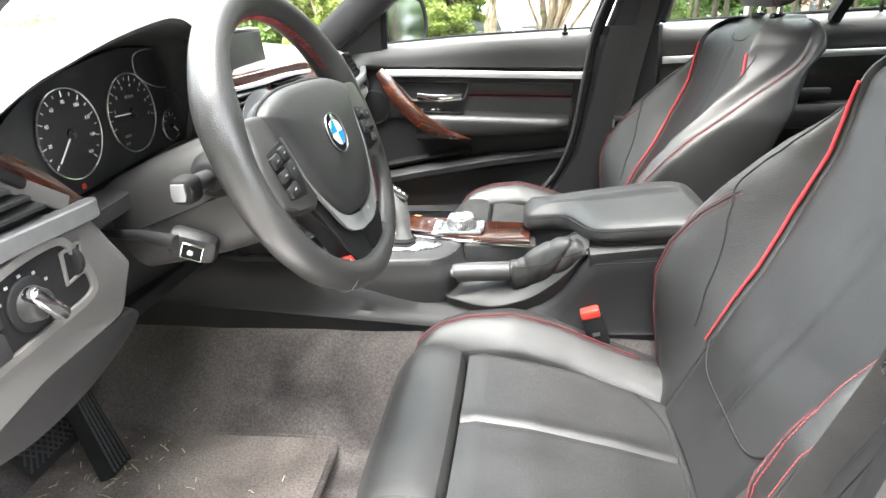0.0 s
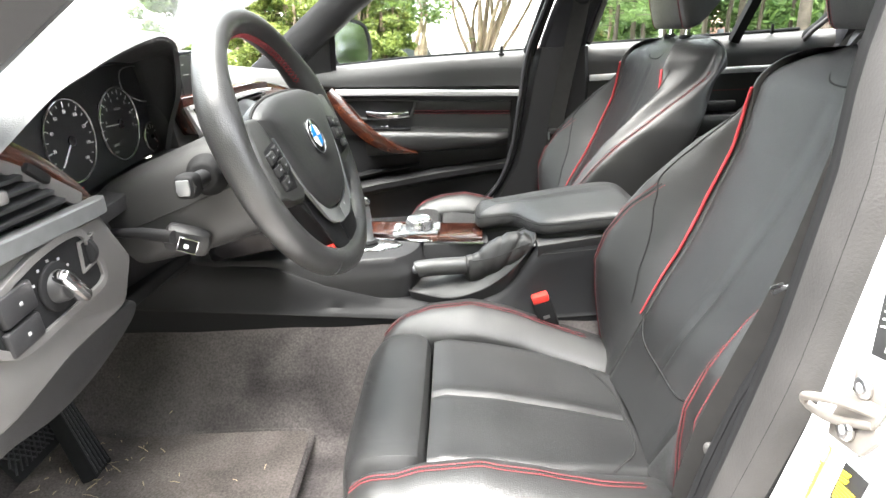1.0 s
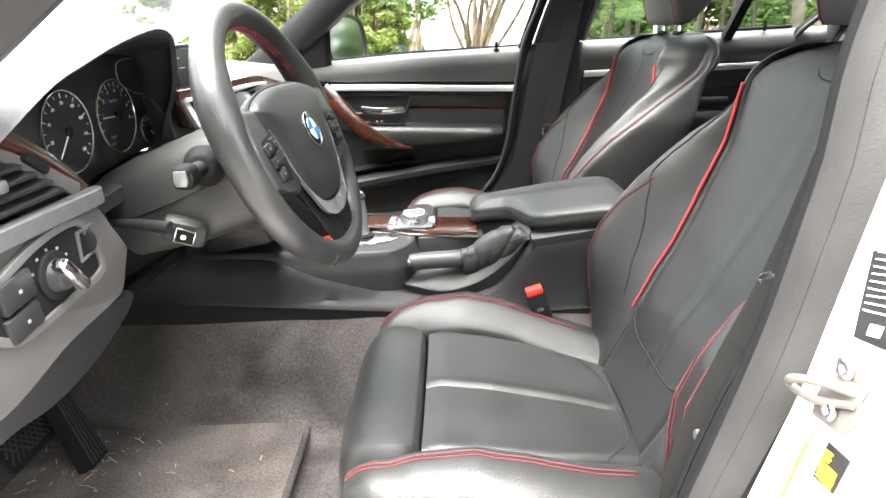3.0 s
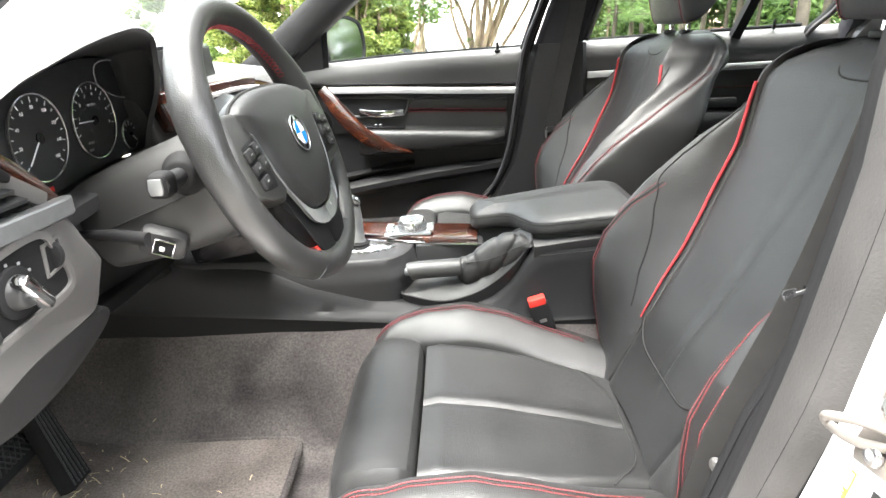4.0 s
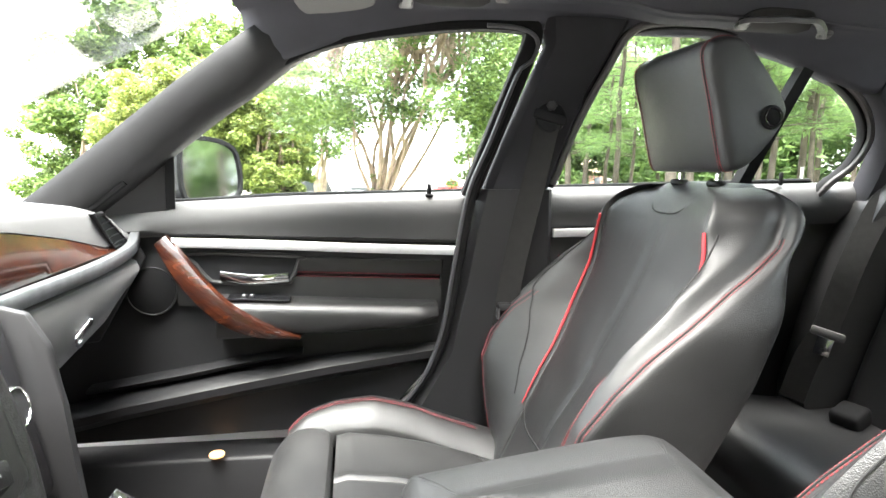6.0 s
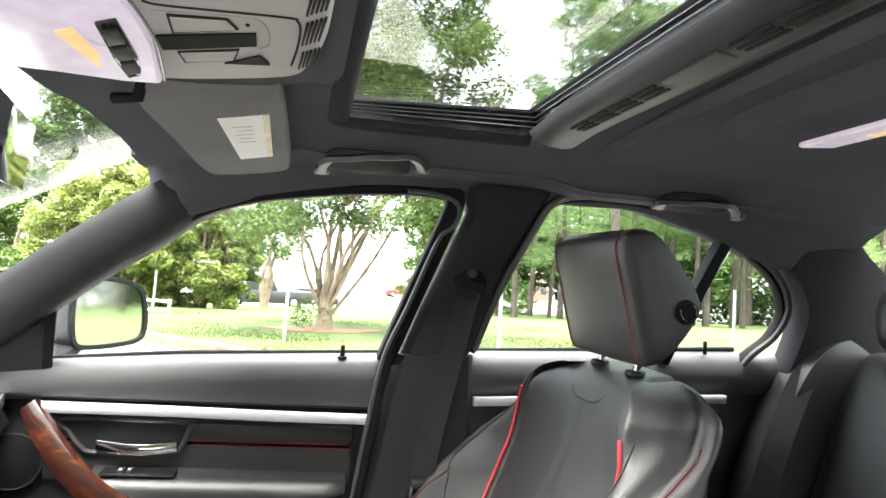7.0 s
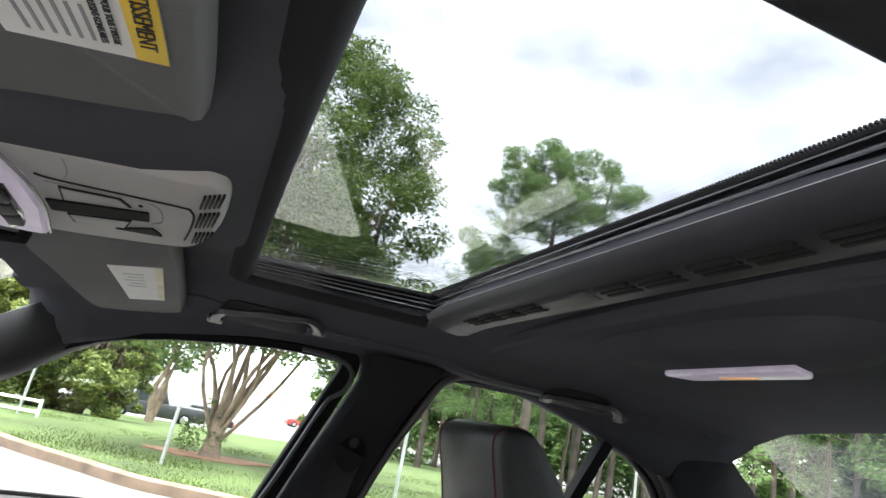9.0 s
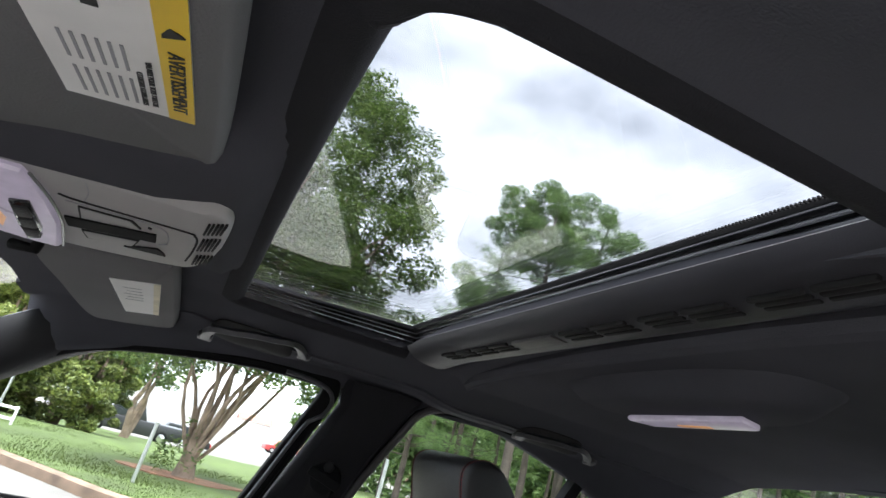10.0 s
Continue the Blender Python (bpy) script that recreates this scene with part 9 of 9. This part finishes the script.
def vehicle(name, at, yaw, length, height, width, cab0, cab1, paint, label, pickup):
    m = Matrix.Translation(Vector(at)) @ Matrix.Rotation(radians(yaw), 4, "Z")
    t = thing(name, at, label, "truck" if pickup else "car")
    hb = height * (0.58 if pickup else 0.55)
    prof = [(0, 0.38), (0.02, hb * 0.9), (0.10, hb), (length * 0.98, hb), (length, hb * 0.85), (length, 0.42), (length - 0.1, 0.32), (0.1, 0.30)]
    b = part("body", slab([m @ V(x, -width / 2, z) for x, z in prof], m.to_3x3() @ V(0, width, 0), 0.06), paint, t)
    cab = [(cab0, hb - 0.02), (cab0 + (0.12 if pickup else 0.5), height), (cab1 - 0.35, height), (cab1, hb - 0.02)]
    part("cab", slab([m @ V(x, -width / 2 + 0.1, z) for x, z in cab], m.to_3x3() @ V(0, width - 0.2, 0), 0.05), paint, t)
    for a, c in ((0.15, 0.47), (0.53, 0.82)):
        xa, xb = cab0 + (cab1 - cab0) * a, cab0 + (cab1 - cab0) * c
        win = slab([m @ V(xa, -width / 2 + 0.088, hb + 0.05), m @ V(xb, -width / 2 + 0.088, hb + 0.05), m @ V(xb - 0.08, -width / 2 + 0.088, height - 0.10), m @ V(xa + 0.06, -width / 2 + 0.088, height - 0.10)], m.to_3x3() @ V(0, 0.01, 0))
        part("side_window", win, DARKGLASS, t)
    for x in (length * 0.19, length * 0.80):
        for yv in (-width / 2 - 0.01, width / 2 - 0.21):
            w = part("wheel", disc(m @ V(x, yv, 0.37), m.to_3x3() @ V(0, 1, 0), 0.37, 0.22, 32, 0.04), RUBBER, t)
            part("rim", disc(m @ V(x, yv - 0.006, 0.37), m.to_3x3() @ V(0, 1, 0), 0.22, 0.02, 24, 0.005), ALU, w)
    part("tail_lamp", box((0.06, 0.10, 0.26), m @ V(length - 0.02, -width / 2 + 0.04, hb - 0.20), 0.01, m=m.to_3x3()), REDPLASTIC, t, "red tail lamp")
    part("bumper", box((0.14, width * 0.96, 0.18), m @ V(length + 0.02, 0, 0.45), 0.03, m=m.to_3x3()), CHROME, t)
    return t



def parked(name, az, d, *rest):
    x, y = polar(az, d)
    return vehicle(name, (x, y, gz(x, y) + 0.02), *rest)


parked("pickup_truck", -7.2, 40, 3, 5.6, 1.85, 1.9, 1.5, 3.5, TRUCKPAINT, "dark grey pickup truck parked beyond the lawn", True)
parked("parked_car", -2.2, 47, 6, 4.4, 1.45, 1.8, 0.9, 3.9, TRUCKPAINT, "dark car parked behind the pickup truck", False)
REDPAINT = mat("red_truck_paint", (0.45, 0.05, 0.05), 0.3, coat=0.6, bump=0, scale=3, spread=0.05)
parked("red_truck", 7.4, 85, 10, 5.0, 1.7, 1.9, 1.4, 3.3, REDPAINT, "small red truck parked far across the lot", True)
SX, SY = polar(6.0, 130)
SZ = gz(SX, SY)
sb = thing("shed", (SX, SY, SZ), "distant white shed with a reddish roof", "shed")
part("wall", box((6, 5, 2.8), (SX, SY, SZ + 1.4), 0.05), OFFWHITE, sb)
part("roof", slab([(SX - 3.4, SY - 2.8, SZ + 2.75), (SX - 3.4, SY + 2.8, SZ + 2.75), (SX - 3.4, SY, SZ + 4.0)], (6.8, 0, 0)), REDROOF, sb)
HX, HY = polar(20.5, 105)
HZ = gz(HX, HY)
hs = thing("house", (HX, HY, HZ), "brown house beyond the pine stand", "house")
part("wall", box((7, 6, 3.0), (HX, HY, HZ + 1.5), 0.05), REDROOF, hs)
part("roof", slab([(HX - 4, HY - 3.4, HZ + 3.0), (HX - 4, HY + 3.4, HZ + 3.0), (HX - 4, HY, HZ + 5.0)], (8, 0, 0)), BARK, hs)
for x in (-2.2, 0.2, 2.2):
    part("window", box((1.0, 0.06, 1.2), (HX + x, HY - 3.02, HZ + 1.6), 0.02), DARKGLASS, hs)

# unseen trees added behind the car to cut low light from the driver's side
rnd = random.Random(31)
blobs = []
for k in range(260):
    a = rnd.uniform(138, 250)
    d = rnd.uniform(11, 17)
    x, y = polar(a, d)
    blobs.append((V(x, y, rnd.uniform(0.2, 8.5)), rnd.uniform(1.2, 2.0), 0.9))
back = thing("light_block_woods", (0, -18, 0), "unseen green trees added behind the car to block low light", "woods", kind="stuff")
leaves("foliage", blobs, 40000, 0.55, LEAF, back, 12, 0.6)
